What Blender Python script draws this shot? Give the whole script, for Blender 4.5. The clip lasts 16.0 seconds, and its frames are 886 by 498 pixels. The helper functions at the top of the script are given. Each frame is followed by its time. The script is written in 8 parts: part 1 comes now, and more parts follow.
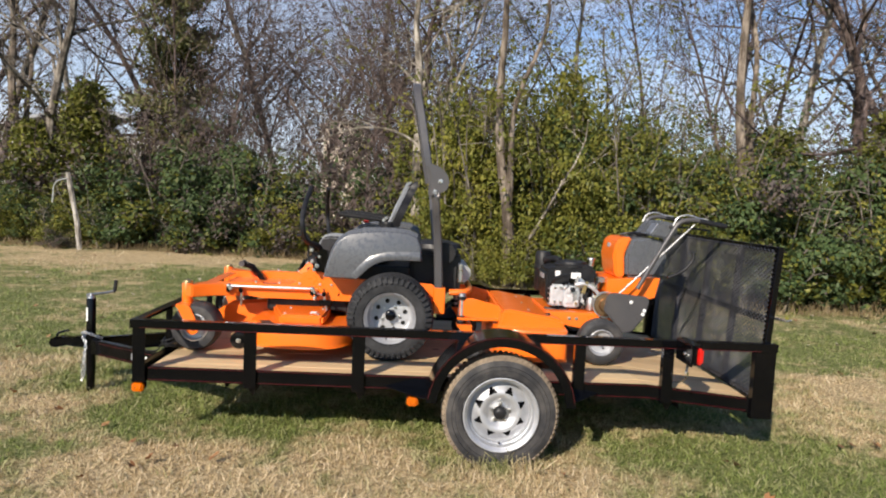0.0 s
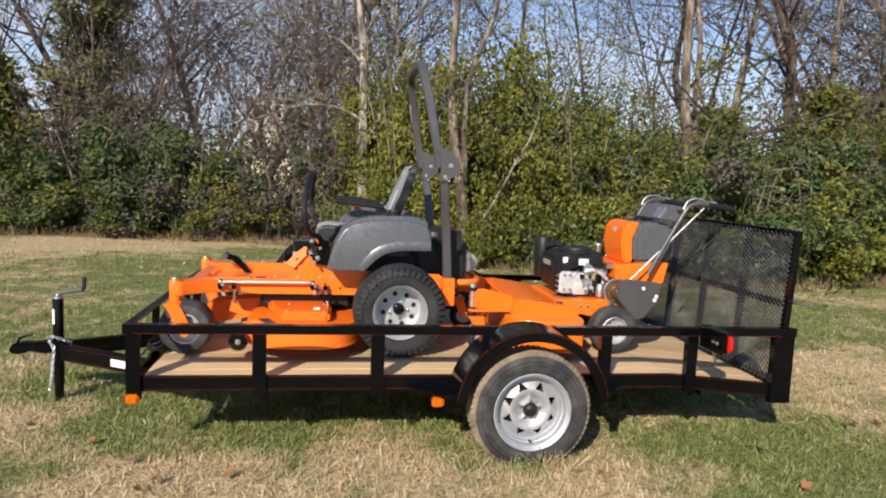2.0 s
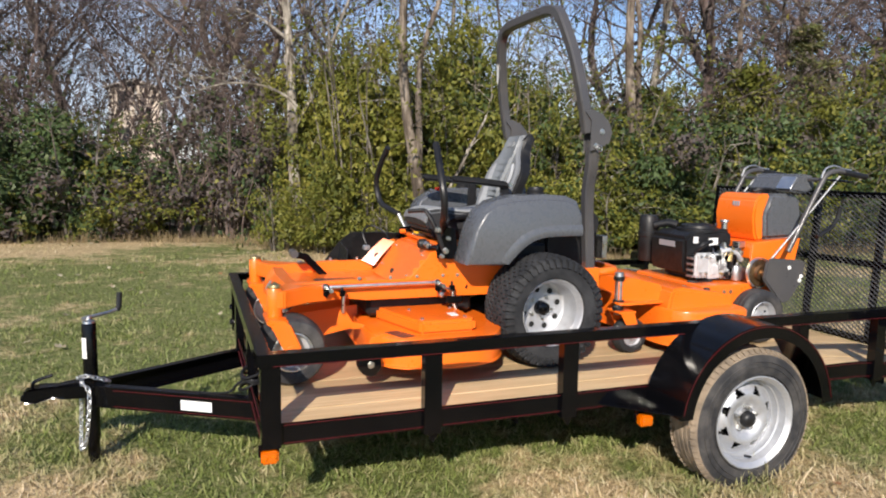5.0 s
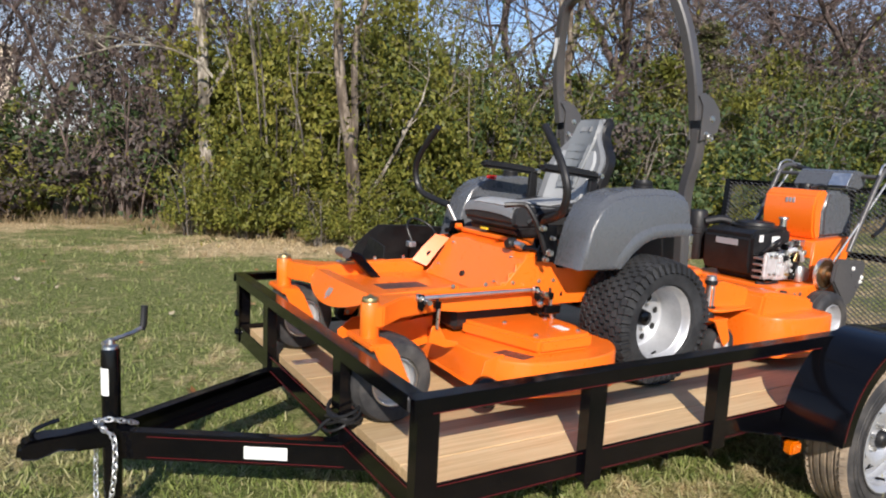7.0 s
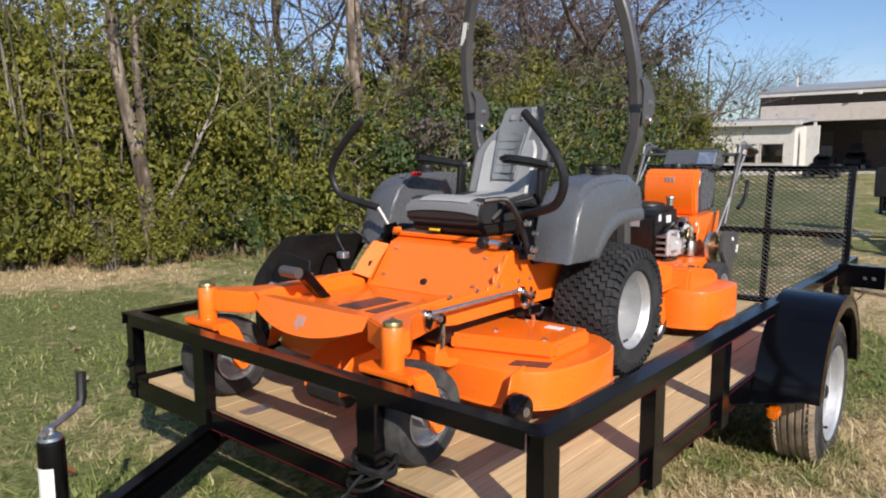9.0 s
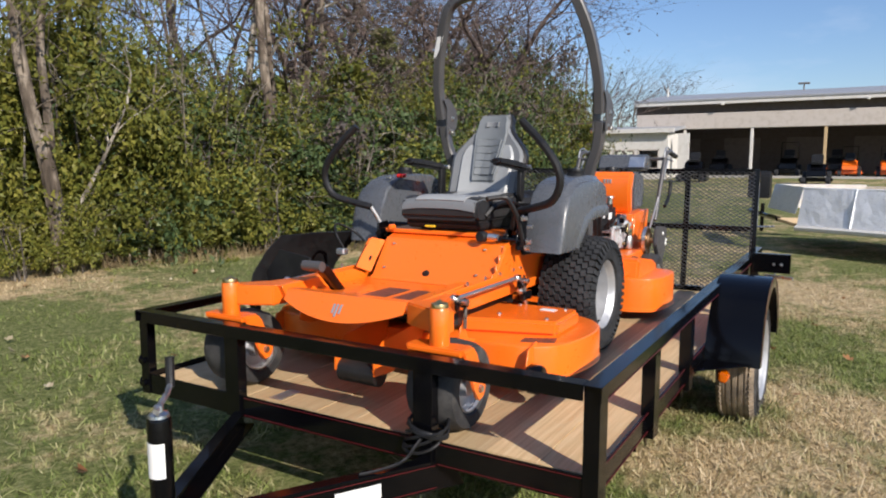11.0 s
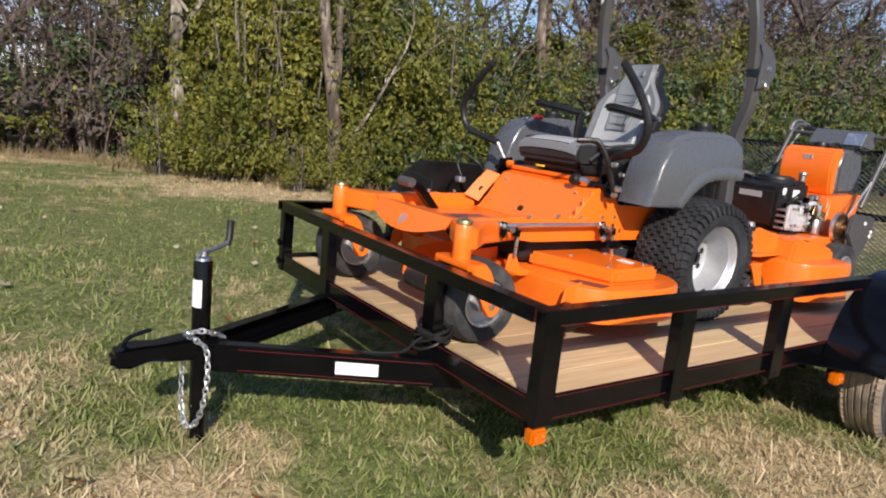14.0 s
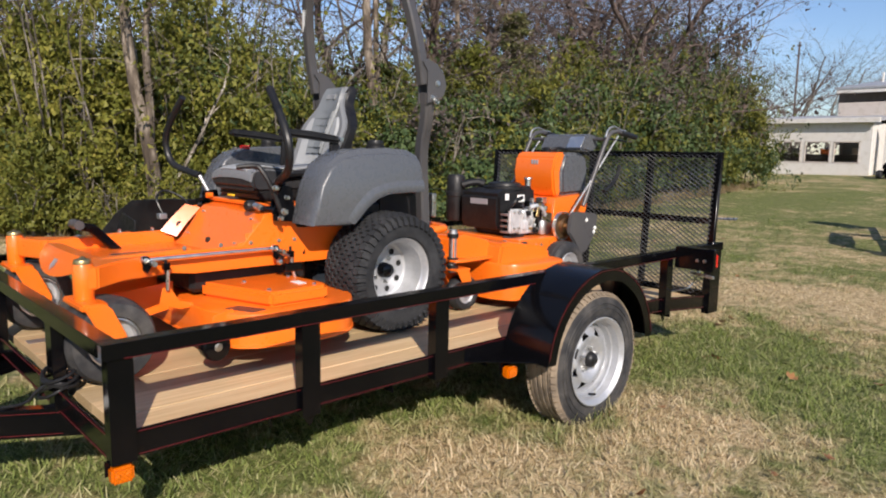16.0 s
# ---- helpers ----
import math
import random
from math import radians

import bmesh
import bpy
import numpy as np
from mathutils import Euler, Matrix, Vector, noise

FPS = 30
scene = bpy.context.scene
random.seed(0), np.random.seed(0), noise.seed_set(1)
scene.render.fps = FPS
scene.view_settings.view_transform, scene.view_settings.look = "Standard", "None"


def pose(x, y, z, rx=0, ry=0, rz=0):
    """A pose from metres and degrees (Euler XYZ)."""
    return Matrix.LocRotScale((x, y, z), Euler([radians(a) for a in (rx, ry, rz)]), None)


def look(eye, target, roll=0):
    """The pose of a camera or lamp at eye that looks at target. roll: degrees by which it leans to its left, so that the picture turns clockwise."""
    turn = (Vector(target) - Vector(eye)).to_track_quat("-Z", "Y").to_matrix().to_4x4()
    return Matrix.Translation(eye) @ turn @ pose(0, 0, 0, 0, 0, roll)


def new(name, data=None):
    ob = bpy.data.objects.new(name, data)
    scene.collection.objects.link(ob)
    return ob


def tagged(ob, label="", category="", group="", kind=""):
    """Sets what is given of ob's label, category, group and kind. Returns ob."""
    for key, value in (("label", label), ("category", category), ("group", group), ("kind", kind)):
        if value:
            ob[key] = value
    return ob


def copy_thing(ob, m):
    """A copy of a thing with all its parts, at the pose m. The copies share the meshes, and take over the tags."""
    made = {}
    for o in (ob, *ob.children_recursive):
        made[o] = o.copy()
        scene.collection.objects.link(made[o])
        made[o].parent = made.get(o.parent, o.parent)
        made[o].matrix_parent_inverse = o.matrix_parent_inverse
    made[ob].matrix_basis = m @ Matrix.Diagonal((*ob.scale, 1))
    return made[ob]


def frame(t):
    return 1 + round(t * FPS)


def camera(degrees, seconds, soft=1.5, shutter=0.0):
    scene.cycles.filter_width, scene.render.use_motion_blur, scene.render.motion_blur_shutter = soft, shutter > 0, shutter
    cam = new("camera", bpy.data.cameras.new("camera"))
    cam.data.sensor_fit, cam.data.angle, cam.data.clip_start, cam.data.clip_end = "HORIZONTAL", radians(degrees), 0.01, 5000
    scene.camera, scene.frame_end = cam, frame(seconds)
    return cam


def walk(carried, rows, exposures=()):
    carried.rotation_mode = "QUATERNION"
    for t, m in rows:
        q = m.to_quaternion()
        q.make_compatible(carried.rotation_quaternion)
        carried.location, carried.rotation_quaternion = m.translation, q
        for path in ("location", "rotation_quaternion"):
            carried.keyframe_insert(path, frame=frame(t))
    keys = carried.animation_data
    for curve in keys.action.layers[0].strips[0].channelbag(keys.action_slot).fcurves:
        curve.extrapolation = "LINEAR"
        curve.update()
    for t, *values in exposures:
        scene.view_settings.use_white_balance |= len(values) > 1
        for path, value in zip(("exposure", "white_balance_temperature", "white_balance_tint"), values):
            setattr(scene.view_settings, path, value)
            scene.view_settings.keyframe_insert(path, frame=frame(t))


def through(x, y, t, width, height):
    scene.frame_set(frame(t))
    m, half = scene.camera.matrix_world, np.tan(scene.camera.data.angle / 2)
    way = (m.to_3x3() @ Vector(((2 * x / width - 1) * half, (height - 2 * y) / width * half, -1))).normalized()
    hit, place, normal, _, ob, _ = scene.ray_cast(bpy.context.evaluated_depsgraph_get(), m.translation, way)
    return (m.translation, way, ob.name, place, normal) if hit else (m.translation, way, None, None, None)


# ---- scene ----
cam = camera(64.9, 16.0, soft=2.0)
PATH = [
    (0, (1.652, -4.092, 1.539), (1.731, -2.1, 1.383), 2.7),
    (0.5, (1.586, -4.096, 1.568), (1.688, -2.107, 1.389), 3.2),
    (1, (1.483, -4.009, 1.531), (1.681, -2.027, 1.353), 3.2),
    (1.5, (1.253, -3.92, 1.593), (1.576, -1.957, 1.394), -0.2),
    (2, (1.095, -3.781, 1.574), (1.4, -1.816, 1.36), 2.3),
    (2.5, (0.98, -3.574, 1.549), (1.178, -1.591, 1.38), -0.2),
    (3, (0.74, -3.401, 1.552), (1.103, -1.442, 1.377), 4.1),
    (3.5, (0.451, -3.259, 1.565), (0.956, -1.332, 1.391), -0.9),
    (4, (0.245, -3.064, 1.516), (0.76, -1.147, 1.271), 1.8),
    (4.5, (0.035, -2.827, 1.497), (0.467, -0.891, 1.238), 3.0),
    (5, (-0.21, -2.605, 1.434), (0.464, -0.737, 1.199), 0.9),
    (5.2, (-0.324, -2.5, 1.441), (0.39, -0.65, 1.184), 0.8),
    (7.3, (-0.961, -1.518, 1.42), (0.11, 0.148, 1.139), 0.9),
    (7.5, (-0.999, -1.434, 1.437), (0.075, 0.229, 1.15), -1.6),
    (8, (-1.049, -1.243, 1.458), (0.062, 0.405, 1.235), -1.1),
    (8.5, (-1.149, -1.038, 1.389), (0.26, 0.365, 1.167), 0.1),
    (9, (-1.345, -0.821, 1.374), (0.174, 0.453, 1.114), -0.1),
    (9.5, (-1.534, -0.774, 1.374), (0.008, 0.48, 1.151), 0.5),
    (9.7, (-1.601, -0.76, 1.363), (0.031, 0.374, 1.142), -0.8),
    (11.8, (-1.93, -0.533, 1.363), (-0.219, 0.471, 1.116), 0.0),
    (12, (-1.904, -0.571, 1.326), (-0.28, 0.574, 1.099), 1.5),
    (12.5, (-1.771, -0.801, 1.285), (-0.289, 0.515, 1.019), 5.8),
    (13, (-1.613, -0.95, 1.236), (-0.22, 0.45, 0.919), 6.3),
    (13.5, (-1.506, -1.141, 1.24), (-0.245, 0.378, 0.921), 6.4),
    (14, (-1.398, -1.409, 1.254), (-0.258, 0.19, 0.878), 5.9),
    (14.5, (-1.231, -1.601, 1.259), (-0.07, -0.017, 0.88), 5.0),
    (15, (-1.027, -1.711, 1.267), (0.141, -0.119, 0.954), 6.2),
    (15.5, (-0.83, -1.86, 1.291), (0.446, -0.344, 1.019), 2.4),
    (16, (-0.613, -2.065, 1.293), (0.743, -0.623, 1.014), 1.0),
]
walk(cam, [(t, look(eye, target, roll)) for t, eye, target, roll in PATH],
     [(0, 0.41, 6850, 10), (2.5, 0.42, 6850, 10), (5, 0.45, 6650, 10), (7.5, 0.43, 6550, 10), (8.5, 0.35, 6600, 10), (12, 0.31, 6500, 10), (14, 0.35, 6600, 12), (16, 0.3, 6700, 12)])


# ---- light: low autumn sun from behind the camera's side, clear sky ----
SUN_TO = Vector((-0.21, -0.38, 0.265)).normalized()
world = bpy.data.worlds.new("world")
scene.world = world
world.use_nodes = True
wn = world.node_tree
sky = wn.nodes.new("ShaderNodeTexSky")
sky.sky_type, sky.sun_disc = "NISHITA", False
sky.sun_elevation = math.asin(SUN_TO.z)
sky.sun_rotation = math.atan2(SUN_TO.x, SUN_TO.y)
sky.air_density, sky.dust_density, sky.ozone_density = 1.15, 0.1, 3.4
wn.nodes["Background"].inputs["Strength"].default_value = 0.066
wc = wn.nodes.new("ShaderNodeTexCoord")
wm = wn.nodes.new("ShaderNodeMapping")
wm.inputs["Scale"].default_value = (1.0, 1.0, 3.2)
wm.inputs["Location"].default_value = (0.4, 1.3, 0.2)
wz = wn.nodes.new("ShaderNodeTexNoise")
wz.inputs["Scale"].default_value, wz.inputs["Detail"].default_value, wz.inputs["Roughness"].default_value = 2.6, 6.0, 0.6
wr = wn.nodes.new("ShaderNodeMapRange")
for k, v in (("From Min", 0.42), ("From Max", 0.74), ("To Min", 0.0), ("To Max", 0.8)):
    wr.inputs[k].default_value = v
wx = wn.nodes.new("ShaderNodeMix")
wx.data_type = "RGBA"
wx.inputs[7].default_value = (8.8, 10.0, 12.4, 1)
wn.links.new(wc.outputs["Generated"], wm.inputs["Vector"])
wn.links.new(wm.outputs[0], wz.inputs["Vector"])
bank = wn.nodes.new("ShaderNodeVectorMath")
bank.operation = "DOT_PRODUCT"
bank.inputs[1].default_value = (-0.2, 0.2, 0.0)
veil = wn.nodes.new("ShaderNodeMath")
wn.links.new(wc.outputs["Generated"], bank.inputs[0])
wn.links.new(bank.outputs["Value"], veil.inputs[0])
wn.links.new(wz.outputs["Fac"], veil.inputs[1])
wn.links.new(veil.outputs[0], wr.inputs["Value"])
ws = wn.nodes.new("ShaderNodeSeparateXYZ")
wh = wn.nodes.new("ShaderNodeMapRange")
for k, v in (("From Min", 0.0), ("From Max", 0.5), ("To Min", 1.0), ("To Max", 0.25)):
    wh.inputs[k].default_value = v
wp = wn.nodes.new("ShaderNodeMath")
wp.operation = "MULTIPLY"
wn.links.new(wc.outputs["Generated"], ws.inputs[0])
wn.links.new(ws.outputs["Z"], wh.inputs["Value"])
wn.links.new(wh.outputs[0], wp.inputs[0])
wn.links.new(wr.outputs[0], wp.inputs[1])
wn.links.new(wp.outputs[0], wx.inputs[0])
clear = wn.nodes.new("ShaderNodeMix")
clear.data_type, clear.blend_type = "RGBA", "MULTIPLY"
clear.inputs[0].default_value = 1.0
clear.inputs[7].default_value = (1.24, 1.34, 1.62, 1)
wn.links.new(sky.outputs[0], clear.inputs[6])
wn.links.new(clear.outputs[2], wx.inputs[6])
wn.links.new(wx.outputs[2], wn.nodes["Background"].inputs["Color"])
sun_lamp = bpy.data.lights.new("sun", "SUN")
sun_lamp.energy, sun_lamp.angle, sun_lamp.color = 5.0, radians(0.6), (1.0, 0.918, 0.822)
sun = new("sun", sun_lamp)
sun.matrix_world = look((0, 0, 30), Vector((0, 0, 30)) - SUN_TO)


# ---- building blocks ----
def spline(pts, k=5):
    """A smooth line through the points."""
    p = [Vector(q) for q in pts]
    p = [2 * p[0] - p[1]] + p + [2 * p[-1] - p[-2]]
    out = []
    for i in range(1, len(p) - 2):
        a, b, c, d = p[i - 1 : i + 3]
        for j in range(k):
            t = j / k
            out.append(0.5 * (2 * b + (c - a) * t + (2 * a - 5 * b + 4 * c - d) * t**2 + (3 * b - a - 3 * c + d) * t**3))
    return out + [p[-2]]


def box(bm, a, b):
    """A block from corner a to corner b."""
    v = [bm.verts.new((x, y, z)) for x in (a[0], b[0]) for y in (a[1], b[1]) for z in (a[2], b[2])]
    for f in ((0, 1, 3, 2), (4, 6, 7, 5), (0, 4, 5, 1), (2, 3, 7, 6), (0, 2, 6, 4), (1, 5, 7, 3)):
        bm.faces.new([v[i] for i in f])
    return v


def blk(a, b, w=0.004, seg=1):
    """A bevelled block as a bmesh of its own."""
    bm = bmesh.new()
    box(bm, [min(p, q) for p, q in zip(a, b)], [max(p, q) for p, q in zip(a, b)])
    return soften(bm, w, seg)


def soften(bm, w=0.004, seg=1, angle=25):
    bmesh.ops.recalc_face_normals(bm, faces=bm.faces)
    if w > 0:
        sharp = [e for e in bm.edges if len(e.link_faces) == 2 and e.calc_face_angle(0) > radians(angle)]
        bmesh.ops.bevel(bm, geom=sharp, offset=w, segments=seg, affect="EDGES", clamp_overlap=True)
    return bm


def prism(bm, pts, axis, lo, hi):
    """A flat outline pushed along an axis: x takes (y, z) points, y (x, z), z (x, y)."""
    def at(p, v):
        return {"x": (v, p[0], p[1]), "y": (p[0], v, p[1]), "z": (p[0], p[1], v)}[axis]
    a = [bm.verts.new(at(p, lo)) for p in pts]
    b = [bm.verts.new(at(p, hi)) for p in pts]
    n = len(pts)
    bm.faces.new(a), bm.faces.new(b[::-1])
    for i in range(n):
        bm.faces.new((a[i], a[(i + 1) % n], b[(i + 1) % n], b[i]))
    return a + b


def slab(pts, axis, lo, hi, w=0.004, seg=1):
    bm = bmesh.new()
    prism(bm, pts, axis, lo, hi)
    return soften(bm, w, seg)


def tube(bm, pts, r, n=8, closed=False, cap=True):
    """A round bar along a line; r is one radius or one for each point."""
    pts = [Vector(p) for p in pts]
    m = len(pts)
    rs = r if isinstance(r, (list, tuple)) else [r] * m
    rings, side = [], None
    for i, p in enumerate(pts):
        if closed:
            way = pts[(i + 1) % m] - pts[i - 1]
        else:
            way = pts[min(i + 1, m - 1)] - pts[max(i - 1, 0)]
        way = way.normalized() if way.length > 1e-9 else Vector((0, 0, 1))
        if side is None:
            side = way.orthogonal().normalized()
        side = (side - way * side.dot(way))
        side = side.normalized() if side.length > 1e-6 else way.orthogonal().normalized()
        up = way.cross(side)
        rings.append([bm.verts.new(p + rs[i] * (side * math.cos(2 * math.pi * k / n) + up * math.sin(2 * math.pi * k / n))) for k in range(n)])
    for i in range(m if closed else m - 1):
        a, b = rings[i], rings[(i + 1) % m]
        for k in range(n):
            bm.faces.new((a[k], a[(k + 1) % n], b[(k + 1) % n], b[k]))
    if cap and not closed and n > 2:
        bm.faces.new(rings[0][::-1]), bm.faces.new(rings[-1])
    return bm


def bar(pts, r, n=8, closed=False):
    return tube(bmesh.new(), pts, r, n, closed)


def lathe(bm, prof, centre, axis, n=32, closed=False):
    """A turned shape: prof holds (along the axis, radius)."""
    c = Vector(centre)
    e = {"x": (Vector((1, 0, 0)), Vector((0, 1, 0)), Vector((0, 0, 1))), "y": (Vector((0, 1, 0)), Vector((0, 0, 1)), Vector((1, 0, 0))), "z": (Vector((0, 0, 1)), Vector((1, 0, 0)), Vector((0, 1, 0)))}[axis]
    rings = []
    for a, r in prof:
        if r < 1e-6:
            rings.append([bm.verts.new(c + e[0] * a)])
        else:
            rings.append([bm.verts.new(c + e[0] * a + r * (e[1] * math.cos(2 * math.pi * k / n) + e[2] * math.sin(2 * math.pi * k / n))) for k in range(n)])
    pairs = list(zip(rings, rings[1:])) + ([(rings[-1], rings[0])] if closed else [])
    for a, b in pairs:
        for k in range(n):
            f = [a[k % len(a)], a[(k + 1) % len(a)], b[(k + 1) % len(b)], b[k % len(b)]]
            f = list(dict.fromkeys(f))
            if len(f) > 2:
                bm.faces.new(f)
    return bm


def turned(prof, centre, axis="z", n=32, closed=False):
    bm = lathe(bmesh.new(), prof, centre, axis, n, closed)
    bmesh.ops.recalc_face_normals(bm, faces=bm.faces)
    return bm


def plate(rows, thick):
    """A bent sheet through a grid of points, with thickness."""
    bm = bmesh.new()
    g = [[bm.verts.new(p) for p in row] for row in rows]
    for a, b in zip(g, g[1:]):
        for i in range(len(a) - 1):
            bm.faces.new((a[i], a[i + 1], b[i + 1], b[i]))
    bmesh.ops.recalc_face_normals(bm, faces=bm.faces)
    bmesh.ops.solidify(bm, geom=bm.faces[:], thickness=thick)
    bmesh.ops.recalc_face_normals(bm, faces=bm.faces)
    return bm


def origin(ob):
    o = Vector((0, 0, 0))
    while ob is not None:
        o += ob.location
        ob = ob.parent
    return o


def mesh_of(name, bm, material, smooth=True, angle=35):
    me = bpy.data.meshes.new(name)
    bm.to_mesh(me)
    bm.free()
    for m in material if isinstance(material, (list, tuple)) else [material]:
        me.materials.append(m)
    if smooth:
        me.polygons.foreach_set("use_smooth", [True] * len(me.polygons))
        me.set_sharp_from_angle(angle=radians(angle))
    return me


def part(name, bm, material, parent, label="", smooth=True):
    """One mesh under a thing or a part, its points given in the world's metres."""
    o = origin(parent)
    bmesh.ops.translate(bm, verts=bm.verts, vec=-o)
    ob = new(name, mesh_of(name, bm, material, smooth))
    ob.parent = parent
    if label:
        tagged(ob, label)
    return ob


def thing(name, at, label, category, group="", kind=""):
    ob = new(name)
    ob.location = at
    ob.empty_display_size = 0.1
    return tagged(ob, label, category, group, kind)


def single(name, bm, material, label, category, group="", kind="", at=(0, 0, 0), smooth=True):
    """A thing that is one mesh."""
    bmesh.ops.translate(bm, verts=bm.verts, vec=-Vector(at))
    ob = new(name, mesh_of(name, bm, material, smooth))
    ob.location = at
    return tagged(ob, label, category, group, kind)


# ---- materials ----
def material(name, color, rough=0.5, metal=0.0, spec=0.5, coat=0.0):
    m = bpy.data.materials.new(name)
    m.use_nodes = True
    p = m.node_tree.nodes["Principled BSDF"]
    p.inputs["Base Color"].default_value = (*color, 1)
    p.inputs["Roughness"].default_value = rough
    p.inputs["Metallic"].default_value = metal
    p.inputs["Specular IOR Level"].default_value = spec
    p.inputs["Coat Weight"].default_value = coat
    return m


class Nodes:
    """Short names for the nodes of one material."""
    def __init__(self, m):
        self.t = m.node_tree
        self.p = self.t.nodes["Principled BSDF"]
        self.tc = self.t.nodes.new("ShaderNodeTexCoord")

    def add(self, kind, **inputs):
        n = self.t.nodes.new(kind)
        for k, v in inputs.items():
            self.put(v, n.inputs[k.replace("_", " ")])
        return n

    def put(self, v, socket):
        if isinstance(v, bpy.types.NodeSocket):
            self.t.links.new(v, socket)
        else:
            socket.default_value = v

    def noise(self, scale, detail=4.0, rough=0.55, vector=None, stretch=None):
        v = vector or self.tc.outputs["Object"]
        if stretch:
            mp = self.add("ShaderNodeMapping")
            mp.inputs["Scale"].default_value = stretch
            self.put(v, mp.inputs["Vector"])
            v = mp.outputs[0]
        n = self.add("ShaderNodeTexNoise", Scale=scale, Detail=detail, Roughness=rough)
        self.put(v, n.inputs["Vector"])
        return n.outputs["Fac"]

    def ramp(self, fac, stops):
        n = self.t.nodes.new("ShaderNodeValToRGB")
        while len(n.color_ramp.elements) < len(stops):
            n.color_ramp.elements.new(0.5)
        for e, (pos, col) in zip(n.color_ramp.elements, stops):
            e.position = pos
            e.color = (*col, 1) if len(col) == 3 else col
        self.put(fac, n.inputs["Fac"])
        return n.outputs["Color"]

    def span(self, fac, lo, hi, to_lo=0.0, to_hi=1.0):
        n = self.t.nodes.new("ShaderNodeMapRange")
        for k, v in zip(("Value", "From Min", "From Max", "To Min", "To Max"), (fac, lo, hi, to_lo, to_hi)):
            self.put(v, n.inputs[k])
        return n.outputs[0]

    def mix(self, fac, a, b, how="MIX"):
        n = self.t.nodes.new("ShaderNodeMix")
        n.data_type, n.blend_type = "RGBA", how
        for s, v in ((n.inputs[0], fac), (n.inputs[6], a), (n.inputs[7], b)):
            self.put((*v, 1) if isinstance(v, tuple) and len(v) == 3 else v, s)
        return n.outputs[2]

    def math(self, how, a, b=0.0):
        n = self.t.nodes.new("ShaderNodeMath")
        n.operation = how
        self.put(a, n.inputs[0]), self.put(b, n.inputs[1])
        return n.outputs[0]

    def bump(self, height, strength=0.3, distance=0.01):
        n = self.add("ShaderNodeBump", Strength=strength, Distance=distance)
        self.put(height, n.inputs["Height"])
        self.put(n.outputs[0], self.p.inputs["Normal"])

    def color(self, v):
        self.put(v, self.p.inputs["Base Color"])

    def rough(self, v):
        self.put(v, self.p.inputs["Roughness"])


def painted(name, color, rough=0.35, dirt=(0.25, 0.2, 0.14), amount=0.12, bump=0.06, coat=0.3, spec=0.5):
    """Paint with a little dust, uneven gloss and orange peel."""
    m = material(name, color, rough, 0, spec, coat)
    n = Nodes(m)
    big = n.noise(5.0, 5)
    fine = n.noise(60.0, 3)
    n.color(n.mix(n.span(big, 0.48, 0.75, 0.0, amount), color, dirt))
    n.rough(n.span(n.math("ADD", big, fine), 0.7, 1.3, rough * 0.75, min(1, rough * 1.4)))
    n.bump(n.noise(140.0, 2), bump, 0.002)
    m.node_tree.nodes["Principled BSDF"].inputs["Coat Roughness"].default_value = 0.12
    return m


def rubbery(name, color, dust=(0.16, 0.13, 0.1), amount=0.35, rough=0.75):
    m = material(name, color, rough, 0, 0.35)
    n = Nodes(m)
    n.color(n.mix(n.span(n.noise(7.0, 6, 0.65), 0.42, 0.72, 0.0, amount), color, dust))
    n.rough(n.span(n.noise(30.0), 0.3, 0.7, rough - 0.15, min(1.0, rough + 0.15)))
    n.bump(n.noise(220.0, 2), 0.15, 0.002)
    return m


def metallic(name, color, rough=0.35, grime=0.35):
    m = material(name, color, rough, 1.0)
    n = Nodes(m)
    a = n.noise(18.0, 5)
    n.color(n.mix(n.span(a, 0.5, 0.8, 0.0, grime), color, tuple(c * 0.35 for c in color)))
    n.rough(n.span(n.noise(50.0), 0.3, 0.7, rough * 0.7, rough * 1.4))
    n.bump(n.noise(160.0), 0.08, 0.002)
    return m


ORANGE = painted("orange_paint", (0.88, 0.162, 0.01), 0.33, (0.42, 0.14, 0.04), 0.10, 0.04, 0.5)
BLACK_PAINT = painted("black_gloss_paint", (0.0022, 0.0022, 0.003), 0.13, (0.02, 0.019, 0.018), 0.09, 0.05, 0.12, 0.22)
# pale mottling is part dust, part strand glints put into the colour
MESH_PAINT = painted("black_mesh_paint", (0.03, 0.03, 0.033), 0.36, (0.16, 0.155, 0.155), 0.6, 0.08, 0.3, 0.9)
BLACK_MATT = rubbery("black_plastic", (0.008, 0.008, 0.009), (0.045, 0.044, 0.043), 0.25, 0.48)
RUBBER = rubbery("tyre_rubber", (0.014, 0.015, 0.017), (0.075, 0.076, 0.08), 0.4)
CASTER_RUBBER = rubbery("worn_caster_rubber", (0.024, 0.024, 0.026), (0.13, 0.12, 0.11), 0.6, 0.65)
RUBBER_DIRTY = rubbery("dusty_tyre_rubber", (0.15, 0.12, 0.09), (0.4, 0.31, 0.215), 0.9, 0.9)
GREY_PLASTIC = rubbery("grey_textured_plastic", (0.082, 0.088, 0.098), (0.1, 0.104, 0.108), 0.15, 0.3)
GREY_PLASTIC.node_tree.nodes["Principled BSDF"].inputs["Specular IOR Level"].default_value = 0.65
GREY_PAINT = painted("grey_powder_coat", (0.062, 0.06, 0.063), 0.34, (0.13, 0.11, 0.09), 0.2, 0.1, 0.1)
SILVER = metallic("silver_wheel_paint", (0.5, 0.51, 0.53), 0.48, 0.25)
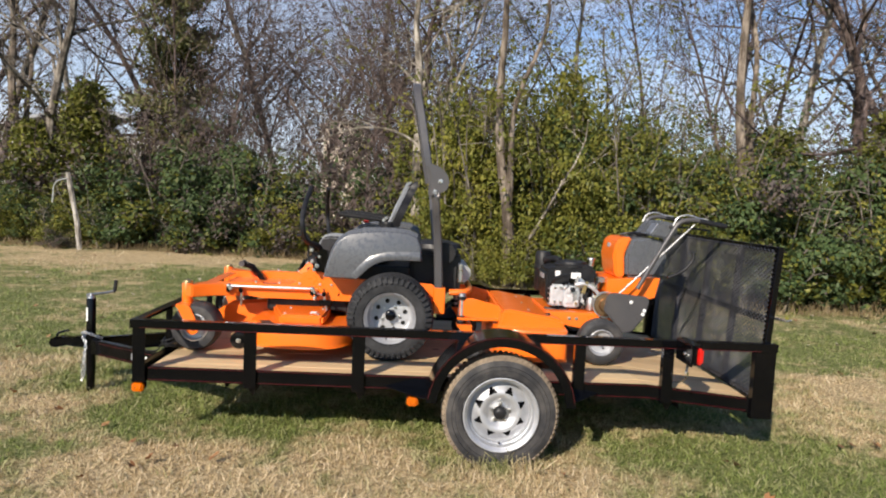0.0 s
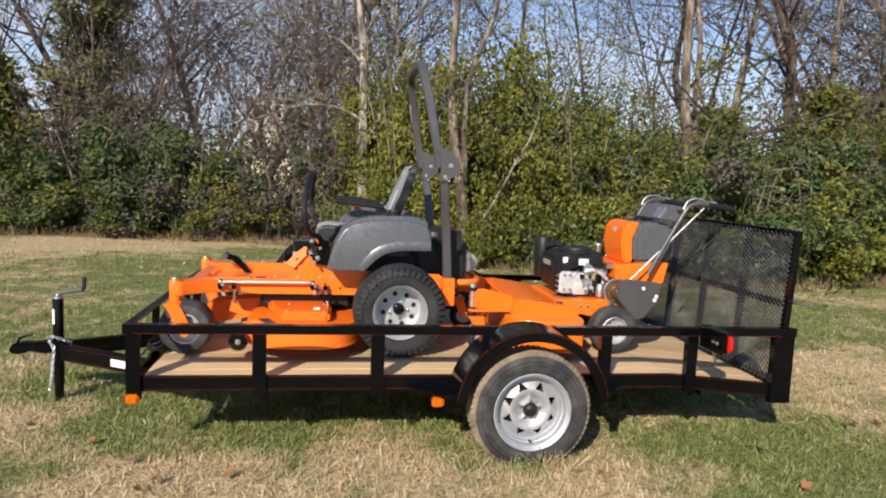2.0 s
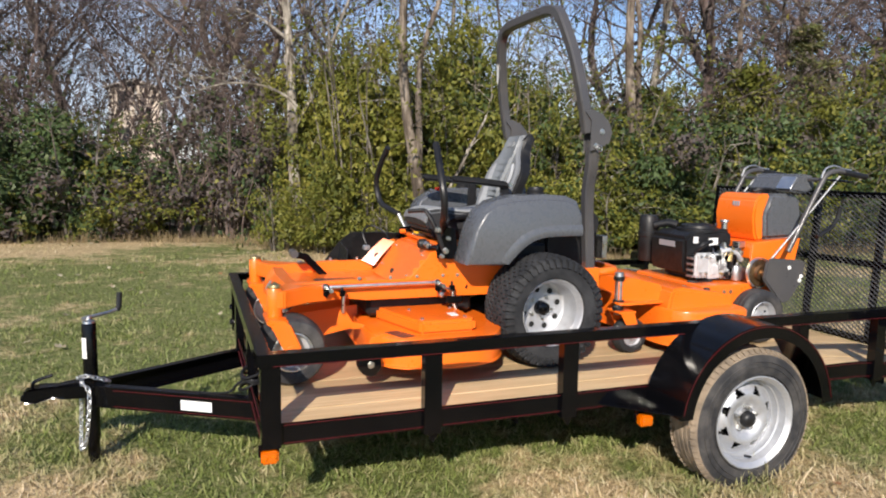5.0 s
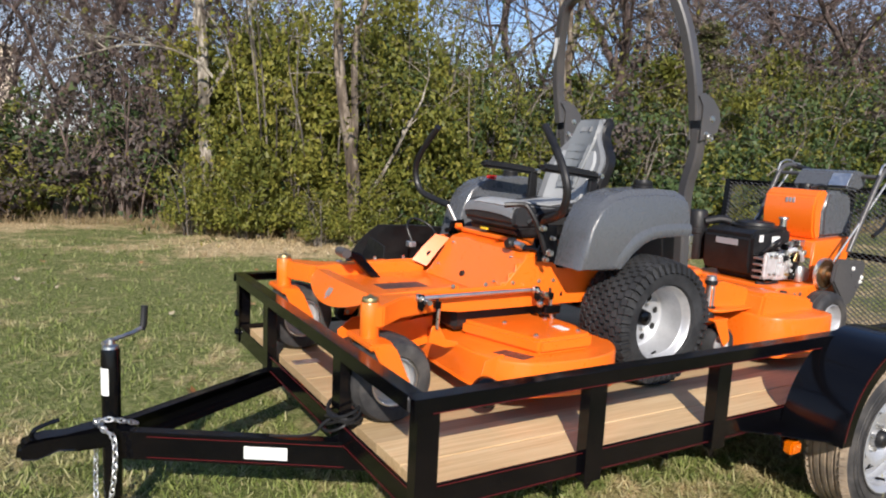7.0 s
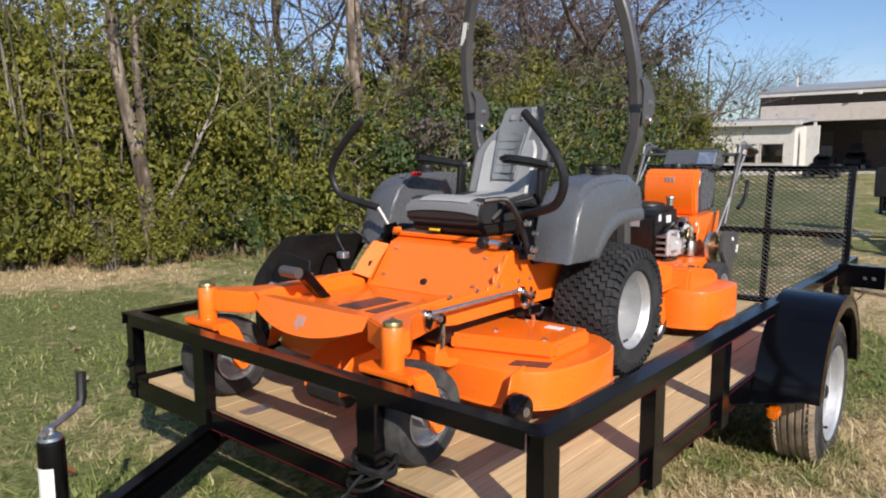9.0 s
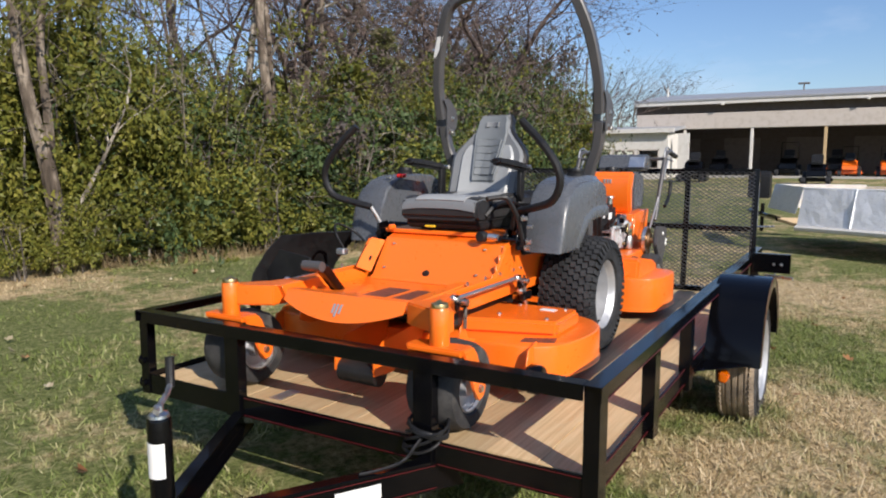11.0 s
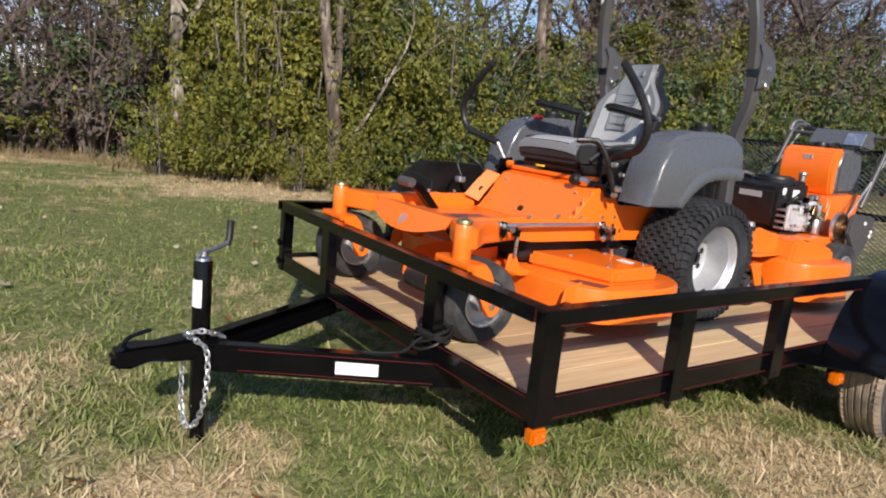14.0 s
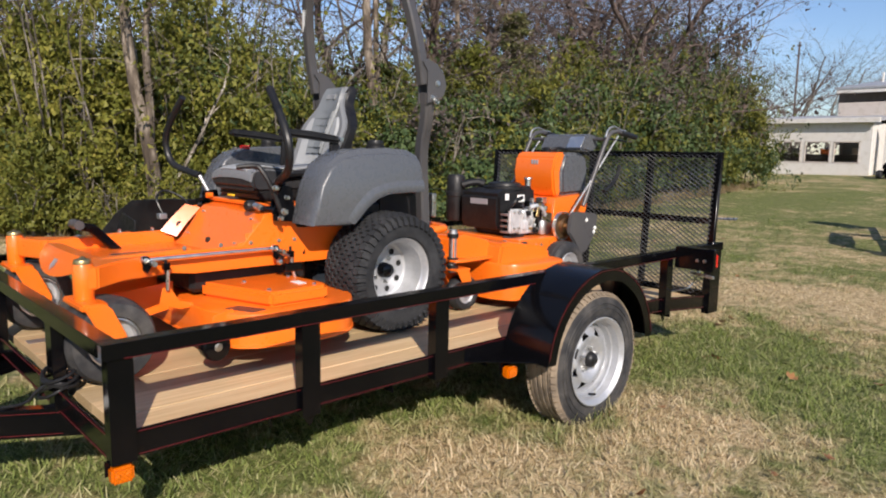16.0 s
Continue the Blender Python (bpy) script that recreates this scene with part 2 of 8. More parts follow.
SILVER.node_tree.nodes["Principled BSDF"].inputs["Metallic"].default_value = 0.65
STEEL = metallic("zinc_plated_steel", (0.62, 0.61, 0.58), 0.3)
DULL_METAL = metallic("cast_aluminium", (0.5, 0.5, 0.5), 0.5, 0.55)
CHROME = metallic("bright_steel", (0.72, 0.72, 0.72), 0.38, 0.2)
GALV = metallic("galvanized_chain", (0.68, 0.69, 0.7), 0.42, 0.3)
VINYL_LIGHT = rubbery("light_grey_vinyl", (0.33, 0.34, 0.345), (0.2, 0.2, 0.2), 0.35, 0.42)
VINYL_SIDE = rubbery("grey_bolster_vinyl", (0.17, 0.177, 0.185), (0.13, 0.13, 0.13), 0.3, 0.4)
VINYL_MID = rubbery("slate_grey_vinyl", (0.155, 0.168, 0.178), (0.16, 0.17, 0.175), 0.3, 0.42)
VINYL_DARK = rubbery("dark_grey_vinyl", (0.022, 0.022, 0.024), (0.05, 0.05, 0.05), 0.3, 0.5)
WHITE = painted("white_sticker", (0.78, 0.78, 0.76), 0.4, (0.5, 0.48, 0.42), 0.25, 0.02, 0.0)
RED_LINE = painted("red_pinstripe", (0.1, 0.006, 0.009), 0.35, (0.2, 0.05, 0.04), 0.2, 0.02, 0.0)
DARK_STICKER = painted("dark_sticker", (0.03, 0.032, 0.036), 0.35, (0.1, 0.09, 0.08), 0.2, 0.02, 0.0)
GREY_PRINT = painted("grey_print", (0.28, 0.28, 0.3), 0.4, (0.2, 0.2, 0.2), 0.2, 0.02, 0.0)
YELLOW_PAINT = painted("yellow_sticker", (0.8, 0.52, 0.02), 0.4, (0.4, 0.3, 0.1), 0.2, 0.02, 0.0)
BRASS = metallic("yellow_zinc", (0.62, 0.47, 0.22), 0.35)
COPPER = metallic("brown_clutch", (0.38, 0.24, 0.13), 0.4)
CAST = metallic("pale_cast_aluminium", (0.6, 0.61, 0.62), 0.42, 0.45)
CAST.node_tree.nodes["Principled BSDF"].inputs["Metallic"].default_value = 0.35
# near-black colour that stands for the shade inside holes
BLACK_HOLE = material("unlit_inside", (0.008, 0.008, 0.008), 0.9)


def lens(name, color):
    m = material(name, color, 0.12, 0, 0.6, 0.5)
    n = Nodes(m)
    w = n.add("ShaderNodeTexChecker", Scale=160.0)
    n.put(n.tc.outputs["Object"], w.inputs["Vector"])
    n.color(n.mix(n.math("MULTIPLY", w.outputs["Fac"], 0.4), color, tuple(min(1, c * 1.9) for c in color)))
    n.bump(w.outputs["Fac"], 0.3, 0.002)
    return m


AMBER = lens("amber_lens", (0.5, 0.1, 0.0))
RED_LENS = lens("red_lens", (0.5, 0.008, 0.006))


def make_wood():
    m = material("new_pine_planks", (0.5, 0.34, 0.17), 0.6)
    n = Nodes(m)
    info = n.add("ShaderNodeObjectInfo")
    shift = n.add("ShaderNodeVectorMath")
    shift.operation = "MULTIPLY_ADD"
    n.put(info.outputs["Random"], shift.inputs[0])
    shift.inputs[1].default_value = (7.0, 5.0, 3.0)
    n.put(n.tc.outputs["Object"], shift.inputs[2])
    v = shift.outputs[0]
    grain = n.noise(9.0, 6, 0.6, v, (0.35, 9.0, 9.0))
    fine = n.noise(26.0, 4, 0.6, v, (0.25, 12.0, 12.0))
    blotch = n.noise(2.2, 3, 0.5, v, (0.6, 1.6, 1.0))
    col = n.ramp(grain, [(0.28, (0.43, 0.275, 0.125)), (0.5, (0.56, 0.39, 0.2)), (0.72, (0.64, 0.475, 0.27))])
    col = n.mix(n.span(fine, 0.5, 0.75, 0.0, 0.2), col, (0.33, 0.2, 0.09))
    col = n.mix(n.span(blotch, 0.45, 0.75, 0.0, 0.35), col, (0.42, 0.33, 0.2))
    knot = n.add("ShaderNodeTexVoronoi", Scale=1.7)
    n.put(v, knot.inputs["Vector"])
    col = n.mix(n.span(knot.outputs["Distance"], 0.035, 0.06, 0.7, 0.0), col, (0.13, 0.07, 0.03))
    hue = n.add("ShaderNodeHueSaturation", Hue=0.5, Saturation=0.95)
    n.put(n.span(info.outputs["Random"], 0, 1, 0.8, 1.14), hue.inputs["Value"])
    n.put(col, hue.inputs["Color"])
    n.color(hue.outputs[0])
    n.rough(n.span(grain, 0.3, 0.7, 0.5, 0.72))
    n.bump(n.math("ADD", grain, fine), 0.25, 0.004)
    return m


WOOD = make_wood()


def leafy(name, colors, through=0.35, rough=0.5):
    """Leaves whose colour varies from one to the next; light comes through them."""
    m = material(name, colors[0], rough, 0, 0.2)
    n = Nodes(m)
    geo = n.add("ShaderNodeNewGeometry")
    step = 1.0 / (len(colors) - 1)
    spray = n.noise(3.2, 3, 0.6)
    tone = n.math("ADD", n.math("MULTIPLY", geo.outputs["Random Per Island"], 0.55), n.span(spray, 0.3, 0.7, 0.0, 0.5))
    col = n.ramp(tone, [(i * step, c) for i, c in enumerate(colors)])
    patch = n.noise(0.9, 3, 0.5)
    col = n.mix(n.span(patch, 0.4, 0.64, 0.0, 0.6), col, colors[0])
    n.color(col)
    tr = n.add("ShaderNodeBsdfTranslucent")
    n.put(col, tr.inputs["Color"])
    mx = n.add("ShaderNodeMixShader", Fac=through)
    out = n.t.nodes["Material Output"]
    n.put(n.p.outputs[0], mx.inputs[1]), n.put(tr.outputs[0], mx.inputs[2])
    n.put(mx.outputs[0], out.inputs["Surface"])
    return m


LEAF_DARK = leafy("dark_green_leaves", [(0.026, 0.043, 0.018), (0.048, 0.08, 0.028), (0.08, 0.115, 0.042), (0.14, 0.165, 0.07)], 0.12)
LEAF_OLIVE = leafy("olive_leaves", [(0.054, 0.066, 0.014), (0.096, 0.108, 0.02), (0.165, 0.165, 0.03), (0.26, 0.235, 0.058)], 0.16)
LEAF_YELLOW = leafy("yellow_green_leaves", [(0.085, 0.096, 0.018), (0.145, 0.152, 0.028), (0.235, 0.222, 0.042), (0.34, 0.29, 0.072)], 0.2)
LEAF_BROWN = leafy("brown_leaves", [(0.075, 0.062, 0.056), (0.13, 0.1, 0.084), (0.125, 0.108, 0.105), (0.2, 0.125, 0.08)], 0.25)
LEAF_CEDAR = leafy("cedar_needles", [(0.1, 0.125, 0.045), (0.15, 0.165, 0.06), (0.21, 0.19, 0.085), (0.27, 0.19, 0.1)], 0.2)
LEAF_LITTER = leafy("fallen_leaf", [(0.3, 0.11, 0.035), (0.22, 0.1, 0.045), (0.36, 0.24, 0.13), (0.4, 0.16, 0.05)], 0.2)
STALKS = leafy("dry_weed_stalks", [(0.17, 0.12, 0.07), (0.28, 0.21, 0.12), (0.2, 0.16, 0.08), (0.36, 0.29, 0.18)], 0.15)
LEAF_PALE = leafy("pale_fallen_leaf", [(0.42, 0.36, 0.25), (0.34, 0.27, 0.17), (0.5, 0.45, 0.34), (0.3, 0.2, 0.11)], 0.2)


def make_bark(name, dark, light, scale=9.0):
    m = material(name, dark, 0.9, 0, 0.2)
    n = Nodes(m)
    g = n.noise(scale, 6, 0.65, None, (1.0, 1.0, 0.22))
    b = n.noise(1.3, 3)
    col = n.ramp(g, [(0.36, tuple(c * 0.35 for c in dark)), (0.5, dark), (0.62, light)])
    col = n.mix(n.span(b, 0.48, 0.66, 0.0, 0.45), col, light)
    scar = n.noise(3.4, 4, 0.6)
    n.color(n.mix(n.span(scar, 0.55, 0.68, 0.0, 0.75), col, tuple(c * 0.4 for c in dark)))
    n.bump(g, 1.0, 0.03)
    return m


BARK_GREY = make_bark("grey_bark", (0.1, 0.086, 0.072), (0.3, 0.265, 0.22))
BARK_PALE = make_bark("pale_bark", (0.17, 0.145, 0.115), (0.42, 0.38, 0.32))
BARK_MOTTLED = make_bark("mottled_bark", (0.1, 0.078, 0.06), (0.3, 0.25, 0.2), 6.0)
BARK_BROWN = make_bark("brown_bark", (0.11, 0.08, 0.072), (0.23, 0.175, 0.155))


# where the turf is dormant (+) or lush (-): x, y, reach, amount
DRY_SPOTS = (
    (0.3, -0.25, 0.7, 0.13), (-0.6, 0.7, 0.55, 0.1), (-1.5, 1.8, 0.8, 0.1), (2.5, -0.56, 0.38, 0.08), (2.75, -1.0, 0.25, 0.05), (4.7, 1.1, 0.9, 0.1), (1.2, 0.1, 0.5, 0.09), (1.6, -0.25, 0.5, 0.06),
    (6.3, 0.2, 1.4, 0.16), (5.6, 1.9, 1.0, 0.12), (2.0, 8.1, 1.9, 0.17), (-6.0, 11.0, 3.8, 0.09), (-2.5, 11.6, 2.2, 0.1), (-1.0, 12.2, 2.0, 0.12), (-3.9, 10.2, 2.2, 0.1),
    (3.7, -0.2, 0.75, -0.1), (3.5, -0.85, 0.6, -0.07), (2.0, -1.05, 0.35, -0.05), (3.05, -1.35, 0.7, -0.06), (1.2, -0.7, 1.0, 0.07), (2.1, -0.6, 0.6, 0.03), (0.2, -0.9, 1.0, 0.05), (3.2, 0.1, 0.5, -0.1), (0.7, 0.5, 0.5, -0.1), (-0.25, 0.5, 0.45, -0.06), (-0.2, 1.1, 0.45, -0.07), (0.5, 5.0, 2.4, -0.08),
    (-0.5, 2.5, 1.6, -0.06), (1.8, 6.1, 1.6, -0.06), (-3.0, 5.2, 2.6, -0.05), (6.2, 3.4, 1.3, -0.08), (18.0, 4.3, 6.0, -0.08), (-1.2, 7.4, 2.0, -0.07))


def make_ground():
    m = material("lawn_soil_and_thatch", (0.1, 0.1, 0.04), 0.95, 0, 0.1)
    n = Nodes(m)
    n.color(grass_color(n, False))
    n.bump(n.noise(38.0, 5, 0.7), 0.8, 0.03)
    return m


def grass_color(n, blades):
    """Green turf with straw-coloured dormant patches; sheet and blades follow the same patches."""
    pos = n.tc.outputs["Object"]
    big = n.noise(0.55, 4, 0.6, pos)
    mid = n.noise(2.6, 4, 0.6, pos)
    fine = n.noise(30.0, 4, 0.7, pos)
    tuft = n.noise(8.5, 3, 0.6, pos)
    lean = n.math("ADD", n.math("MULTIPLY", big, 0.4), n.math("ADD", n.math("MULTIPLY", mid, 0.35), n.math("MULTIPLY", tuft, 0.25)))
    for x, y, r, much in DRY_SPOTS:
        d = n.add("ShaderNodeVectorMath")
        d.operation = "DISTANCE"
        n.put(pos, d.inputs[0])
        d.inputs[1].default_value = (x, y, 0)
        lean = n.math("ADD", lean, n.span(d.outputs["Value"], r, 0.0, 0.0, much))
    dry = n.span(lean, 0.47, 0.585)
    if blades:
        rnd = n.add("ShaderNodeNewGeometry").outputs["Random Per Island"]
        green = n.ramp(rnd, [(0.0, (0.1, 0.135, 0.035)), (0.45, (0.21, 0.262, 0.068)), (0.78, (0.29, 0.318, 0.11)), (1.0, (0.45, 0.41, 0.23))])
        straw = n.ramp(rnd, [(0.0, (0.36, 0.272, 0.146)), (0.5, (0.63, 0.49, 0.3)), (0.85, (0.78, 0.64, 0.44)), (1.0, (0.22, 0.24, 0.07))])
    else:
        green = n.ramp(fine, [(0.35, (0.0757, 0.0873, 0.0307)), (0.5, (0.151, 0.175, 0.0584)), (0.68, (0.279, 0.268, 0.131))])
        straw = n.ramp(fine, [(0.35, (0.235, 0.168, 0.0864)), (0.5, (0.494, 0.372, 0.209)), (0.68, (0.717, 0.563, 0.356))])
    return n.mix(n.math("MULTIPLY", dry, 0.95), green, straw)


GROUND = make_ground()


def make_blades():
    m = material("grass_blades", (0.1, 0.14, 0.03), 0.55, 0, 0.3)
    n = Nodes(m)
    col = grass_color(n, True)
    n.color(col)
    tr = n.add("ShaderNodeBsdfTranslucent")
    n.put(col, tr.inputs["Color"])
    mx = n.add("ShaderNodeMixShader", Fac=0.3)
    n.put(n.p.outputs[0], mx.inputs[1]), n.put(tr.outputs[0], mx.inputs[2])
    n.put(mx.outputs[0], n.t.nodes["Material Output"].inputs["Surface"])
    return m


BLADES = make_blades()


# ---- ground ----
def ground_z(x, y):
    """The lawn: level round the trailer, rising gently towards the building."""
    far = max(0.0, x - 8.0)
    swell = 0.026 * math.exp(-((x - 2.18) / 0.7) ** 2 - ((y + 0.4) / 0.55) ** 2)
    return swell - 0.02 + 0.021 * min(far, 60.0) + 0.018 * noise.noise((x * 0.6, y * 0.6, 0.0)) * min(1.0, 0.4 + abs(y - 1) * 0.2) - 0.012 * max(0.0, min(y - 5.0, 12.0))


def build_ground():
    def line(lo, hi, fine_lo, fine_hi, step):
        out = list(np.arange(fine_lo, fine_hi + 1e-6, step))
        d, v = step, fine_hi
        while v < hi:
            d *= 1.35
            v = min(v + d, hi)
            out.append(v)
        d, v, low = step, fine_lo, []
        while v > lo:
            d *= 1.35
            v = max(v - d, lo)
            low.append(v)
        return low[::-1] + out
    xs, ys = line(-900, 900, -8, 16, 0.35), line(-900, 900, -6, 16, 0.35)
    bm = bmesh.new()
    g = [[bm.verts.new((x, y, ground_z(x, y))) for y in ys] for x in xs]
    for a, b in zip(g, g[1:]):
        for i in range(len(ys) - 1):
            bm.faces.new((a[i], b[i], b[i + 1], a[i + 1]))
    single("ground", bm, GROUND, "green lawn with straw-coloured dormant patches", "ground", kind="structure")


build_ground()


# ---- utility trailer ----
TW = 2.094           # width over the top rails
TL = 3.78            # length of the bed
DECK = 0.42
trailer = thing("utility_trailer", (1.9, 1.05, 0.0), "black steel utility trailer with pine plank deck and mesh ramp gate", "trailer")


def angle_iron(axis, lo, hi, corner, leg_a, leg_b, t=0.006):
    """An L-profile: corner is its outer edge, legs are signed lengths along the two other axes."""
    u, v = corner
    su, sv = (1 if leg_a > 0 else -1), (1 if leg_b > 0 else -1)
    pts = [(u, v), (u + leg_a, v), (u + leg_a, v + sv * t), (u + su * t, v + sv * t), (u + su * t, v + leg_b), (u, v + leg_b)]
    return slab(pts, axis, lo, hi, 0.0012)


BEND = 3.1


def dove(bm):
    """Drops what lies behind the bend of the bed."""
    for v in bm.verts:
        v.co.z -= max(0.0, v.co.x - BEND) * 0.095
    return bm


def build_trailer():
    tr = trailer
    # bed frame, one angle on each side
    for a, b in ((0.02, BEND), (BEND, TL)):
        part("side_rail", dove(angle_iron("x", a, b, (0.03, 0.355), 0.07, 0.088)), BLACK_PAINT, tr)
        part("side_rail", dove(angle_iron("x", a, b, (TW - 0.03, 0.355), -0.07, 0.088)), BLACK_PAINT, tr)
    part("end_rail", angle_iron("y", 0.033, TW - 0.033, (0.02, 0.354), 0.07, 0.087), BLACK_PAINT, tr)
    part("end_rail", angle_iron("y", 0.033, TW - 0.033, (TL, 0.289), -0.07, 0.065), BLACK_PAINT, tr)
    for x in (0.55, 1.1, 1.65, 2.2, 2.75, 3.3):
        part("cross_member", angle_iron("y", 0.04, TW - 0.04, (x, 0.38 - max(0, x + 0.05 - BEND) * 0.095), 0.05, -0.06), BLACK_PAINT, tr)
    # top rails
    part("top_rail", angle_iron("x", 0.0, TL + 0.1, (0.0, 0.725), 0.055, -0.05), BLACK_PAINT, tr)
    part("top_rail", angle_iron("x", 0.0, TL + 0.1, (TW, 0.725), -0.055, -0.05), BLACK_PAINT, tr)
    part("top_rail", angle_iron("y", 0.056, TW - 0.056, (0.0, 0.7255), 0.055, -0.05), BLACK_PAINT, tr)
    # posts
    for x, w in ((0.014, 0.075), (0.664, 0.075), (1.304, 0.075), (2.64, 0.066), (3.18, 0.066), (3.745, 0.13)):
        for y, s in ((0.0075, 1), (TW - 0.0075, -1)):
            bot = 0.335 if 0.1 < x < 3.5 else 0.352 if x < 1 else 0.258
            part("post", angle_iron("z", bot, 0.719, (x, y), w, s * 0.05), BLACK_PAINT, tr)
    for y in (0.575, 1.475):
        part("post", angle_iron("z", 0.352, 0.719, (0.0075, y), 0.045, 0.075), BLACK_PAINT, tr)
    # small tie-down gussets under the bed edge
    for x in (0.70, 1.34, 3.22):
        part("gusset", slab([(x - 0.03, 0.352), (x + 0.06, 0.352), (x + 0.02, 0.285), (x + 0.01, 0.285)], "y", 0.045, 0.051, 0.001), BLACK_PAINT, tr)
    # pinstripes
    for z in (0.362, 0.434):
        for a, b in ((0.10, BEND), (BEND, TL - 0.06)):
            part("pinstripe", dove(blk((a, 0.027, z), (b, 0.0295, z + 0.0018), 0)), RED_LINE, tr, "thin red pinstripe")
    part("pinstripe", blk((0.06, -0.0025, 0.677), (TL, -0.0002, 0.6788), 0), RED_LINE, tr, "thin red pinstripe")
    for z in (0.362, 0.432):
        part("pinstripe", blk((0.017, 0.66, z), (0.0195, 1.46, z + 0.0018), 0), RED_LINE, tr, "thin red pinstripe")
        part("pinstripe", blk((0.017, 0.06, z), (0.0195, 0.56, z + 0.0018), 0), RED_LINE, tr, "thin red pinstripe")
    # tongue of two channels
    for side, (y0, y1) in enumerate(((1.0, 0.56), (1.09, 1.53))):
        a, b = Vector((-0.66, y0, 0)), Vector((0.02 + 0.06, y1, 0))
        way = (b - a).normalized()
        out = Vector((way.y, -way.x, 0)) * (1 if side == 0 else -1)
        bm = bmesh.new()
        web = [(0.0, 0.265), (0.0, 0.37), (-0.045, 0.37), (-0.045, 0.363), (-0.006, 0.363), (-0.006, 0.272), (-0.045, 0.272), (-0.045, 0.265)]
        ra = [bm.verts.new(a + out * (u + 0.02) + Vector((0, 0, z))) for u, z in web]
        rb = [bm.verts.new(b + out * (u + 0.02) + Vector((0, 0, z)) + way * (0.0 if z > 0.3 else 0.06)) for u, z in web]
        bm.faces.new(ra), bm.faces.new(rb[::-1])
        for i in range(8):
            bm.faces.new((ra[i], ra[(i + 1) % 8], rb[(i + 1) % 8], rb[i]))
        tongue = part("tongue_beam", soften(bm, 0.0012), BLACK_PAINT, tr)
        for z in (0.276, 0.354):
            bm = bmesh.new()
            q = [a + out * 0.0222 + way * 0.1 + Vector((0, 0, z)), b + out * 0.0222 - way * 0.05 + Vector((0, 0, z))]
            prm = [bm.verts.new(p + Vector((0, 0, dz)) + out * d) for p in q for dz in (0, 0.002) for d in (0, 0.001)]
            bmesh.ops.convex_hull(bm, input=bm.verts)
            part("pinstripe", bm, RED_LINE, tongue, "thin red pinstripe")
        if side == 0:
            bm = bmesh.new()
            for s in (0.46, 0.62):
                for z in (0.29, 0.337):
                    for d in (0.0215, 0.0228):
                        bm.verts.new(a + way * s * 0.98 + out * d + Vector((0, 0, z)))
            bmesh.ops.convex_hull(bm, input=bm.verts)
            part("data_plate", bm, WHITE, tongue, "blank white paper label")
    # coupler: a pressed hood over the ball socket, with its latch
    prof = [(-0.99, 0.318), (-0.985, 0.348), (-0.96, 0.368), (-0.90, 0.374), (-0.84, 0.372), (-0.76, 0.384), (-0.62, 0.388), (-0.62, 0.305), (-0.80, 0.307), (-0.86, 0.315), (-0.93, 0.297), (-0.985, 0.3)]
    bm = bmesh.new()
    prism(bm, prof, "y", 1.045 - 0.05, 1.045 + 0.05)
    for v in bm.verts:
        if v.co.x < -0.83:
            v.co.y = 1.045 + (v.co.y - 1.045) * (1.0 if v.co.x < -0.88 else 0.85) * (0.7 if v.co.x < -0.98 else 1)
    coupler = part("coupler", soften(bm, 0.012, 2), BLACK_PAINT, tr)
    part("latch", bar(spline([(-0.945, 1.045, 0.365), (-0.935, 1.045, 0.392), (-0.90, 1.045, 0.408), (-0.855, 1.045, 0.42)]), 0.008, 8), BLACK_PAINT, coupler)
    part("bolt", turned([(0, 0), (0, 0.016), (0.01, 0.016), (0.012, 0.009), (0.02, 0.009), (0.021, 0)], (-0.73, 1.045, 0.385), "z", 12), STEEL, coupler)
    # jack
    jack = part("jack", turned([(0.10, 0), (0.10, 0.031), (0.11, 0.033), (0.66, 0.033), (0.668, 0.03), (0.668, 0)], (-0.69, 1.03, 0), "z", 20), BLACK_PAINT, tr)
    part("leg", turned([(-0.03, 0), (-0.03, 0.028), (-0.02, 0.0285), (0.11, 0.0285), (0.11, 0)], (-0.69, 1.03, 0), "z", 16), BLACK_PAINT, jack)
    part("cap", turned([(0.666, 0), (0.666, 0.03), (0.676, 0.028), (0.684, 0.016), (0.70, 0.013), (0.706, 0.0)], (-0.69, 1.03, 0), "z", 16), STEEL, jack, "bare steel cap")
    part("crank", bar([(-0.715, 1.008, 0.692), (-0.69, 1.03, 0.694), (-0.61, 1.095, 0.70), (-0.575, 1.128, 0.708)], 0.0085, 8), DULL_METAL, jack)
    part("crank_handle", bar([(-0.574, 1.129, 0.70), (-0.566, 1.136, 0.72), (-0.561, 1.142, 0.79)], [0.012, 0.0135, 0.0135], 10), BLACK_MATT, jack)
    bm = turned([(0.50, 0.0337), (0.60, 0.0337)], (-0.69, 1.03, 0), "z", 20)
    bmesh.ops.delete(bm, geom=[v for v in bm.verts if v.co.x > -0.695 or v.co.y > 1.055], context="VERTS")
    bmesh.ops.solidify(bm, geom=bm.faces[:], thickness=0.0008)
    part("sticker", bm, WHITE, jack, "white warning sticker")
    # safety chain wrapped round the jack
    line = spline([(-0.60, 1.02, 0.375), (-0.64, 0.985, 0.40), (-0.70, 0.965, 0.425), (-0.742, 1.0, 0.41), (-0.735, 1.06, 0.39), (-0.72, 0.965, 0.39), (-0.69, 0.945, 0.35), (-0.695, 0.925, 0.22), (-0.715, 0.945, 0.1), (-0.74, 1.0, 0.06), (-0.745, 1.05, 0.13), (-0.742, 1.065, 0.25), (-0.735, 1.06, 0.34)], 40)
    bm = bmesh.new()
    gone, last, k = 0.0, line[0], 0
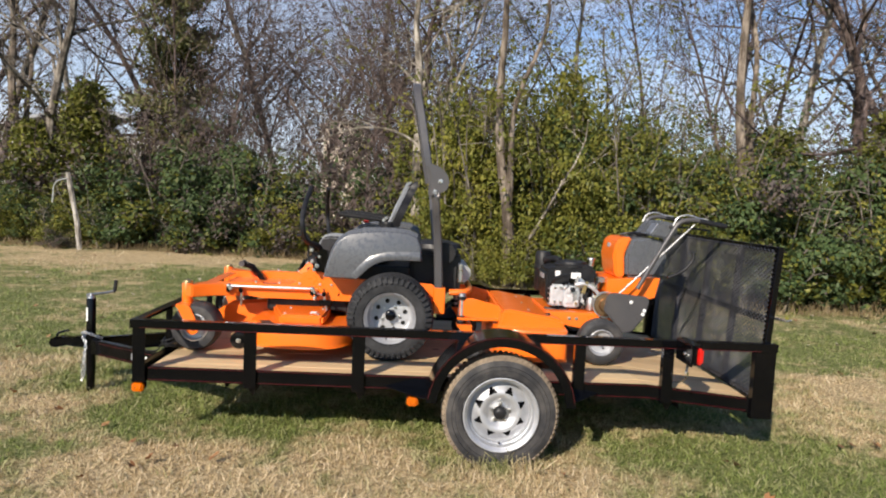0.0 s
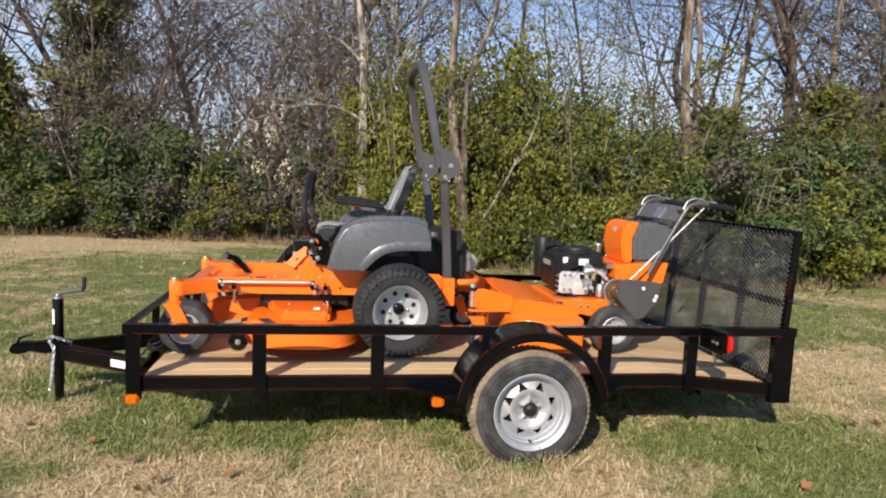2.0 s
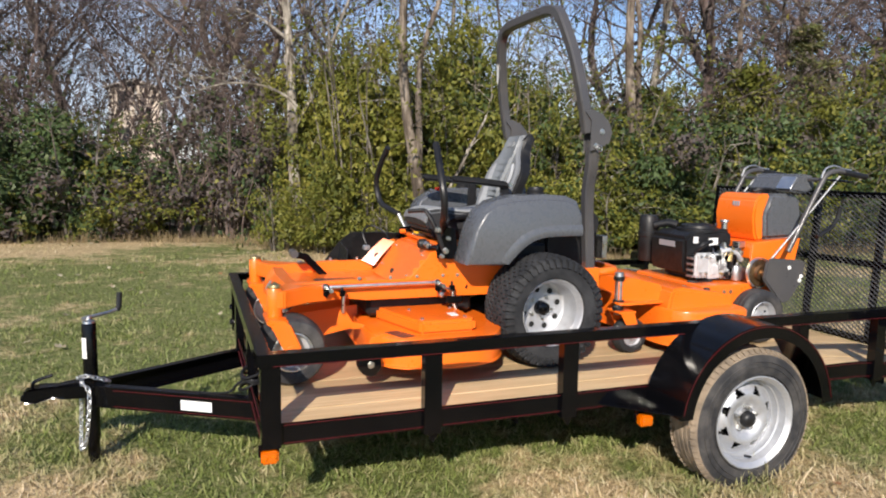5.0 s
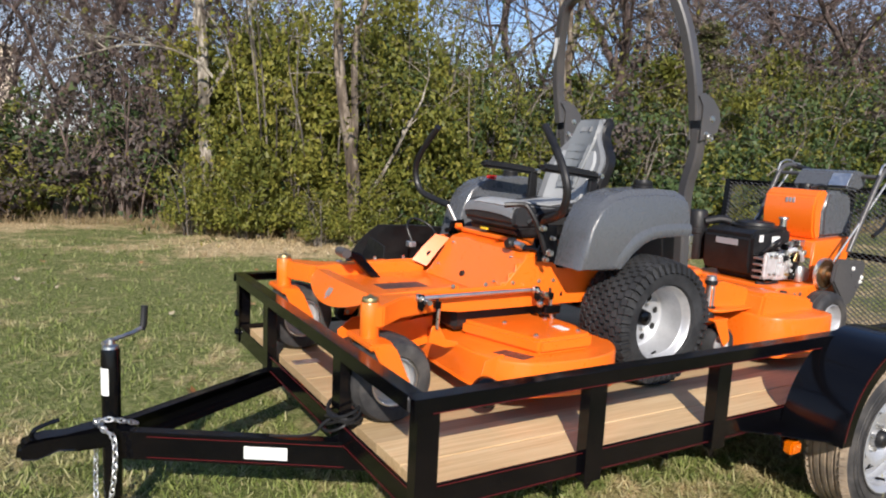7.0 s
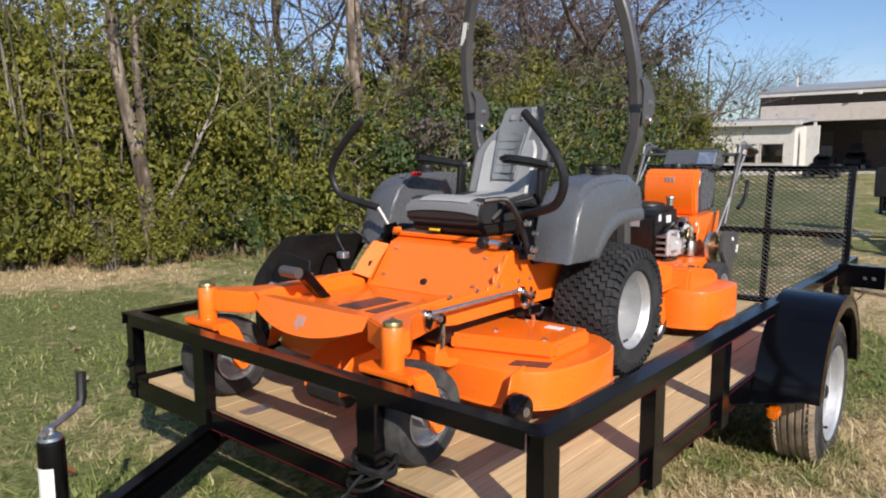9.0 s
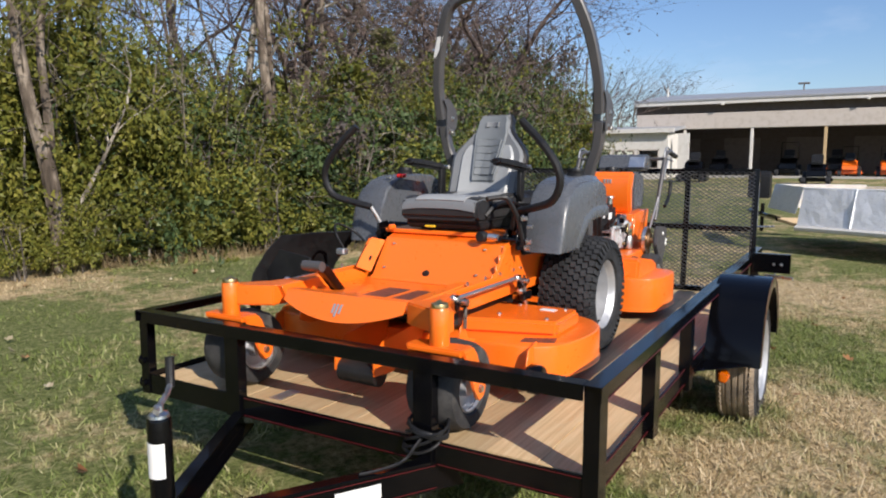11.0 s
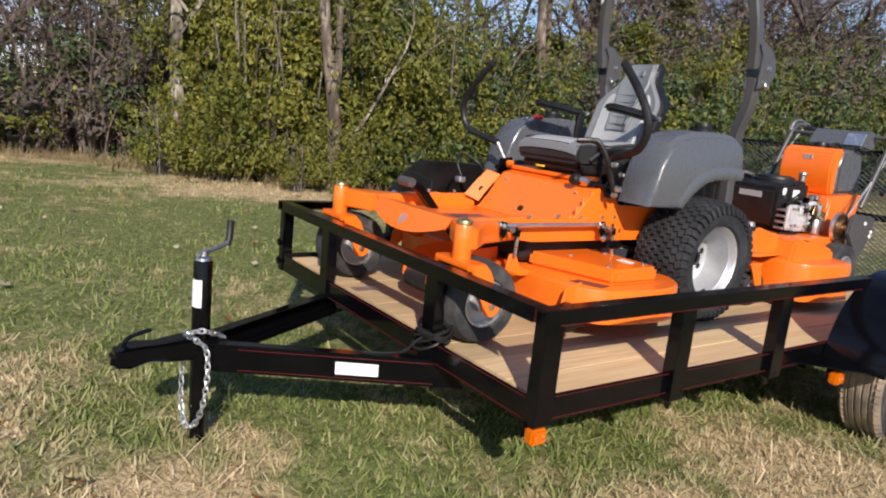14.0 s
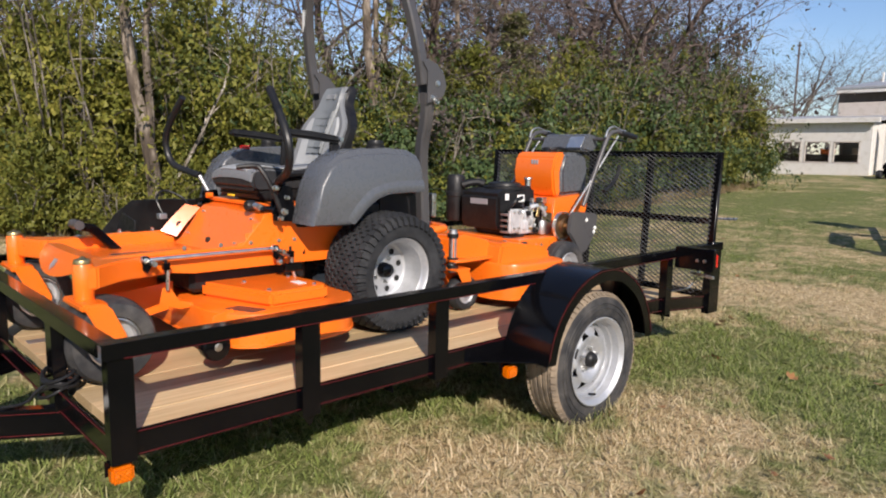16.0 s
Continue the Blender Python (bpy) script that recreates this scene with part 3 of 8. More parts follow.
    for p in line[1:]:
        gone += (p - last).length
        if gone > 0.021:
            way = (p - last).normalized()
            s = way.orthogonal().normalized()
            s = s if k % 2 else way.cross(s)
            loop = [p + way * 0.016 * math.cos(a) + s * 0.0088 * math.sin(a) for a in np.linspace(0, 2 * math.pi, 10, endpoint=False)]
            tube(bm, loop, 0.0033, 6, True)
            gone, k = 0.0, k + 1
        last = p
    part("safety_chain", bm, GALV, tr, "galvanized steel safety chain")
    # wiring: a coil hung on the front post and a lead down to the tongue
    bm = bmesh.new()
    rng = random.Random(3)
    coil = []
    for i in range(7 * 18):
        q = 2 * math.pi * i / 18
        r = 0.058 + 0.012 * math.sin(i * 0.37)
        coil.append((0.03 + r * math.cos(q), 0.612 + (r + 0.012) * math.sin(q), 0.42 + i * 0.0006 + 0.022 * math.cos(q + i * 0.05)))
    coil += spline([coil[-1], (-0.03, 0.61, 0.44), (-0.06, 0.63, 0.40), (-0.10, 0.65, 0.385), (-0.16, 0.69, 0.378), (-0.20, 0.72, 0.376)])[1:]
    tube(bm, coil, 0.0058, 6)
    part("wiring", bm, BLACK_MATT, tr, "coiled black wiring lead")
    # lights
    for x, y, z in ((0.045, 0.035, 0.318), (1.673, -0.075, 0.322), (1.673, TW + 0.075, 0.322)):
        mk = part("marker_light", blk((x - 0.033, y - 0.03, z - 0.026), (x + 0.033, y + 0.012, z + 0.026), 0.008, 2), AMBER, tr, "amber plastic marker light")
        part("bracket", blk((x - 0.04, y + 0.012, z - 0.01), (x + 0.04, y + 0.017, z + 0.04), 0.001), BLACK_PAINT, mk)
        for dx in (-0.016, 0.016):
            part("bulb", turned([(0, 0), (0.0, 0.009), (-0.004, 0.006), (-0.005, 0)], (x + dx, y - 0.03, z), "y", 10), AMBER, mk)
    for s in (0, 1):
        y = -0.155 if s == 0 else TW + 0.155
        d = 1 if s == 0 else -1
        tail = part("tail_light", blk((3.262, y - 0.085, 0.63), (3.285, y + 0.02, 0.735), 0.006, 1), BLACK_PAINT, tr)
        part("lens", blk((3.285, y - 0.08, 0.635), (3.325, y + 0.015, 0.73), 0.012, 2), RED_LENS, tail, "red plastic lens")
        plate_y = sorted((y - 0.085 * d, (0.002 if s == 0 else TW - 0.002)))
        part("bracket", blk((3.25, plate_y[0], 0.622), (3.259, plate_y[1], 0.742), 0.0015), BLACK_PAINT, tail)
        part("flange", blk((3.25, plate_y[0], 0.742), (3.31, plate_y[1], 0.75), 0.0015), BLACK_PAINT, tail)
        for k in (0.03, 0.075):
            bolt_at = y + (k - 0.06) * d
            part("bolt", turned([(0, 0.011), (-0.006, 0.010), (-0.007, 0)], (3.25, bolt_at, 0.68), "x", 8), STEEL, tail)
        part("lead", bar(spline([(3.28, y, 0.63), (3.27, y + 0.02 * d, 0.585), (3.29, y + 0.05 * d, 0.545), (3.27, y + 0.08 * d, 0.50), (3.25, y + 0.17 * d, 0.47)]), 0.005, 6), STEEL, tail)
        strap = [(3.3, y + 0.07 * d), (3.22, y - 0.11 * d), (3.208, y - 0.105 * d), (3.288, y + 0.075 * d)]
        part("strap", slab(strap, "z", 0.588, 0.606, 0.002), STEEL, tail, "thin bright steel strap")
    # fenders and wheels
    cx, cz = 2.178, 0.325
    arc = [(cx + r * math.cos(a), cz + r * math.sin(a) * 1.0) for a, r in ((radians(d), 0.43) for d in np.linspace(172, 8, 25))]
    arc = [(arc[0][0] - 0.004, 0.36)] + arc + [(arc[-1][0] + 0.004, 0.36)]
    for s in (0, 1):
        def yy(v):
            return v if s == 0 else TW - v
        rows = [[(x, yy(-0.235), z) for x, z in arc], [(x, yy(0.025), z) for x, z in arc]]
        fender = part("fender", plate(rows, 0.004), BLACK_PAINT, tr)
        inner = [(cx + (x - cx) * 0.865, cz + (z - cz) * 0.865) if z > 0.37 else (cx + (x - cx) * 0.865, z) for x, z in arc]
        rows = [[(x, yy(-0.2365), z) for x, z in arc], [(x, yy(-0.238), z) for x, z in inner]]
        part("lip", plate(rows, 0.004), BLACK_PAINT, fender)
        part("pinstripe", bar([(cx + (x - cx) * 0.985, yy(-0.239), cz + (z - cz) * 0.985) for x, z in arc[1:-1]], 0.0014, 4), RED_LINE, fender, "thin red pinstripe")
        for x0, x1 in ((1.50, 1.76), (2.60, 2.80)):
            pts = [(x0, yy(0.028)), (x1, yy(0.028)), (x1, yy(-0.20 if x0 < 2 else -0.12)), (x1 - 0.03, yy(-0.20 if x0 < 2 else -0.12))] if x0 < 2 else [(x0, yy(0.028)), (x1, yy(0.028)), (x0 + 0.03, yy(-0.16)), (x0, yy(-0.16))]
            part("bracket", slab(pts, "z", 0.372, 0.377, 0.001), BLACK_PAINT, fender)
        road_wheel(cx + 0.005, yy(-0.11), cz - 0.03, -1 if s == 0 else 1, tr)
    part("axle", bar([(cx, 0.0, cz - 0.03), (cx, TW, cz - 0.03)], 0.03, 12), BLACK_PAINT, tr)
    for y in (0.16, TW - 0.16):
        bm = bmesh.new()
        for i in range(4):
            tube(bm, spline([(cx - 0.36 + i * 0.05, y, 0.35 - i * 0.012), (cx, y, 0.27 - i * 0.012), (cx + 0.36 - i * 0.05, y, 0.35 - i * 0.012)]), 0.008, 4)
        part("leaf_spring", bm, BLACK_PAINT, tr)
    build_gate()
    # deck planks
    n, y0, y1 = 11, 0.045, TW - 0.045
    w = (y1 - y0) / n
    rng = random.Random(8)
    for i in range(n):
        lift = DECK + rng.uniform(-0.002, 0.001)
        bm = blk((-1.85, 0.0006, -0.038), (BEND - 1.932, w - 0.0006, 0), 0.0008)
        part("plank", bmesh_move(bm, (1.93, y0 + i * w, lift)), WOOD, tr)
        bm = blk((BEND - 1.93, 0.0006, -0.038), (1.845, w - 0.0006, 0), 0.0008)
        part("plank", dove(bmesh_move(bm, (1.93, y0 + i * w, lift))), WOOD, tr)
    # latch hook and strap ring on the far front post
    for z in (0.40, 0.50):
        clip = part("tie_ring", bar([(0.03 + 0.022 * math.cos(q), TW - 0.005, z + 0.022 * math.sin(q)) for q in np.linspace(0, 6.28, 14, endpoint=False)], 0.006, 6, True), BLACK_PAINT, tr)
        part("bolt", turned([(0, 0.014), (-0.012, 0.012), (-0.013, 0)], (0.012, TW - 0.03, z), "x", 8), BLACK_PAINT, clip)
    part("tape", blk((0.10, 1.34, DECK + 0.001), (0.22, 1.40, DECK + 0.003), 0), GALV, tr, "scrap of pale tape on the deck")


def bmesh_move(bm, v):
    bmesh.ops.translate(bm, verts=bm.verts, vec=Vector(v))
    return bm


def rim_face(bm, c, side, r_in, r_out, holes, h_in, h_out, h_wide, depth, n=96):
    """A pressed wheel disc with openings; depth(r) is how far it stands out."""
    rs = [r_in + (r_out - r_in) * i / 10 for i in range(11)]
    grid = []
    for r in rs:
        grid.append([bm.verts.new((c[0] + r * math.cos(2 * math.pi * k / n), c[1] + side * depth(r), c[2] + r * math.sin(2 * math.pi * k / n))) for k in range(n)])
    for i in range(10):
        rm = (rs[i] + rs[i + 1]) / 2
        for k in range(n):
            a = ((k + 0.5) / n * holes) % 1.0 - 0.5
            wide = h_wide(rm) if h_in < rm < h_out else 0
            if abs(a) < wide:
                continue
            bm.faces.new((grid[i][k], grid[i][(k + 1) % n], grid[i + 1][(k + 1) % n], grid[i + 1][k]))
    bmesh.ops.delete(bm, geom=[v for v in bm.verts if not v.link_faces], context="VERTS")
    bmesh.ops.recalc_face_normals(bm, faces=bm.faces)
    bmesh.ops.solidify(bm, geom=bm.faces[:], thickness=0.005)
    return bm


def road_wheel(x, y, z, side, parent):
    """Trailer wheel: ribbed tyre, eight-hole silver steel rim, greasy hub."""
    wheel = new("wheel")
    wheel.parent = parent
    wheel.location = Vector((x, y, z)) - origin(parent)
    wheel.empty_display_size = 0.1
    w = 0.1
    wall = [(-0.07, 0.20), (-w * 0.92, 0.215), (-w, 0.255), (-w * 0.98, 0.29), (-0.09, 0.316)]
    crown = [(-0.09, 0.316), (-0.085, 0.322), (-0.072, 0.330)]
    for g in (-0.045, -0.015, 0.015, 0.045):
        crown += [(g - 0.006, 0.3345), (g - 0.004, 0.327), (g + 0.004, 0.327), (g + 0.006, 0.3345)]
    crown += [(-a, r) for a, r in crown[2::-1]]
    bm = lathe(bmesh.new(), wall, (x, y, z), "y", 72)
    lathe(bm, [(-a, r) for a, r in wall], (x, y, z), "y", 72)
    bmesh.ops.recalc_face_normals(bm, faces=bm.faces)
    tyre = part("tyre", bm, CASTER_RUBBER, wheel, "black trailer tyre with dusty tread")
    part("tread_band", turned(crown, (x, y, z), "y", 72), RUBBER_DIRTY, tyre, "tan dusty tread")
    # shoulder blocks
    for s in (-1, 1):
        bm = bmesh.new()
        for k in range(64):
            a = 2 * math.pi * k / 64
            m = Matrix.Translation((x, y, z)) @ Matrix.Rotation(-a, 4, "Y") @ Matrix.Translation((0.327, s * 0.077, 0)) @ Matrix.Rotation(radians(38 * s), 4, "Z")
            bmesh.ops.transform(bm, matrix=m, verts=box(bm, (-0.004, -0.013, -0.011), (0.006, 0.013, 0.011)))
        part("shoulder_tread", bm, RUBBER_DIRTY, tyre, smooth=False)
    bm = bmesh.new()
    for r0, wd in ((0.262, 0.0016), (0.284, 0.0022), (0.226, 0.002)):
        lathe(bm, [(side * (w * 0.99), r0 - wd), (side * (w + 0.0025), r0), (side * (w * 0.99), r0 + wd)], (x, y, z), "y", 60)
    part("sidewall_rib", bm, CASTER_RUBBER, tyre)
    # the rim
    part("rim", turned([(s * side, r) for s, r in ((0.092, 0.206), (0.098, 0.212), (0.097, 0.217), (0.09, 0.205), (0.082, 0.195), (0.05, 0.188), (0.0, 0.17), (-0.06, 0.185), (-0.09, 0.21))], (x, y, z), "y", 64), SILVER, wheel, "silver painted steel rim")
    def depth(r):
        return 0.022 + 0.03 * math.sin(min(1, max(0, (r - 0.06) / 0.1)) * math.pi) if r < 0.16 else 0.022 - (r - 0.16) * 0.35
    part("disc", rim_face(bmesh.new(), (x, y, z), side, 0.055, 0.182, 8, 0.118, 0.160, lambda r: 0.24 - (r - 0.118) * 3.6, depth), SILVER, wheel)
    part("rolled_edge", turned([(side * a, r) for a, r in ((0.088, 0.2), (0.094, 0.206), (0.101, 0.214), (0.1, 0.219), (0.093, 0.217))], (x, y, z), "y", 64), SILVER, wheel)
    part("step", turned([(side * a, r) for a, r in ((0.05, 0.189), (0.046, 0.182), (0.03, 0.18), (0.012, 0.182))], (x, y, z), "y", 64), SILVER, wheel)
    part("valve_stem", bar([(x, y + side * 0.05, z - 0.176), (x, y + side * 0.085, z - 0.168)], 0.006, 8), BLACK_MATT, wheel)
    # added black disc, keeps the openings of the wheel disc dark
    part("backing", turned([(side * -0.012, 0), (side * -0.012, 0.176)], (x, y, z), "y", 24), BLACK_HOLE, wheel)
    hub = part("hub", turned([(side * s, r) for s, r in ((-0.01, 0.064), (0.024, 0.062), (0.028, 0.042), (0.054, 0.038), (0.058, 0.034), (0.058, 0.01), (0.058, 0))], (x, y, z), "y", 24), DULL_METAL, wheel, "grey cast hub")
    part("dust_cap", turned([(side * s, r) for s, r in ((0.044, 0.04), (0.06, 0.038), (0.068, 0.032), (0.074, 0.026), (0.077, 0.012), (0.077, 0))], (x, y, z), "y", 18), BLACK_MATT, hub, "greasy black dust cap")
    for k in range(5):
        a = 2 * math.pi * k / 5 + 0.3
        part("lug_nut", turned([(side * 0.018, 0.011), (side * 0.046, 0.0105), (side * 0.052, 0.006), (side * 0.053, 0)], (x + 0.053 * math.cos(a), y, z + 0.053 * math.sin(a)), "y", 6), STEEL, hub)


def build_gate():
    """Ramp gate folded upright at the rear: angle frame, bars and expanded-metal mesh."""
    g = new("ramp_gate")
    g.parent = trailer
    g.location = Vector((3.80, 1.05, 0.43)) - trailer.location
    tagged(g, "black ramp gate of expanded metal mesh, folded upright")
    y0, y1, z0, z1 = 0.065, 2.03, 0.355, 1.315
    def gx(z):
        return 3.80 + (z - 0.42) * 0.06
    for y in (y0, 0.56, 1.05, 1.54, y1):
        w = 0.045 if y in (y0, y1) else 0.04
        bm = slab([(y - w / 2, z0), (y + w / 2, z0), (y + w / 2, z1), (y - w / 2, z1)], "x", 0.0, 0.035, 0.002)
        for v in bm.verts:
            v.co.x += gx(v.co.z)
        part("upright", bm, BLACK_PAINT, g)
    for z in (z0 + 0.02, 0.86, z1 - 0.02):
        part("crossbar", blk((gx(z) - 0.003, y0 + 0.02, z - 0.02), (gx(z) + 0.032, y1 - 0.02, z + 0.02), 0.002), BLACK_PAINT, g)
    # expanded metal: staggered diamonds of short flat strands
    bm = bmesh.new()
    lw, sw, th = 0.046, 0.0145, 0.0112
    rows = int((z1 - z0 - 0.03) / sw)
    cols = int((y1 - y0) / lw)
    for i in range(rows):
        for j in range(cols):
            ya = y0 + 0.005 + j * lw + (lw / 2 if i % 2 else 0)
            za = z0 + 0.015 + i * sw
            for dy in (-lw / 2, lw / 2):
                p, q = Vector((gx(za) - 0.008, ya, za)), Vector((gx(za) - 0.002, ya + dy, za + sw))
                if not (y0 <= q.y <= y1 and y0 <= p.y <= y1):
                    continue
                s = Vector((0.86, 0, 0.51)) * th / 2
                o = Vector((0.0022, 0.001, 0))
                vs = [bm.verts.new(c) for c in (p - s, p + s, q + s, q - s, p - s + o, p + s + o, q + s + o, q - s + o)]
                for f in ((0, 1, 2, 3), (7, 6, 5, 4), (0, 4, 5, 1), (1, 5, 6, 2), (2, 6, 7, 3), (3, 7, 4, 0)):
                    bm.faces.new([vs[k] for k in f])
    part("mesh", bm, MESH_PAINT, g, "black expanded metal mesh", smooth=False)
    for y in (0.2, 1.05, 1.9):
        part("hinge", bar([(3.80, y - 0.05, 0.355), (3.80, y + 0.05, 0.355)], 0.014, 10), BLACK_PAINT, g)
    latch = part("spring_latch", bar([(3.86, 0.09, 0.878), (3.875, -0.07, 0.884)], 0.007, 8), STEEL, g, "bright steel gate latch pin")
    part("handle", bar([(3.875, -0.066, 0.884), (3.905, -0.068, 0.886)], 0.005, 8), STEEL, latch)


build_trailer()


# ---- zero-turn mower on the deck ----
MC = 1.13
mower = thing("zero_turn_mower", (1.0, MC, DECK), "orange ride-on zero-turn mower with grey seat and roll bar", "mower")


def mirrored(bm):
    """The same shape on the other side of the mower's centre line."""
    out = bm.copy()
    for v in out.verts:
        v.co.y = 2 * MC - v.co.y
    bmesh.ops.reverse_faces(out, faces=out.faces)
    return out


def both(name, bm, mat, parent, label=""):
    other = mirrored(bm)
    return part(name, bm, mat, parent, label), part(name, other, mat, parent, label)


def bolt(parent, at, axis="z", r=0.009, mat=None, h=0.007, sign=1):
    return part("bolt", turned([(0, r * 1.25), (sign * 0.0015, r * 1.25), (sign * 0.0016, r), (sign * h, r * 0.95), (sign * (h + 0.001), 0)], at, axis, 6), mat or STEEL, parent)


def turf_tyre(x, y, z, r, w, rim_r, parent, n=34, cols=6):
    """Wide turf tyre with staggered tread blocks."""
    h = w / 2
    prof = [(-h * 0.72, rim_r), (-h * 0.95, rim_r + 0.015), (-h, rim_r + (r - rim_r) * 0.45), (-h * 0.96, r - 0.035), (-h * 0.8, r - 0.012), (-h * 0.5, r - 0.007), (0, r - 0.006)]
    prof += [(-a, q) for a, q in prof[-2::-1]]
    tyre = part("tyre", turned(prof, (x, y, z), "y", 56), RUBBER, parent, "black turf tyre with block tread")
    bm = bmesh.new()
    for k in range(n):
        for j in range(cols):
            s = (j + 0.5) / cols * 2 - 1
            a = 2 * math.pi * (k + (0.5 if j % 2 else 0)) / n
            rr = r - 0.006 - 0.016 * abs(s) ** 3
            m = Matrix.Translation((x, y, z)) @ Matrix.Rotation(-a, 4, "Y") @ Matrix.Translation((rr, s * h * 0.93, 0)) @ Matrix.Rotation(0.32 * s, 4, "Z") @ Matrix.Rotation(radians(12), 4, "X")
            vs = box(bm, (-0.006, -h / cols * 0.98, -r * 2.45 / n), (0.011, h / cols * 0.98, r * 2.45 / n))
            for v in vs:
                if v.co.x > 0:
                    v.co.y *= 0.86
                    v.co.z *= 0.86
            bmesh.ops.transform(bm, matrix=m, verts=vs)
        for e in (-1, 1):
            a = 2 * math.pi * (k + (0.5 if e > 0 else 0)) / n
            m = Matrix.Translation((x, y, z)) @ Matrix.Rotation(-a, 4, "Y") @ Matrix.Translation((r - 0.034, e * h * 0.93, 0)) @ Matrix.Rotation(-0.35 * e, 4, "Z")
            bmesh.ops.transform(bm, matrix=m, verts=box(bm, (-0.022, -0.014, -r * 1.35 / n), (0.02, 0.014, r * 1.35 / n)))
    part("tread", bm, RUBBER, tyre, smooth=False)
    return tyre


def build_mower():
    mw = mower
    # chassis
    side = [(0.40, 0.79), (0.40, 0.862), (0.82, 0.866), (0.86, 0.91), (0.93, 0.985), (1.05, 1.0), (1.10, 0.93), (1.78, 0.91), (1.84, 0.85), (1.84, 0.76), (1.06, 0.765), (0.6, 0.765)]
    both("side_rail", slab(side, "y", MC - 0.385, MC - 0.37, 0.002), ORANGE, mw)
    both("side_rail", slab([(0.26, 0.79), (0.225, 0.858), (0.60, 0.872), (0.60, 0.80)], "y", MC - 0.37, MC - 0.315, 0.004), ORANGE, mw)
    arm = [(0.135, MC - 0.545), (0.175, MC - 0.545), (0.30, MC - 0.44), (0.50, MC - 0.382), (0.50, MC - 0.33), (0.20, MC - 0.33), (0.135, MC - 0.475)]
    both("front_arm", slab(arm, "z", 0.775, 0.858, 0.006, 2), ORANGE, mw)
    # front apron: a bowed plate across the front
    rows = []
    for u in np.linspace(-1, 1, 15):
        bow = 1 - u * u
        y = MC - 0.04 + 0.29 * u
        rows.append([(0.262, y, 0.852), (0.205 - 0.01 * bow, y, 0.857), (0.175 - 0.045 * bow, y, 0.815 - 0.052 * bow)])
    apron = part("front_apron", plate([[r[0], r[1]] for r in rows], 0.005), ORANGE, mw)
    part("apron_lip", plate([[r[1], r[2]] for r in rows], 0.005), ORANGE, apron)
    for dy, tall in ((-0.02, 0.34), (-0.004, 0.46), (0.012, 0.34)):
        y = MC - 0.04 + dy
        mark = [[(0.195 - 0.065 * t - 0.0035, y + w, 0.857 - 0.094 * t + 0.0025) for w in (0.0, 0.01)] for t in (0.36, 0.36 + tall)]
        part("emblem", plate(mark, 0.0012), GREY_PRINT, apron, "grey printed emblem")
    # floor pan, grip strips, sloping foot plate
    part("floor_pan", blk((0.245, MC - 0.315, 0.802), (0.83, MC + 0.315, 0.812), 0.002), ORANGE, mw)
    for y, x0, x1 in ((MC - 0.22, 0.4, 0.62), (MC - 0.07, 0.4, 0.62)):
        part("grip_strip", blk((x0, y, 0.8122), (x1, y + 0.11, 0.8145), 0.0), DARK_STICKER, mw, "dark grey non-slip strip")
    foot = plate([[(0.785, MC + w, 0.814) for w in (-0.366, 0.272)], [(0.815, MC + w, 0.832) for w in (-0.366, 0.272)], [(0.945, MC + w, 0.995) for w in (-0.368, 0.28)], [(1.06, MC + w, 1.02) for w in (-0.368, 0.3)]], 0.006)
    foot = part("foot_plate", foot, ORANGE, mw)
    part("rubber_bumper", turned([(0, 0.018), (-0.012, 0.016), (-0.016, 0)], (0.835, MC - 0.02, 0.85), "x", 12), BLACK_MATT, foot)
    for y in (MC - 0.28, MC + 0.22):
        for x, z in ((0.835, 0.862), (0.92, 0.968)):
            bolt(foot, (x, y, z), "z", 0.008)
    wing = plate([[(0.735, 1.446, 0.87), (0.80, 1.408, 0.84)], [(0.795, 1.448, 0.935), (0.855, 1.409, 0.905)], [(0.868, 1.45, 0.998), (0.93, 1.412, 0.98)]], 0.005)
    wing = part("foot_return", wing, ORANGE, foot)
    # slot drawn as a near-black disc, its shade in the colour
    part("slot", turned([(-0.003, 0.0), (-0.003, 0.016), (0.0, 0.017), (0.003, 0.0)], (0.822, 1.42, 0.9), "y", 14), BLACK_HOLE, wing)
    part("floor_side", slab([(0.26, 0.79), (0.225, 0.858), (0.70, 0.868), (0.80, 0.835), (0.80, 0.80)], "y", 1.437, 1.45, 0.002), ORANGE, mw)
    part("foot_wing", slab([(0.80, 0.81), (0.80, 0.875), (0.84, 0.88), (0.84, 0.915), (0.875, 0.92), (0.875, 0.955), (0.91, 0.96), (0.93, 0.995), (1.06, 1.02), (1.06, 0.80)], "y", MC - 0.378, MC - 0.368, 0.002), ORANGE, mw)
    part("seat_ledge", blk((1.0, MC - 0.33, 1.015), (1.22, MC + 0.33, 1.035), 0.004), ORANGE, mw)
    part("battery_box", blk((1.10, MC - 0.34, 0.80), (1.62, MC + 0.34, 1.02), 0.01), BLACK_MATT, mw)
    # bolts along the rail
    for x in (0.56, 0.72, 0.86, 1.0, 1.08):
        for y, s in ((MC - 0.385, -1), (MC + 0.385, 1)):
            bolt(mw, (x, y, 0.875), "y", 0.008, STEEL, 0.006, s)
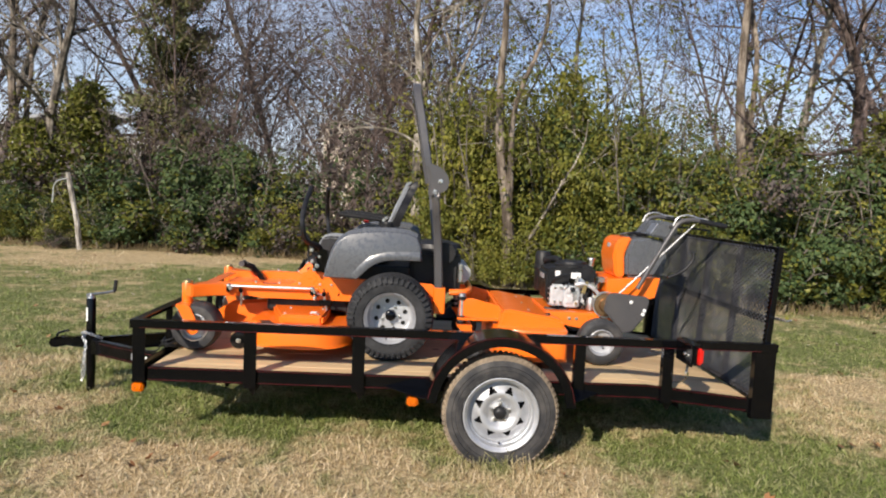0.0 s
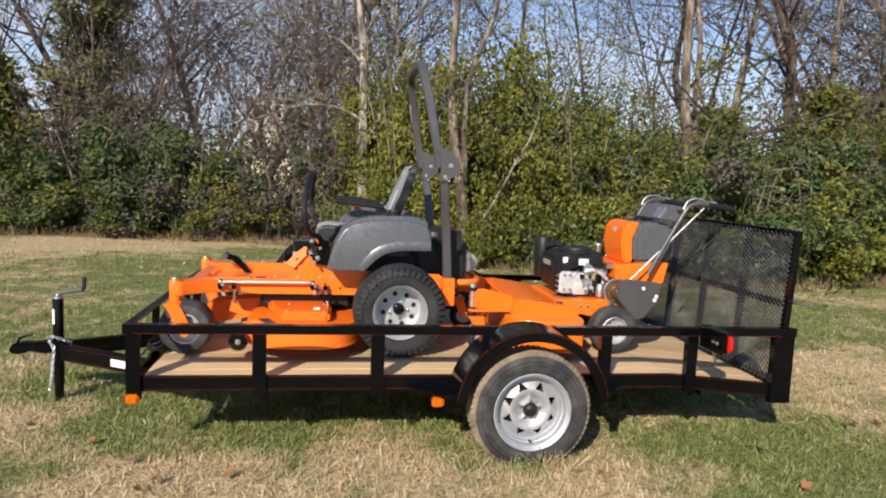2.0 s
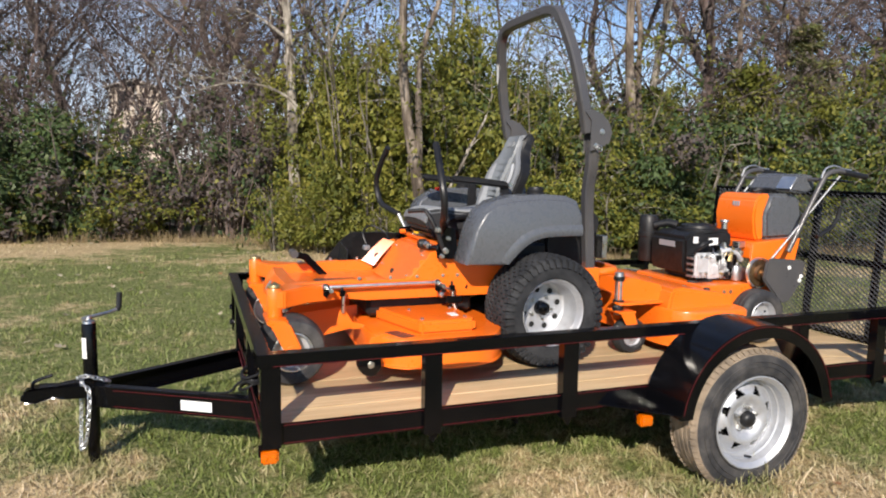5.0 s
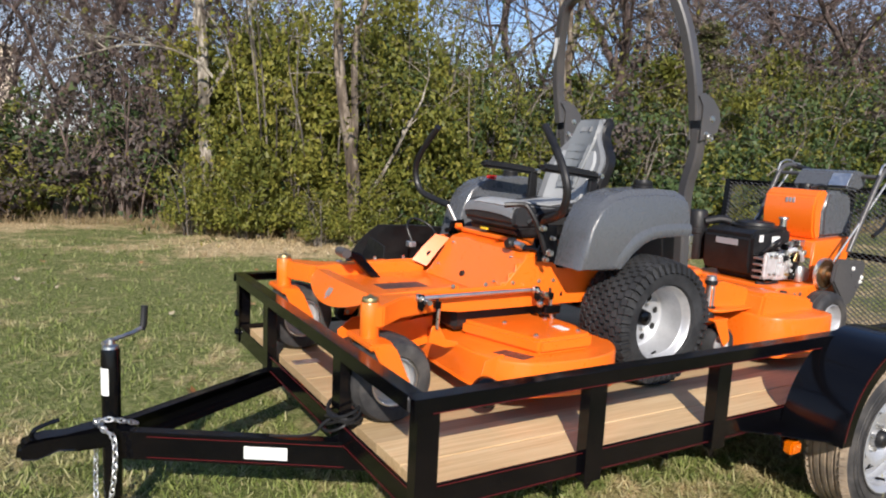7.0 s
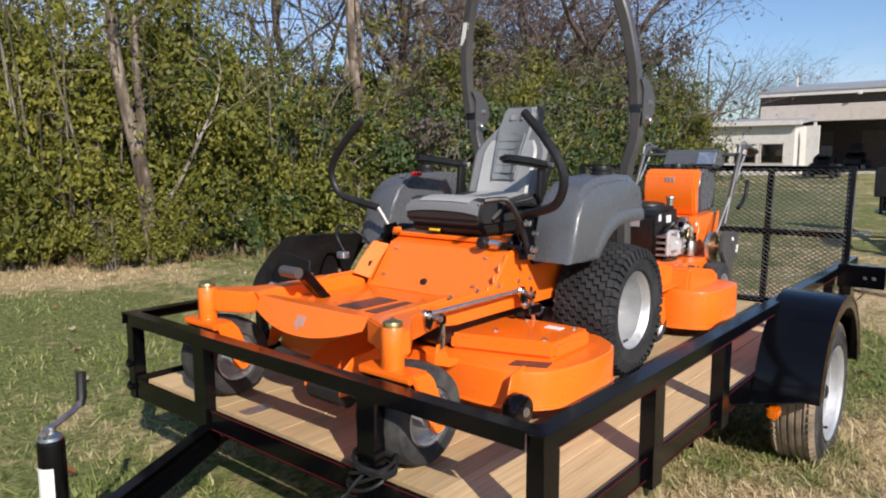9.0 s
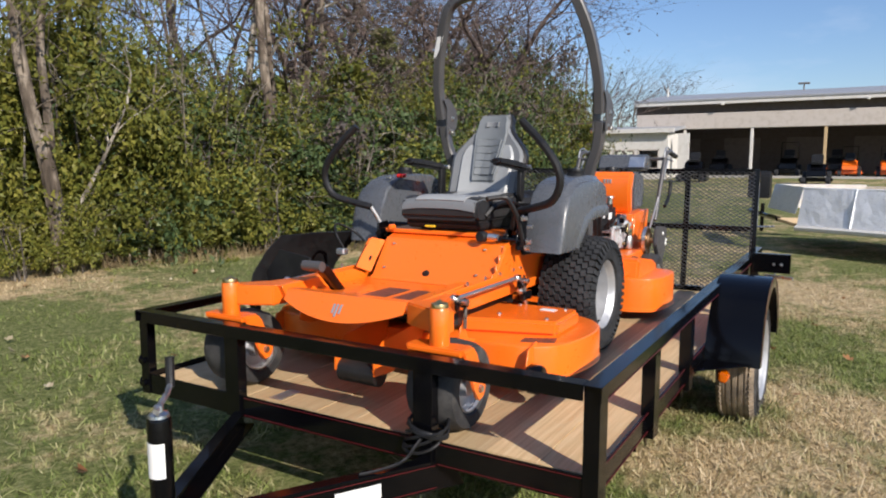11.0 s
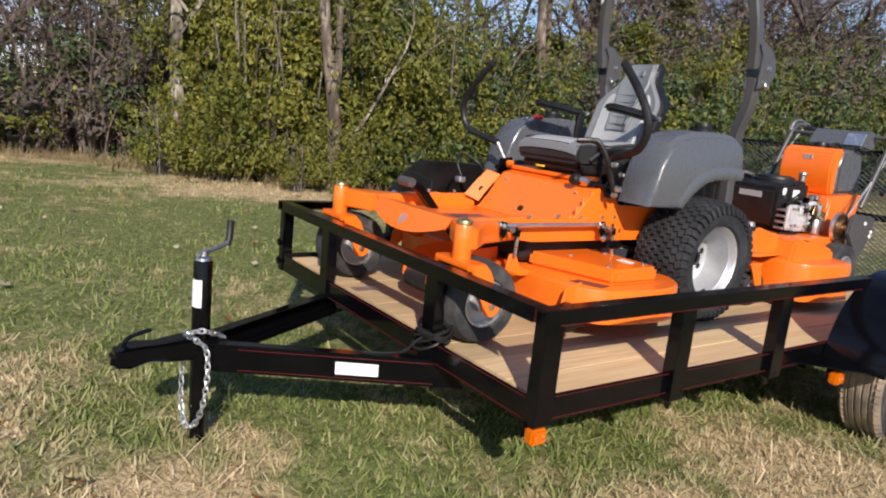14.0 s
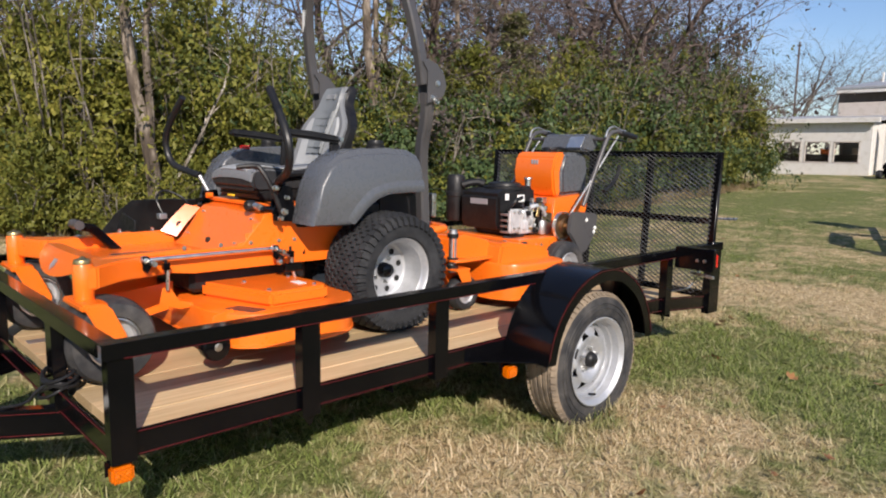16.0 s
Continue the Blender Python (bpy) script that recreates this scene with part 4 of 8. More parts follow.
    # casters
    for s in (-1, 1):
        y, x = MC + s * 0.51, 0.135
        cas = new("caster")
        cas.parent = mw
        cas.location = Vector((x, y, 0.6)) - origin(mw)
        part("housing", turned([(0.735, 0), (0.735, 0.034), (0.74, 0.036), (0.862, 0.036), (0.868, 0.033), (0.868, 0)], (x, y, 0), "z", 20), ORANGE, cas)
        part("cap", turned([(0.868, 0.031), (0.874, 0.032), (0.884, 0.029), (0.889, 0.012), (0.892, 0.009), (0.898, 0)], (x, y, 0), "z", 18), BRASS, cas, "zinc-plated grease cap")
        wx, wz, wr, ww = 0.205, DECK + 0.162, 0.162, 0.195
        yoke = part("fork", slab([(x - 0.045, y - 0.11), (x + 0.03, y - 0.118), (x + 0.05, y - 0.1), (x + 0.05, y + 0.1), (x + 0.03, y + 0.118), (x - 0.045, y + 0.11)], "z", 0.714, 0.738, 0.006, 2), ORANGE, cas)
        for d in (-1, 1):
            part("fork_leg", slab([(x - 0.04, 0.737), (x + 0.035, 0.737), (x + 0.06, 0.71), (wx + 0.034, 0.61), (wx + 0.03, 0.575), (wx, 0.558), (wx - 0.03, 0.572)], "y", y + d * 0.112 - 0.006, y + d * 0.112 + 0.006, 0.004, 2), ORANGE, yoke)
            part("leg_end", turned([(d * 0.118, 0), (d * 0.118, 0.042), (d * 0.1225, 0.041), (d * 0.123, 0)], (wx, y, wz), "y", 24), ORANGE, yoke)
            bolt(yoke, (wx, y + d * 0.123, wz), "y", 0.013, STEEL, 0.01, d)
        h = ww / 2
        prof = [(-h * 0.75, 0.085), (-h * 0.97, 0.098), (-h, 0.125), (-h * 0.94, 0.144), (-h * 0.7, 0.156), (0, wr)]
        prof += [(-a, r) for a, r in prof[-2::-1]]
        part("tyre", turned(prof, (wx, y, wz), "y", 44), CASTER_RUBBER, cas, "smooth black caster tyre")
        rim = [(-h * 0.8, 0.096), (-h * 0.78, 0.088), (-h * 0.55, 0.078), (-h * 0.5, 0.04), (-h * 0.85, 0.034), (-h * 0.86, 0)]
        for d in (-1, 1):
            part("rim_lip", turned([(d * h * 0.80, 0.094), (d * h * 0.90, 0.092), (d * h * 0.91, 0.087), (d * h * 0.80, 0.083)], (wx, y, wz), "y", 36), CHROME, cas)
        part("rim", turned(rim[::-1] + [(-a, r) for a, r in rim], (wx, y, wz), "y", 32), SILVER, cas)
    # cutting deck
    half = [(0.585, MC), (0.57, 0.80), (0.565, 0.61), (0.60, 0.47), (0.70, 0.375), (0.90, 0.335), (1.08, 0.355), (1.19, 0.44), (1.25, 0.58), (1.265, 0.80), (1.24, MC)]
    outline = half + [(x, 2 * MC - y) for x, y in half[-2:0:-1]]
    pts = spline([(x, y, 0) for x, y in outline + outline[:1]], 4)[:-1]
    bm = bmesh.new()
    def ring(k, z, dx=0.0):
        return [bm.verts.new((0.92 + (p.x - 0.92) * k + dx, MC + (p.y - MC) * (1 - (1 - k) * 0.45), z)) for p in pts]
    rings = [ring(1.0, 0.505), ring(1.012, 0.507), ring(1.012, 0.514), ring(1.0, 0.518), ring(1.0, 0.632), ring(0.994, 0.641), ring(0.98, 0.645)]
    for a, b in zip(rings, rings[1:]):
        for i in range(len(pts)):
            bm.faces.new((a[i], a[(i + 1) % len(pts)], b[(i + 1) % len(pts)], b[i]))
    bm.faces.new(rings[-1])
    bmesh.ops.recalc_face_normals(bm, faces=bm.faces)
    cut = part("cutting_deck", bm, ORANGE, mw, "orange steel cutting deck")
    # belt covers, raised and sloping
    top = [(0.68, 0.775), (0.74, 0.785), (1.02, 0.705), (1.02, 0.645), (0.68, 0.645)]
    cover = slab([(0.665, 0.84), (0.785, 0.44), (1.06, 0.445), (1.075, 0.47), (1.075, 0.84)], "z", 0.644, 0.708, 0.014, 2)
    both("belt_cover", cover, ORANGE, cut)
    for y in (0.50, 0.72):
        for x in (0.84, 1.06):
            bolt(cut, (x - 0.03, y, 0.708), "z", 0.009)
    part("sticker", blk((0.97, 0.53, 0.7085), (1.01, 0.60, 0.7105), 0), WHITE, cut, "small white sticker")
    part("sticker", slab([(0.635, 0.54), (0.70, 0.55), (0.755, 0.43), (0.69, 0.415)], "z", 0.6455, 0.648, 0), DARK_STICKER, cut, "dark grey warning sticker")
    for y in (0.431, 2 * MC - 0.431):
        r = part("anti_scalp_roller", turned([(-0.034, 0), (-0.034, 0.02), (-0.03, 0.05), (-0.02, 0.057), (0.02, 0.057), (0.03, 0.05), (0.034, 0.02), (0.034, 0)], (0.535, y, 0.535), "y", 24), BLACK_PAINT, cut, "black plastic anti-scalp roller")
        bolt(r, (0.535, y - 0.034, 0.535), "y", 0.014, STEEL, 0.008, -1)
        d = 1 if y < MC else -1
        part("bracket", slab([(0.515, 0.52), (0.56, 0.52), (0.66, 0.62), (0.63, 0.66), (0.55, 0.64)], "y", y + d * 0.036, y + d * 0.042, 0.001), ORANGE, cut)
    # middle roller between the casters
    part("bracket", slab([(0.23, 0.54), (0.23, 0.62), (0.30, 0.67), (0.60, 0.70), (0.60, 0.58), (0.34, 0.53)], "y", MC - 0.16, MC - 0.15, 0.001), ORANGE, cut)
    part("bracket", slab([(0.23, 0.54), (0.23, 0.62), (0.30, 0.67), (0.60, 0.70), (0.60, 0.58), (0.34, 0.53)], "y", MC + 0.03, MC + 0.04, 0.001), ORANGE, cut)
    part("front_roller", bar([(0.28, MC - 0.149, 0.535), (0.28, MC + 0.029, 0.535)], 0.05, 20), BLACK_MATT, cut)
    # discharge chute folded up on the far side
    rows = [[(0.56, 2.0, 0.69), (0.86, 2.005, 0.69), (1.17, 1.985, 0.70)], [(0.62, 2.01, 0.81), (0.86, 1.985, 0.81), (1.16, 1.92, 0.81)], [(0.70, 1.99, 0.92), (0.90, 1.92, 0.93), (1.14, 1.80, 0.93)], [(0.78, 1.965, 0.99), (0.95, 1.85, 1.0), (1.12, 1.70, 1.0)]]
    chute = part("discharge_chute", plate(rows, 0.008), BLACK_MATT, mw, "black rubber discharge chute folded up")
    part("chute_side", slab([(1.99, 0.69), (1.995, 0.81), (1.90, 0.93), (1.70, 0.90), (1.72, 0.68)], "x", 0.70, 0.708, 0.001), BLACK_MATT, chute)
    # deck lift rod and linkage
    for s in (-1, 1):
        y = MC + s * 0.425
        rod = part("lift_rod", bar([(0.385, y, 0.846), (0.955, y, 0.848)], 0.0085, 12), CHROME, mw, "bright steel lift rod")
        for x in (0.385, 0.955):
            part("bell_crank", slab([(x - 0.012, 0.862), (x + 0.012, 0.862), (x + 0.02, 0.82), (x + 0.004, 0.795), (x - 0.014, 0.81)], "y", y + s * 0.012 - 0.004, y + s * 0.012 + 0.004, 0.001), BLACK_PAINT, mw)
            part("hanger", bar([(x + 0.08, y, 0.85), (x + 0.082, y, 0.81), (x + 0.085, y - s * 0.004, 0.775)], 0.006, 8), BLACK_MATT, mw)
            part("pivot", bar([(x + 0.02, y - 0.05, 0.835), (x + 0.02, y + 0.05, 0.835)], 0.011, 10), STEEL, mw)
            part("ball_joint", turned([(-0.02, 0), (-0.017, 0.011), (-0.008, 0.018), (0.008, 0.018), (0.017, 0.011), (0.02, 0)], (x, y, 0.846), "y", 14), STEEL, rod)
            part("clevis", blk((x + 0.068, y - 0.013, 0.80), (x + 0.095, y + 0.013, 0.83), 0.003), BLACK_PAINT, mw)
        part("deck_hanger", bar([(0.475, y, 0.81), (0.473, y, 0.77), (0.47, y, 0.715)], 0.008, 8), STEEL, mw)
        part("hanger_bracket", slab([(0.455, 0.725), (0.485, 0.725), (0.52, 0.665), (0.58, 0.65), (0.58, 0.63), (0.52, 0.63), (0.44, 0.66)], "y", y - s * 0.016, y - s * 0.010, 0.001), ORANGE, cut)
        part("ball_joint", turned([(-0.016, 0), (-0.012, 0.011), (0, 0.016), (0.012, 0.011), (0.016, 0)], (0.975, y + s * 0.01, 0.785), "y", 14), STEEL, mw)
        part("linkage", bar([(1.04, y, 0.80), (1.045, y, 0.745), (1.06, y, 0.70)], 0.009, 8), STEEL, mw)
        part("linkage", blk((1.0, y - 0.02, 0.735), (1.09, y + 0.01, 0.775), 0.006), BLACK_PAINT, mw)
        for i in range(2):
            x = 0.96 + 0.03 * i
            part("linkage", bar([(x, y + s * 0.01, 0.83 - 0.012 * (i % 3)), (x + 0.03, y + s * 0.005, 0.80 + 0.01 * (i % 2)), (x + 0.05, y, 0.815 - 0.02 * (i % 2))], 0.008, 8), STEEL if i % 2 else BLACK_MATT, mw)
    # under-frame engine belts and dark works, seen between deck and frame
    part("drive_unit", blk((0.62, MC - 0.30, 0.66), (1.20, MC + 0.30, 0.765), 0.02), BLACK_MATT, mw)
    # foot pedal on the far side
    pedal = part("foot_pedal", slab([(0.47, 0.80), (0.52, 0.80), (0.40, 0.93), (0.325, 0.948), (0.316, 0.912), (0.37, 0.9)], "y", 1.325, 1.375, 0.006), BLACK_PAINT, mw, "black steel foot pedal")
    part("pad", bar([(0.32, 1.298, 0.935), (0.32, 1.396, 0.935)], 0.022, 12), GREY_PAINT, pedal)
    part("cable_loop", bar(spline([(0.80, 1.56, 0.93), (0.78, 1.60, 1.02), (0.84, 1.64, 1.06), (0.92, 1.60, 1.02), (0.93, 1.54, 0.97)]), 0.006, 8), BLACK_MATT, mw)
    part("cable_clip", blk((0.775, 1.55, 0.915), (0.815, 1.60, 0.945), 0.005), DULL_METAL, mw)
    # drive wheels
    for s in (-1, 1):
        y = MC + s * 0.545
        wh = new("drive_wheel")
        wh.parent = mw
        wx, wz = 1.503, 0.705
        wh.location = Vector((wx, y, wz)) - origin(mw)
        turf_tyre(wx, y, wz, 0.287, 0.27, 0.165, wh, 44, 9)
        prof = [(0.105, 0.176), (0.113, 0.175), (0.116, 0.171), (0.108, 0.163), (0.09, 0.159), (0.082, 0.152), (0.01, 0.146), (-0.03, 0.14), (-0.036, 0.13), (-0.03, 0.06), (-0.03, 0)]
        part("rim", turned([(a * s, r) for a, r in prof], (wx, y, wz), "y", 48), SILVER, wh, "silver painted dished rim")
        part("hub", turned([(s * -0.03, 0.04), (s * -0.01, 0.038), (s * 0.012, 0.034), (s * 0.018, 0.024), (s * 0.02, 0)], (wx, y, wz), "y", 20), BLACK_PAINT, wh)
        for k in range(8):
            a = 2 * math.pi * k / 8 + 0.25
            # no cut hole: a dark disc on the rim gives its shade
            part("rim_hole", turned([(s * -0.0295, 0.0155), (s * -0.0285, 0.015), (s * -0.028, 0)], (wx + 0.1 * math.cos(a), y, wz + 0.1 * math.sin(a)), "y", 12), BLACK_HOLE, wh)
        for k in range(5):
            a = 2 * math.pi * k / 5 + 1.1
            bolt(wh, (wx + 0.062 * math.cos(a), y - s * 0.03, wz + 0.062 * math.sin(a)), "y", 0.0085, STEEL, 0.016, s)
        part("valve_stem", bar([(wx - 0.02, y + s * 0.08, wz - 0.145), (wx - 0.02, y + s * 0.1, wz - 0.13)], 0.005, 6), BLACK_MATT, wh)
    part("axle_housing", bar([(1.49, MC - 0.45, 0.73), (1.49, MC + 0.45, 0.73)], 0.07, 14), BLACK_PAINT, mw)
    # side tanks over the wheels
    shell = [(1.045, 0.952), (1.065, 1.04), (1.09, 1.13), (1.135, 1.215), (1.20, 1.262), (1.30, 1.288), (1.47, 1.298), (1.60, 1.29), (1.665, 1.262), (1.69, 1.20), (1.70, 1.088), (1.60, 1.085), (1.47, 1.082), (1.39, 1.06), (1.33, 1.02), (1.28, 0.965), (1.25, 0.945)]
    bm = bmesh.new()
    rings = []
    for off, k in ((-0.602, 0.935), (-0.6, 0.958), (-0.594, 0.978), (-0.583, 0.993), (-0.567, 1.0), (-0.43, 1.0), (-0.418, 0.99), (-0.412, 0.96)):
        ring = []
        for x, z in shell:
            dz = -0.02 * max(0, (z - 1.15) / 0.15) if off < -0.581 else 0.004
            ring.append(bm.verts.new((1.40 + (x - 1.40) * k, MC + off, 1.14 + (z - 1.14) * k + dz)))
        rings.append(ring)
    n = len(shell)
    for a, b in zip(rings, rings[1:]):
        for i in range(n):
            bm.faces.new((a[i], a[(i + 1) % n], b[(i + 1) % n], b[i]))
    bm.faces.new(rings[0][::-1]), bm.faces.new(rings[-1])
    bmesh.ops.recalc_face_normals(bm, faces=bm.faces)
    tank_n, tank_f = both("side_tank", bm, GREY_PLASTIC, mw, "dark grey moulded plastic side tank")
    arch = spline([(1.262, 0, 0.954), (1.292, 0, 0.985), (1.342, 0, 1.034), (1.4, 0, 1.071), (1.475, 0, 1.092), (1.58, 0, 1.098), (1.685, 0, 1.097)], 3)
    rows = []
    for up, out in ((-0.008, 0.585), (-0.008, 0.606), (0.006, 0.612), (0.03, 0.611), (0.05, 0.6015)):
        rows.append([(p.x - up * max(0.0, 1.45 - p.x) * 4.5, MC - (0.6 + (out - 0.6) * min(1.0, 0.25 + k / 9)), p.z + up * min(1.0, 0.4 + k / 12)) for k, p in enumerate(arch)])
    flare_n = plate(rows, 0.01)
    part("flare", mirrored(flare_n), GREY_PLASTIC, tank_f), part("flare", flare_n, GREY_PLASTIC, tank_n)
    for tank, y in ((tank_n, MC - 0.51), (tank_f, MC + 0.51)):
        part("filler_cap", turned([(1.285, 0.045), (1.31, 0.045), (1.314, 0.04), (1.322, 0.042), (1.336, 0.038), (1.338, 0)], (1.455, y, 0), "z", 24), BLACK_MATT, tank)
    # seat
    seat = new("seat")
    seat.parent = mw
    seat.location = Vector((1.2, MC, 1.1)) - origin(mw)
    part("base", blk((1.06, MC - 0.18, 1.03), (1.46, MC + 0.18, 1.11), 0.02, 2), BLACK_MATT, seat)
    cush = slab([(0.99, 1.082), (0.966, 1.1), (0.964, 1.16), (0.985, 1.192), (1.04, 1.203), (1.22, 1.185), (1.43, 1.21), (1.46, 1.09)], "y", MC - 0.214, MC + 0.214, 0.028, 4)
    part("cushion", cush, VINYL_DARK, seat, "charcoal vinyl seat cushion")
    rows = [[(x, MC + q * 0.2, z - 0.014 * abs(q) ** 3) for q in (-1, -0.9, -0.6, -0.2, 0.2, 0.6, 0.9, 1)] for x, z in ((0.958, 1.148), (0.962, 1.172), (0.978, 1.193), (1.0, 1.201), (1.05, 1.207), (1.14, 1.198), (1.23, 1.191), (1.34, 1.2), (1.41, 1.209))]
    part("cushion_top", plate(rows, 0.012), VINYL_SIDE, seat, "grey vinyl seat top")
    rows = []
    for x, z in ((0.968, 1.189), (0.98, 1.199), (1.0, 1.206), (1.05, 1.212), (1.14, 1.203), (1.23, 1.196), (1.34, 1.205), (1.40, 1.213)):
        rows.append([(x, MC - 0.01 + q * 0.135, z - 0.004 * abs(q) ** 3) for q in (-1, -0.8, -0.4, 0, 0.4, 0.8, 1)])
    part("cushion_panel", plate(rows, 0.012), VINYL_LIGHT, seat, "light grey vinyl seat panel")
    part("skirt", slab([(1.03, 1.045), (1.0, 1.055), (0.996, 1.08), (1.01, 1.09), (1.46, 1.09), (1.46, 1.045)], "y", MC - 0.2, MC + 0.2, 0.012, 2), BLACK_MATT, seat)
    def back_x(u):
        return 1.42 + 0.165 * u + 0.02 * u * u
    def back_w(u):
        return 0.198 + 0.02 * u if u < 0.46 else 0.207 - 0.116 * (0.5 - 0.5 * math.cos(math.pi * min(1.0, (u - 0.46) / 0.4))) - 0.02 * max(0.0, u - 0.93) / 0.07
    def wedge(u):
        return min(0.056 + 0.055 * u, back_w(u) * 0.96)
    def backrest(scale, off, thick, u0, u1, bulge, round_off=0.02, wide=back_w):
        """A slice of the backrest, front face off metres ahead of its middle line."""
        bm = bmesh.new()
        rings = []
        for i in range(15):
            u = u0 + (u1 - u0) * i / 14
            z, hw = 1.18 + 0.447 * u, wide(u) * scale
            edge = round_off if i in (0, 14) else 0.0
            ring = []
            for q in (-1, -0.92, -0.6, -0.2, 0.2, 0.6, 0.92, 1):
                ring.append(bm.verts.new((back_x(u) - off + edge + bulge * 0.03 * (1 - q * q) * (1 - 0.55 * u) + (0.014 if abs(q) == 1 else 0), MC + hw * q, z)))
            for q in (1, 0.6, -0.6, -1):
                ring.append(bm.verts.new((back_x(u) - off + thick - edge, MC + hw * q * 0.97, z)))
            rings.append(ring)
        for a, b in zip(rings, rings[1:]):
            for k in range(12):
                bm.faces.new((a[k], a[(k + 1) % 12], b[(k + 1) % 12], b[k]))
        bm.faces.new(rings[0][::-1]), bm.faces.new(rings[-1])
        bmesh.ops.recalc_face_normals(bm, faces=bm.faces)
        return bm
    part("backrest", backrest(1.02, 0.026, 0.03, -0.02, 0.985, 1), VINYL_SIDE, seat, "grey vinyl backrest")
    part("back_shell", backrest(1.045, -0.002, 0.062, -0.02, 1.0, 1), BLACK_MATT, seat)
    part("inlay", backrest(0.76, 0.0305, 0.03, 0.0, 0.62, 1, 0.004), VINYL_LIGHT, seat, "light grey vinyl inlay")
    part("centre_panel", backrest(1.0, 0.0345, 0.03, 0.2, 0.975, 1, 0.004, wedge), VINYL_MID, seat, "slate grey vinyl centre panel")
    for i in range(5):
        u = 0.27 + i * 0.085
        part("rib", backrest(0.82, 0.0362, 0.02, u, u + 0.081, 1, 0.0014, wedge), VINYL_MID, seat)
    part("emblem", backrest(0.42, 0.0365, 0.02, 0.84, 0.9, 1, 0.002, wedge), VINYL_SIDE, seat, "faint embossed emblem")
    for s in (-1, 1):
        rest = part("armrest", slab([(1.09, 1.352), (1.078, 1.372), (1.1, 1.388), (1.25, 1.378), (1.41, 1.358), (1.44, 1.335), (1.40, 1.322), (1.25, 1.338)], "y", MC + s * 0.245 - 0.028, MC + s * 0.245 + 0.028, 0.014, 3), BLACK_MATT, seat, "black padded armrest")
        part("arm_bracket", slab([(1.385, 1.35), (1.43, 1.345), (1.43, 1.19), (1.40, 1.16), (1.375, 1.2)], "y", MC + s * 0.235 - 0.012, MC + s * 0.235 + 0.012, 0.004), BLACK_MATT, rest)
        part("hinge", bar([(1.42, MC + s * 0.2, 1.34), (1.42, MC + s * 0.285, 1.34)], 0.012, 10), STEEL, rest)
    part("belt_buckle", blk((1.225, 1.505, 1.284), (1.27, 1.545, 1.304), 0.005), RED_LENS, seat, "red belt buckle")
    part("buckle_tongue", blk((1.205, 1.57, 1.278), (1.225, 1.6, 1.292), 0.003), STEEL, seat)
    part("belt", bar(spline([(1.42, MC - 0.225, 1.13), (1.28, MC - 0.24, 1.17), (1.12, MC - 0.235, 1.16), (1.05, MC - 0.215, 1.11)]), 0.013, 6), BLACK_MATT, seat)
    part("sticker", blk((0.985, MC + 0.03, 1.052), (1.0, MC + 0.085, 1.062), 0.002), YELLOW_PAINT, seat, "small yellow label under the seat")
    part("pin", turned([(0, 0.014), (-0.03, 0.014), (-0.034, 0)], (0.99, MC + 0.27, 1.045), "x", 12), ORANGE, seat)
    # steering levers
    for s in (-1, 1):
        path = [(1.02, MC + s * 0.37, 1.06), (0.99, MC + s * 0.41, 1.14), (0.955, MC + s * 0.50, 1.165), (0.925, MC + s * 0.60, 1.20), (0.91, MC + s * 0.64, 1.28), (0.905, MC + s * 0.62, 1.36), (0.915, MC + s * 0.54, 1.46), (0.93, MC + s * 0.45, 1.545)]
        lever = part("steering_lever", bar(spline(path[1:] if s > 0 else path, 5), 0.0175, 10), BLACK_MATT, mw, "black foam-grip steering lever")
        part("shaft", bar([(1.03, MC + s * 0.36, 1.0), (1.02, MC + s * 0.375, 1.06), (0.99, MC + s * 0.41, 1.14)], 0.0115, 10), DULL_METAL if s > 0 else BLACK_PAINT, lever)
        part("pivot", blk((1.0, MC + s * 0.34 - 0.02, 0.99), (1.07, MC + s * 0.34 + 0.02, 1.03), 0.004), BLACK_PAINT, lever)
        part("damper", bar([(0.94, MC + s * 0.33, 1.015), (1.05, MC + s * 0.39, 1.02)], 0.014, 10), BLACK_PAINT, lever)
    part("height_lever", bar(spline([(0.99, 0.69, 0.99), (0.965, 0.695, 1.06), (0.935, 0.705, 1.14), (0.905, 0.73, 1.202), (0.885, 0.75, 1.212), (0.825, 0.792, 1.206)]), 0.0115, 8), BLACK_MATT, mw, "black bent deck-height lever")
    for at, r in (((0.945, 0.678, 1.118), 0.012), ((0.985, 0.672, 1.012), 0.013), ((0.965, 0.672, 0.985), 0.01), ((1.0, 0.676, 1.075), 0.009)):
        bolt(mw, at, "y", r, STEEL, 0.022, -1)
    part("quadrant", slab([(0.955, 0.97), (0.95, 1.01), (1.0, 1.13), (1.05, 1.12), (1.07, 0.96)], "y", 0.706, 0.714, 0.002), BLACK_PAINT, mw)
    part("knob", turned([(-0.06, 0), (-0.06, 0.02), (-0.05, 0.026), (-0.02, 0.026), (-0.015, 0.014), (0.0, 0.013)], (0.965, 0.87, 1.028), "x", 16), BLACK_MATT, mw)
    part("clevis", bar([(0.935, 0.84, 1.03), (0.935, 0.79, 1.026)], 0.015, 12), CHROME, mw)
    part("cross_shaft", bar([(0.945, 0.80, 1.026), (0.985, 0.68, 1.012)], 0.009, 10), BLACK_PAINT, mw)
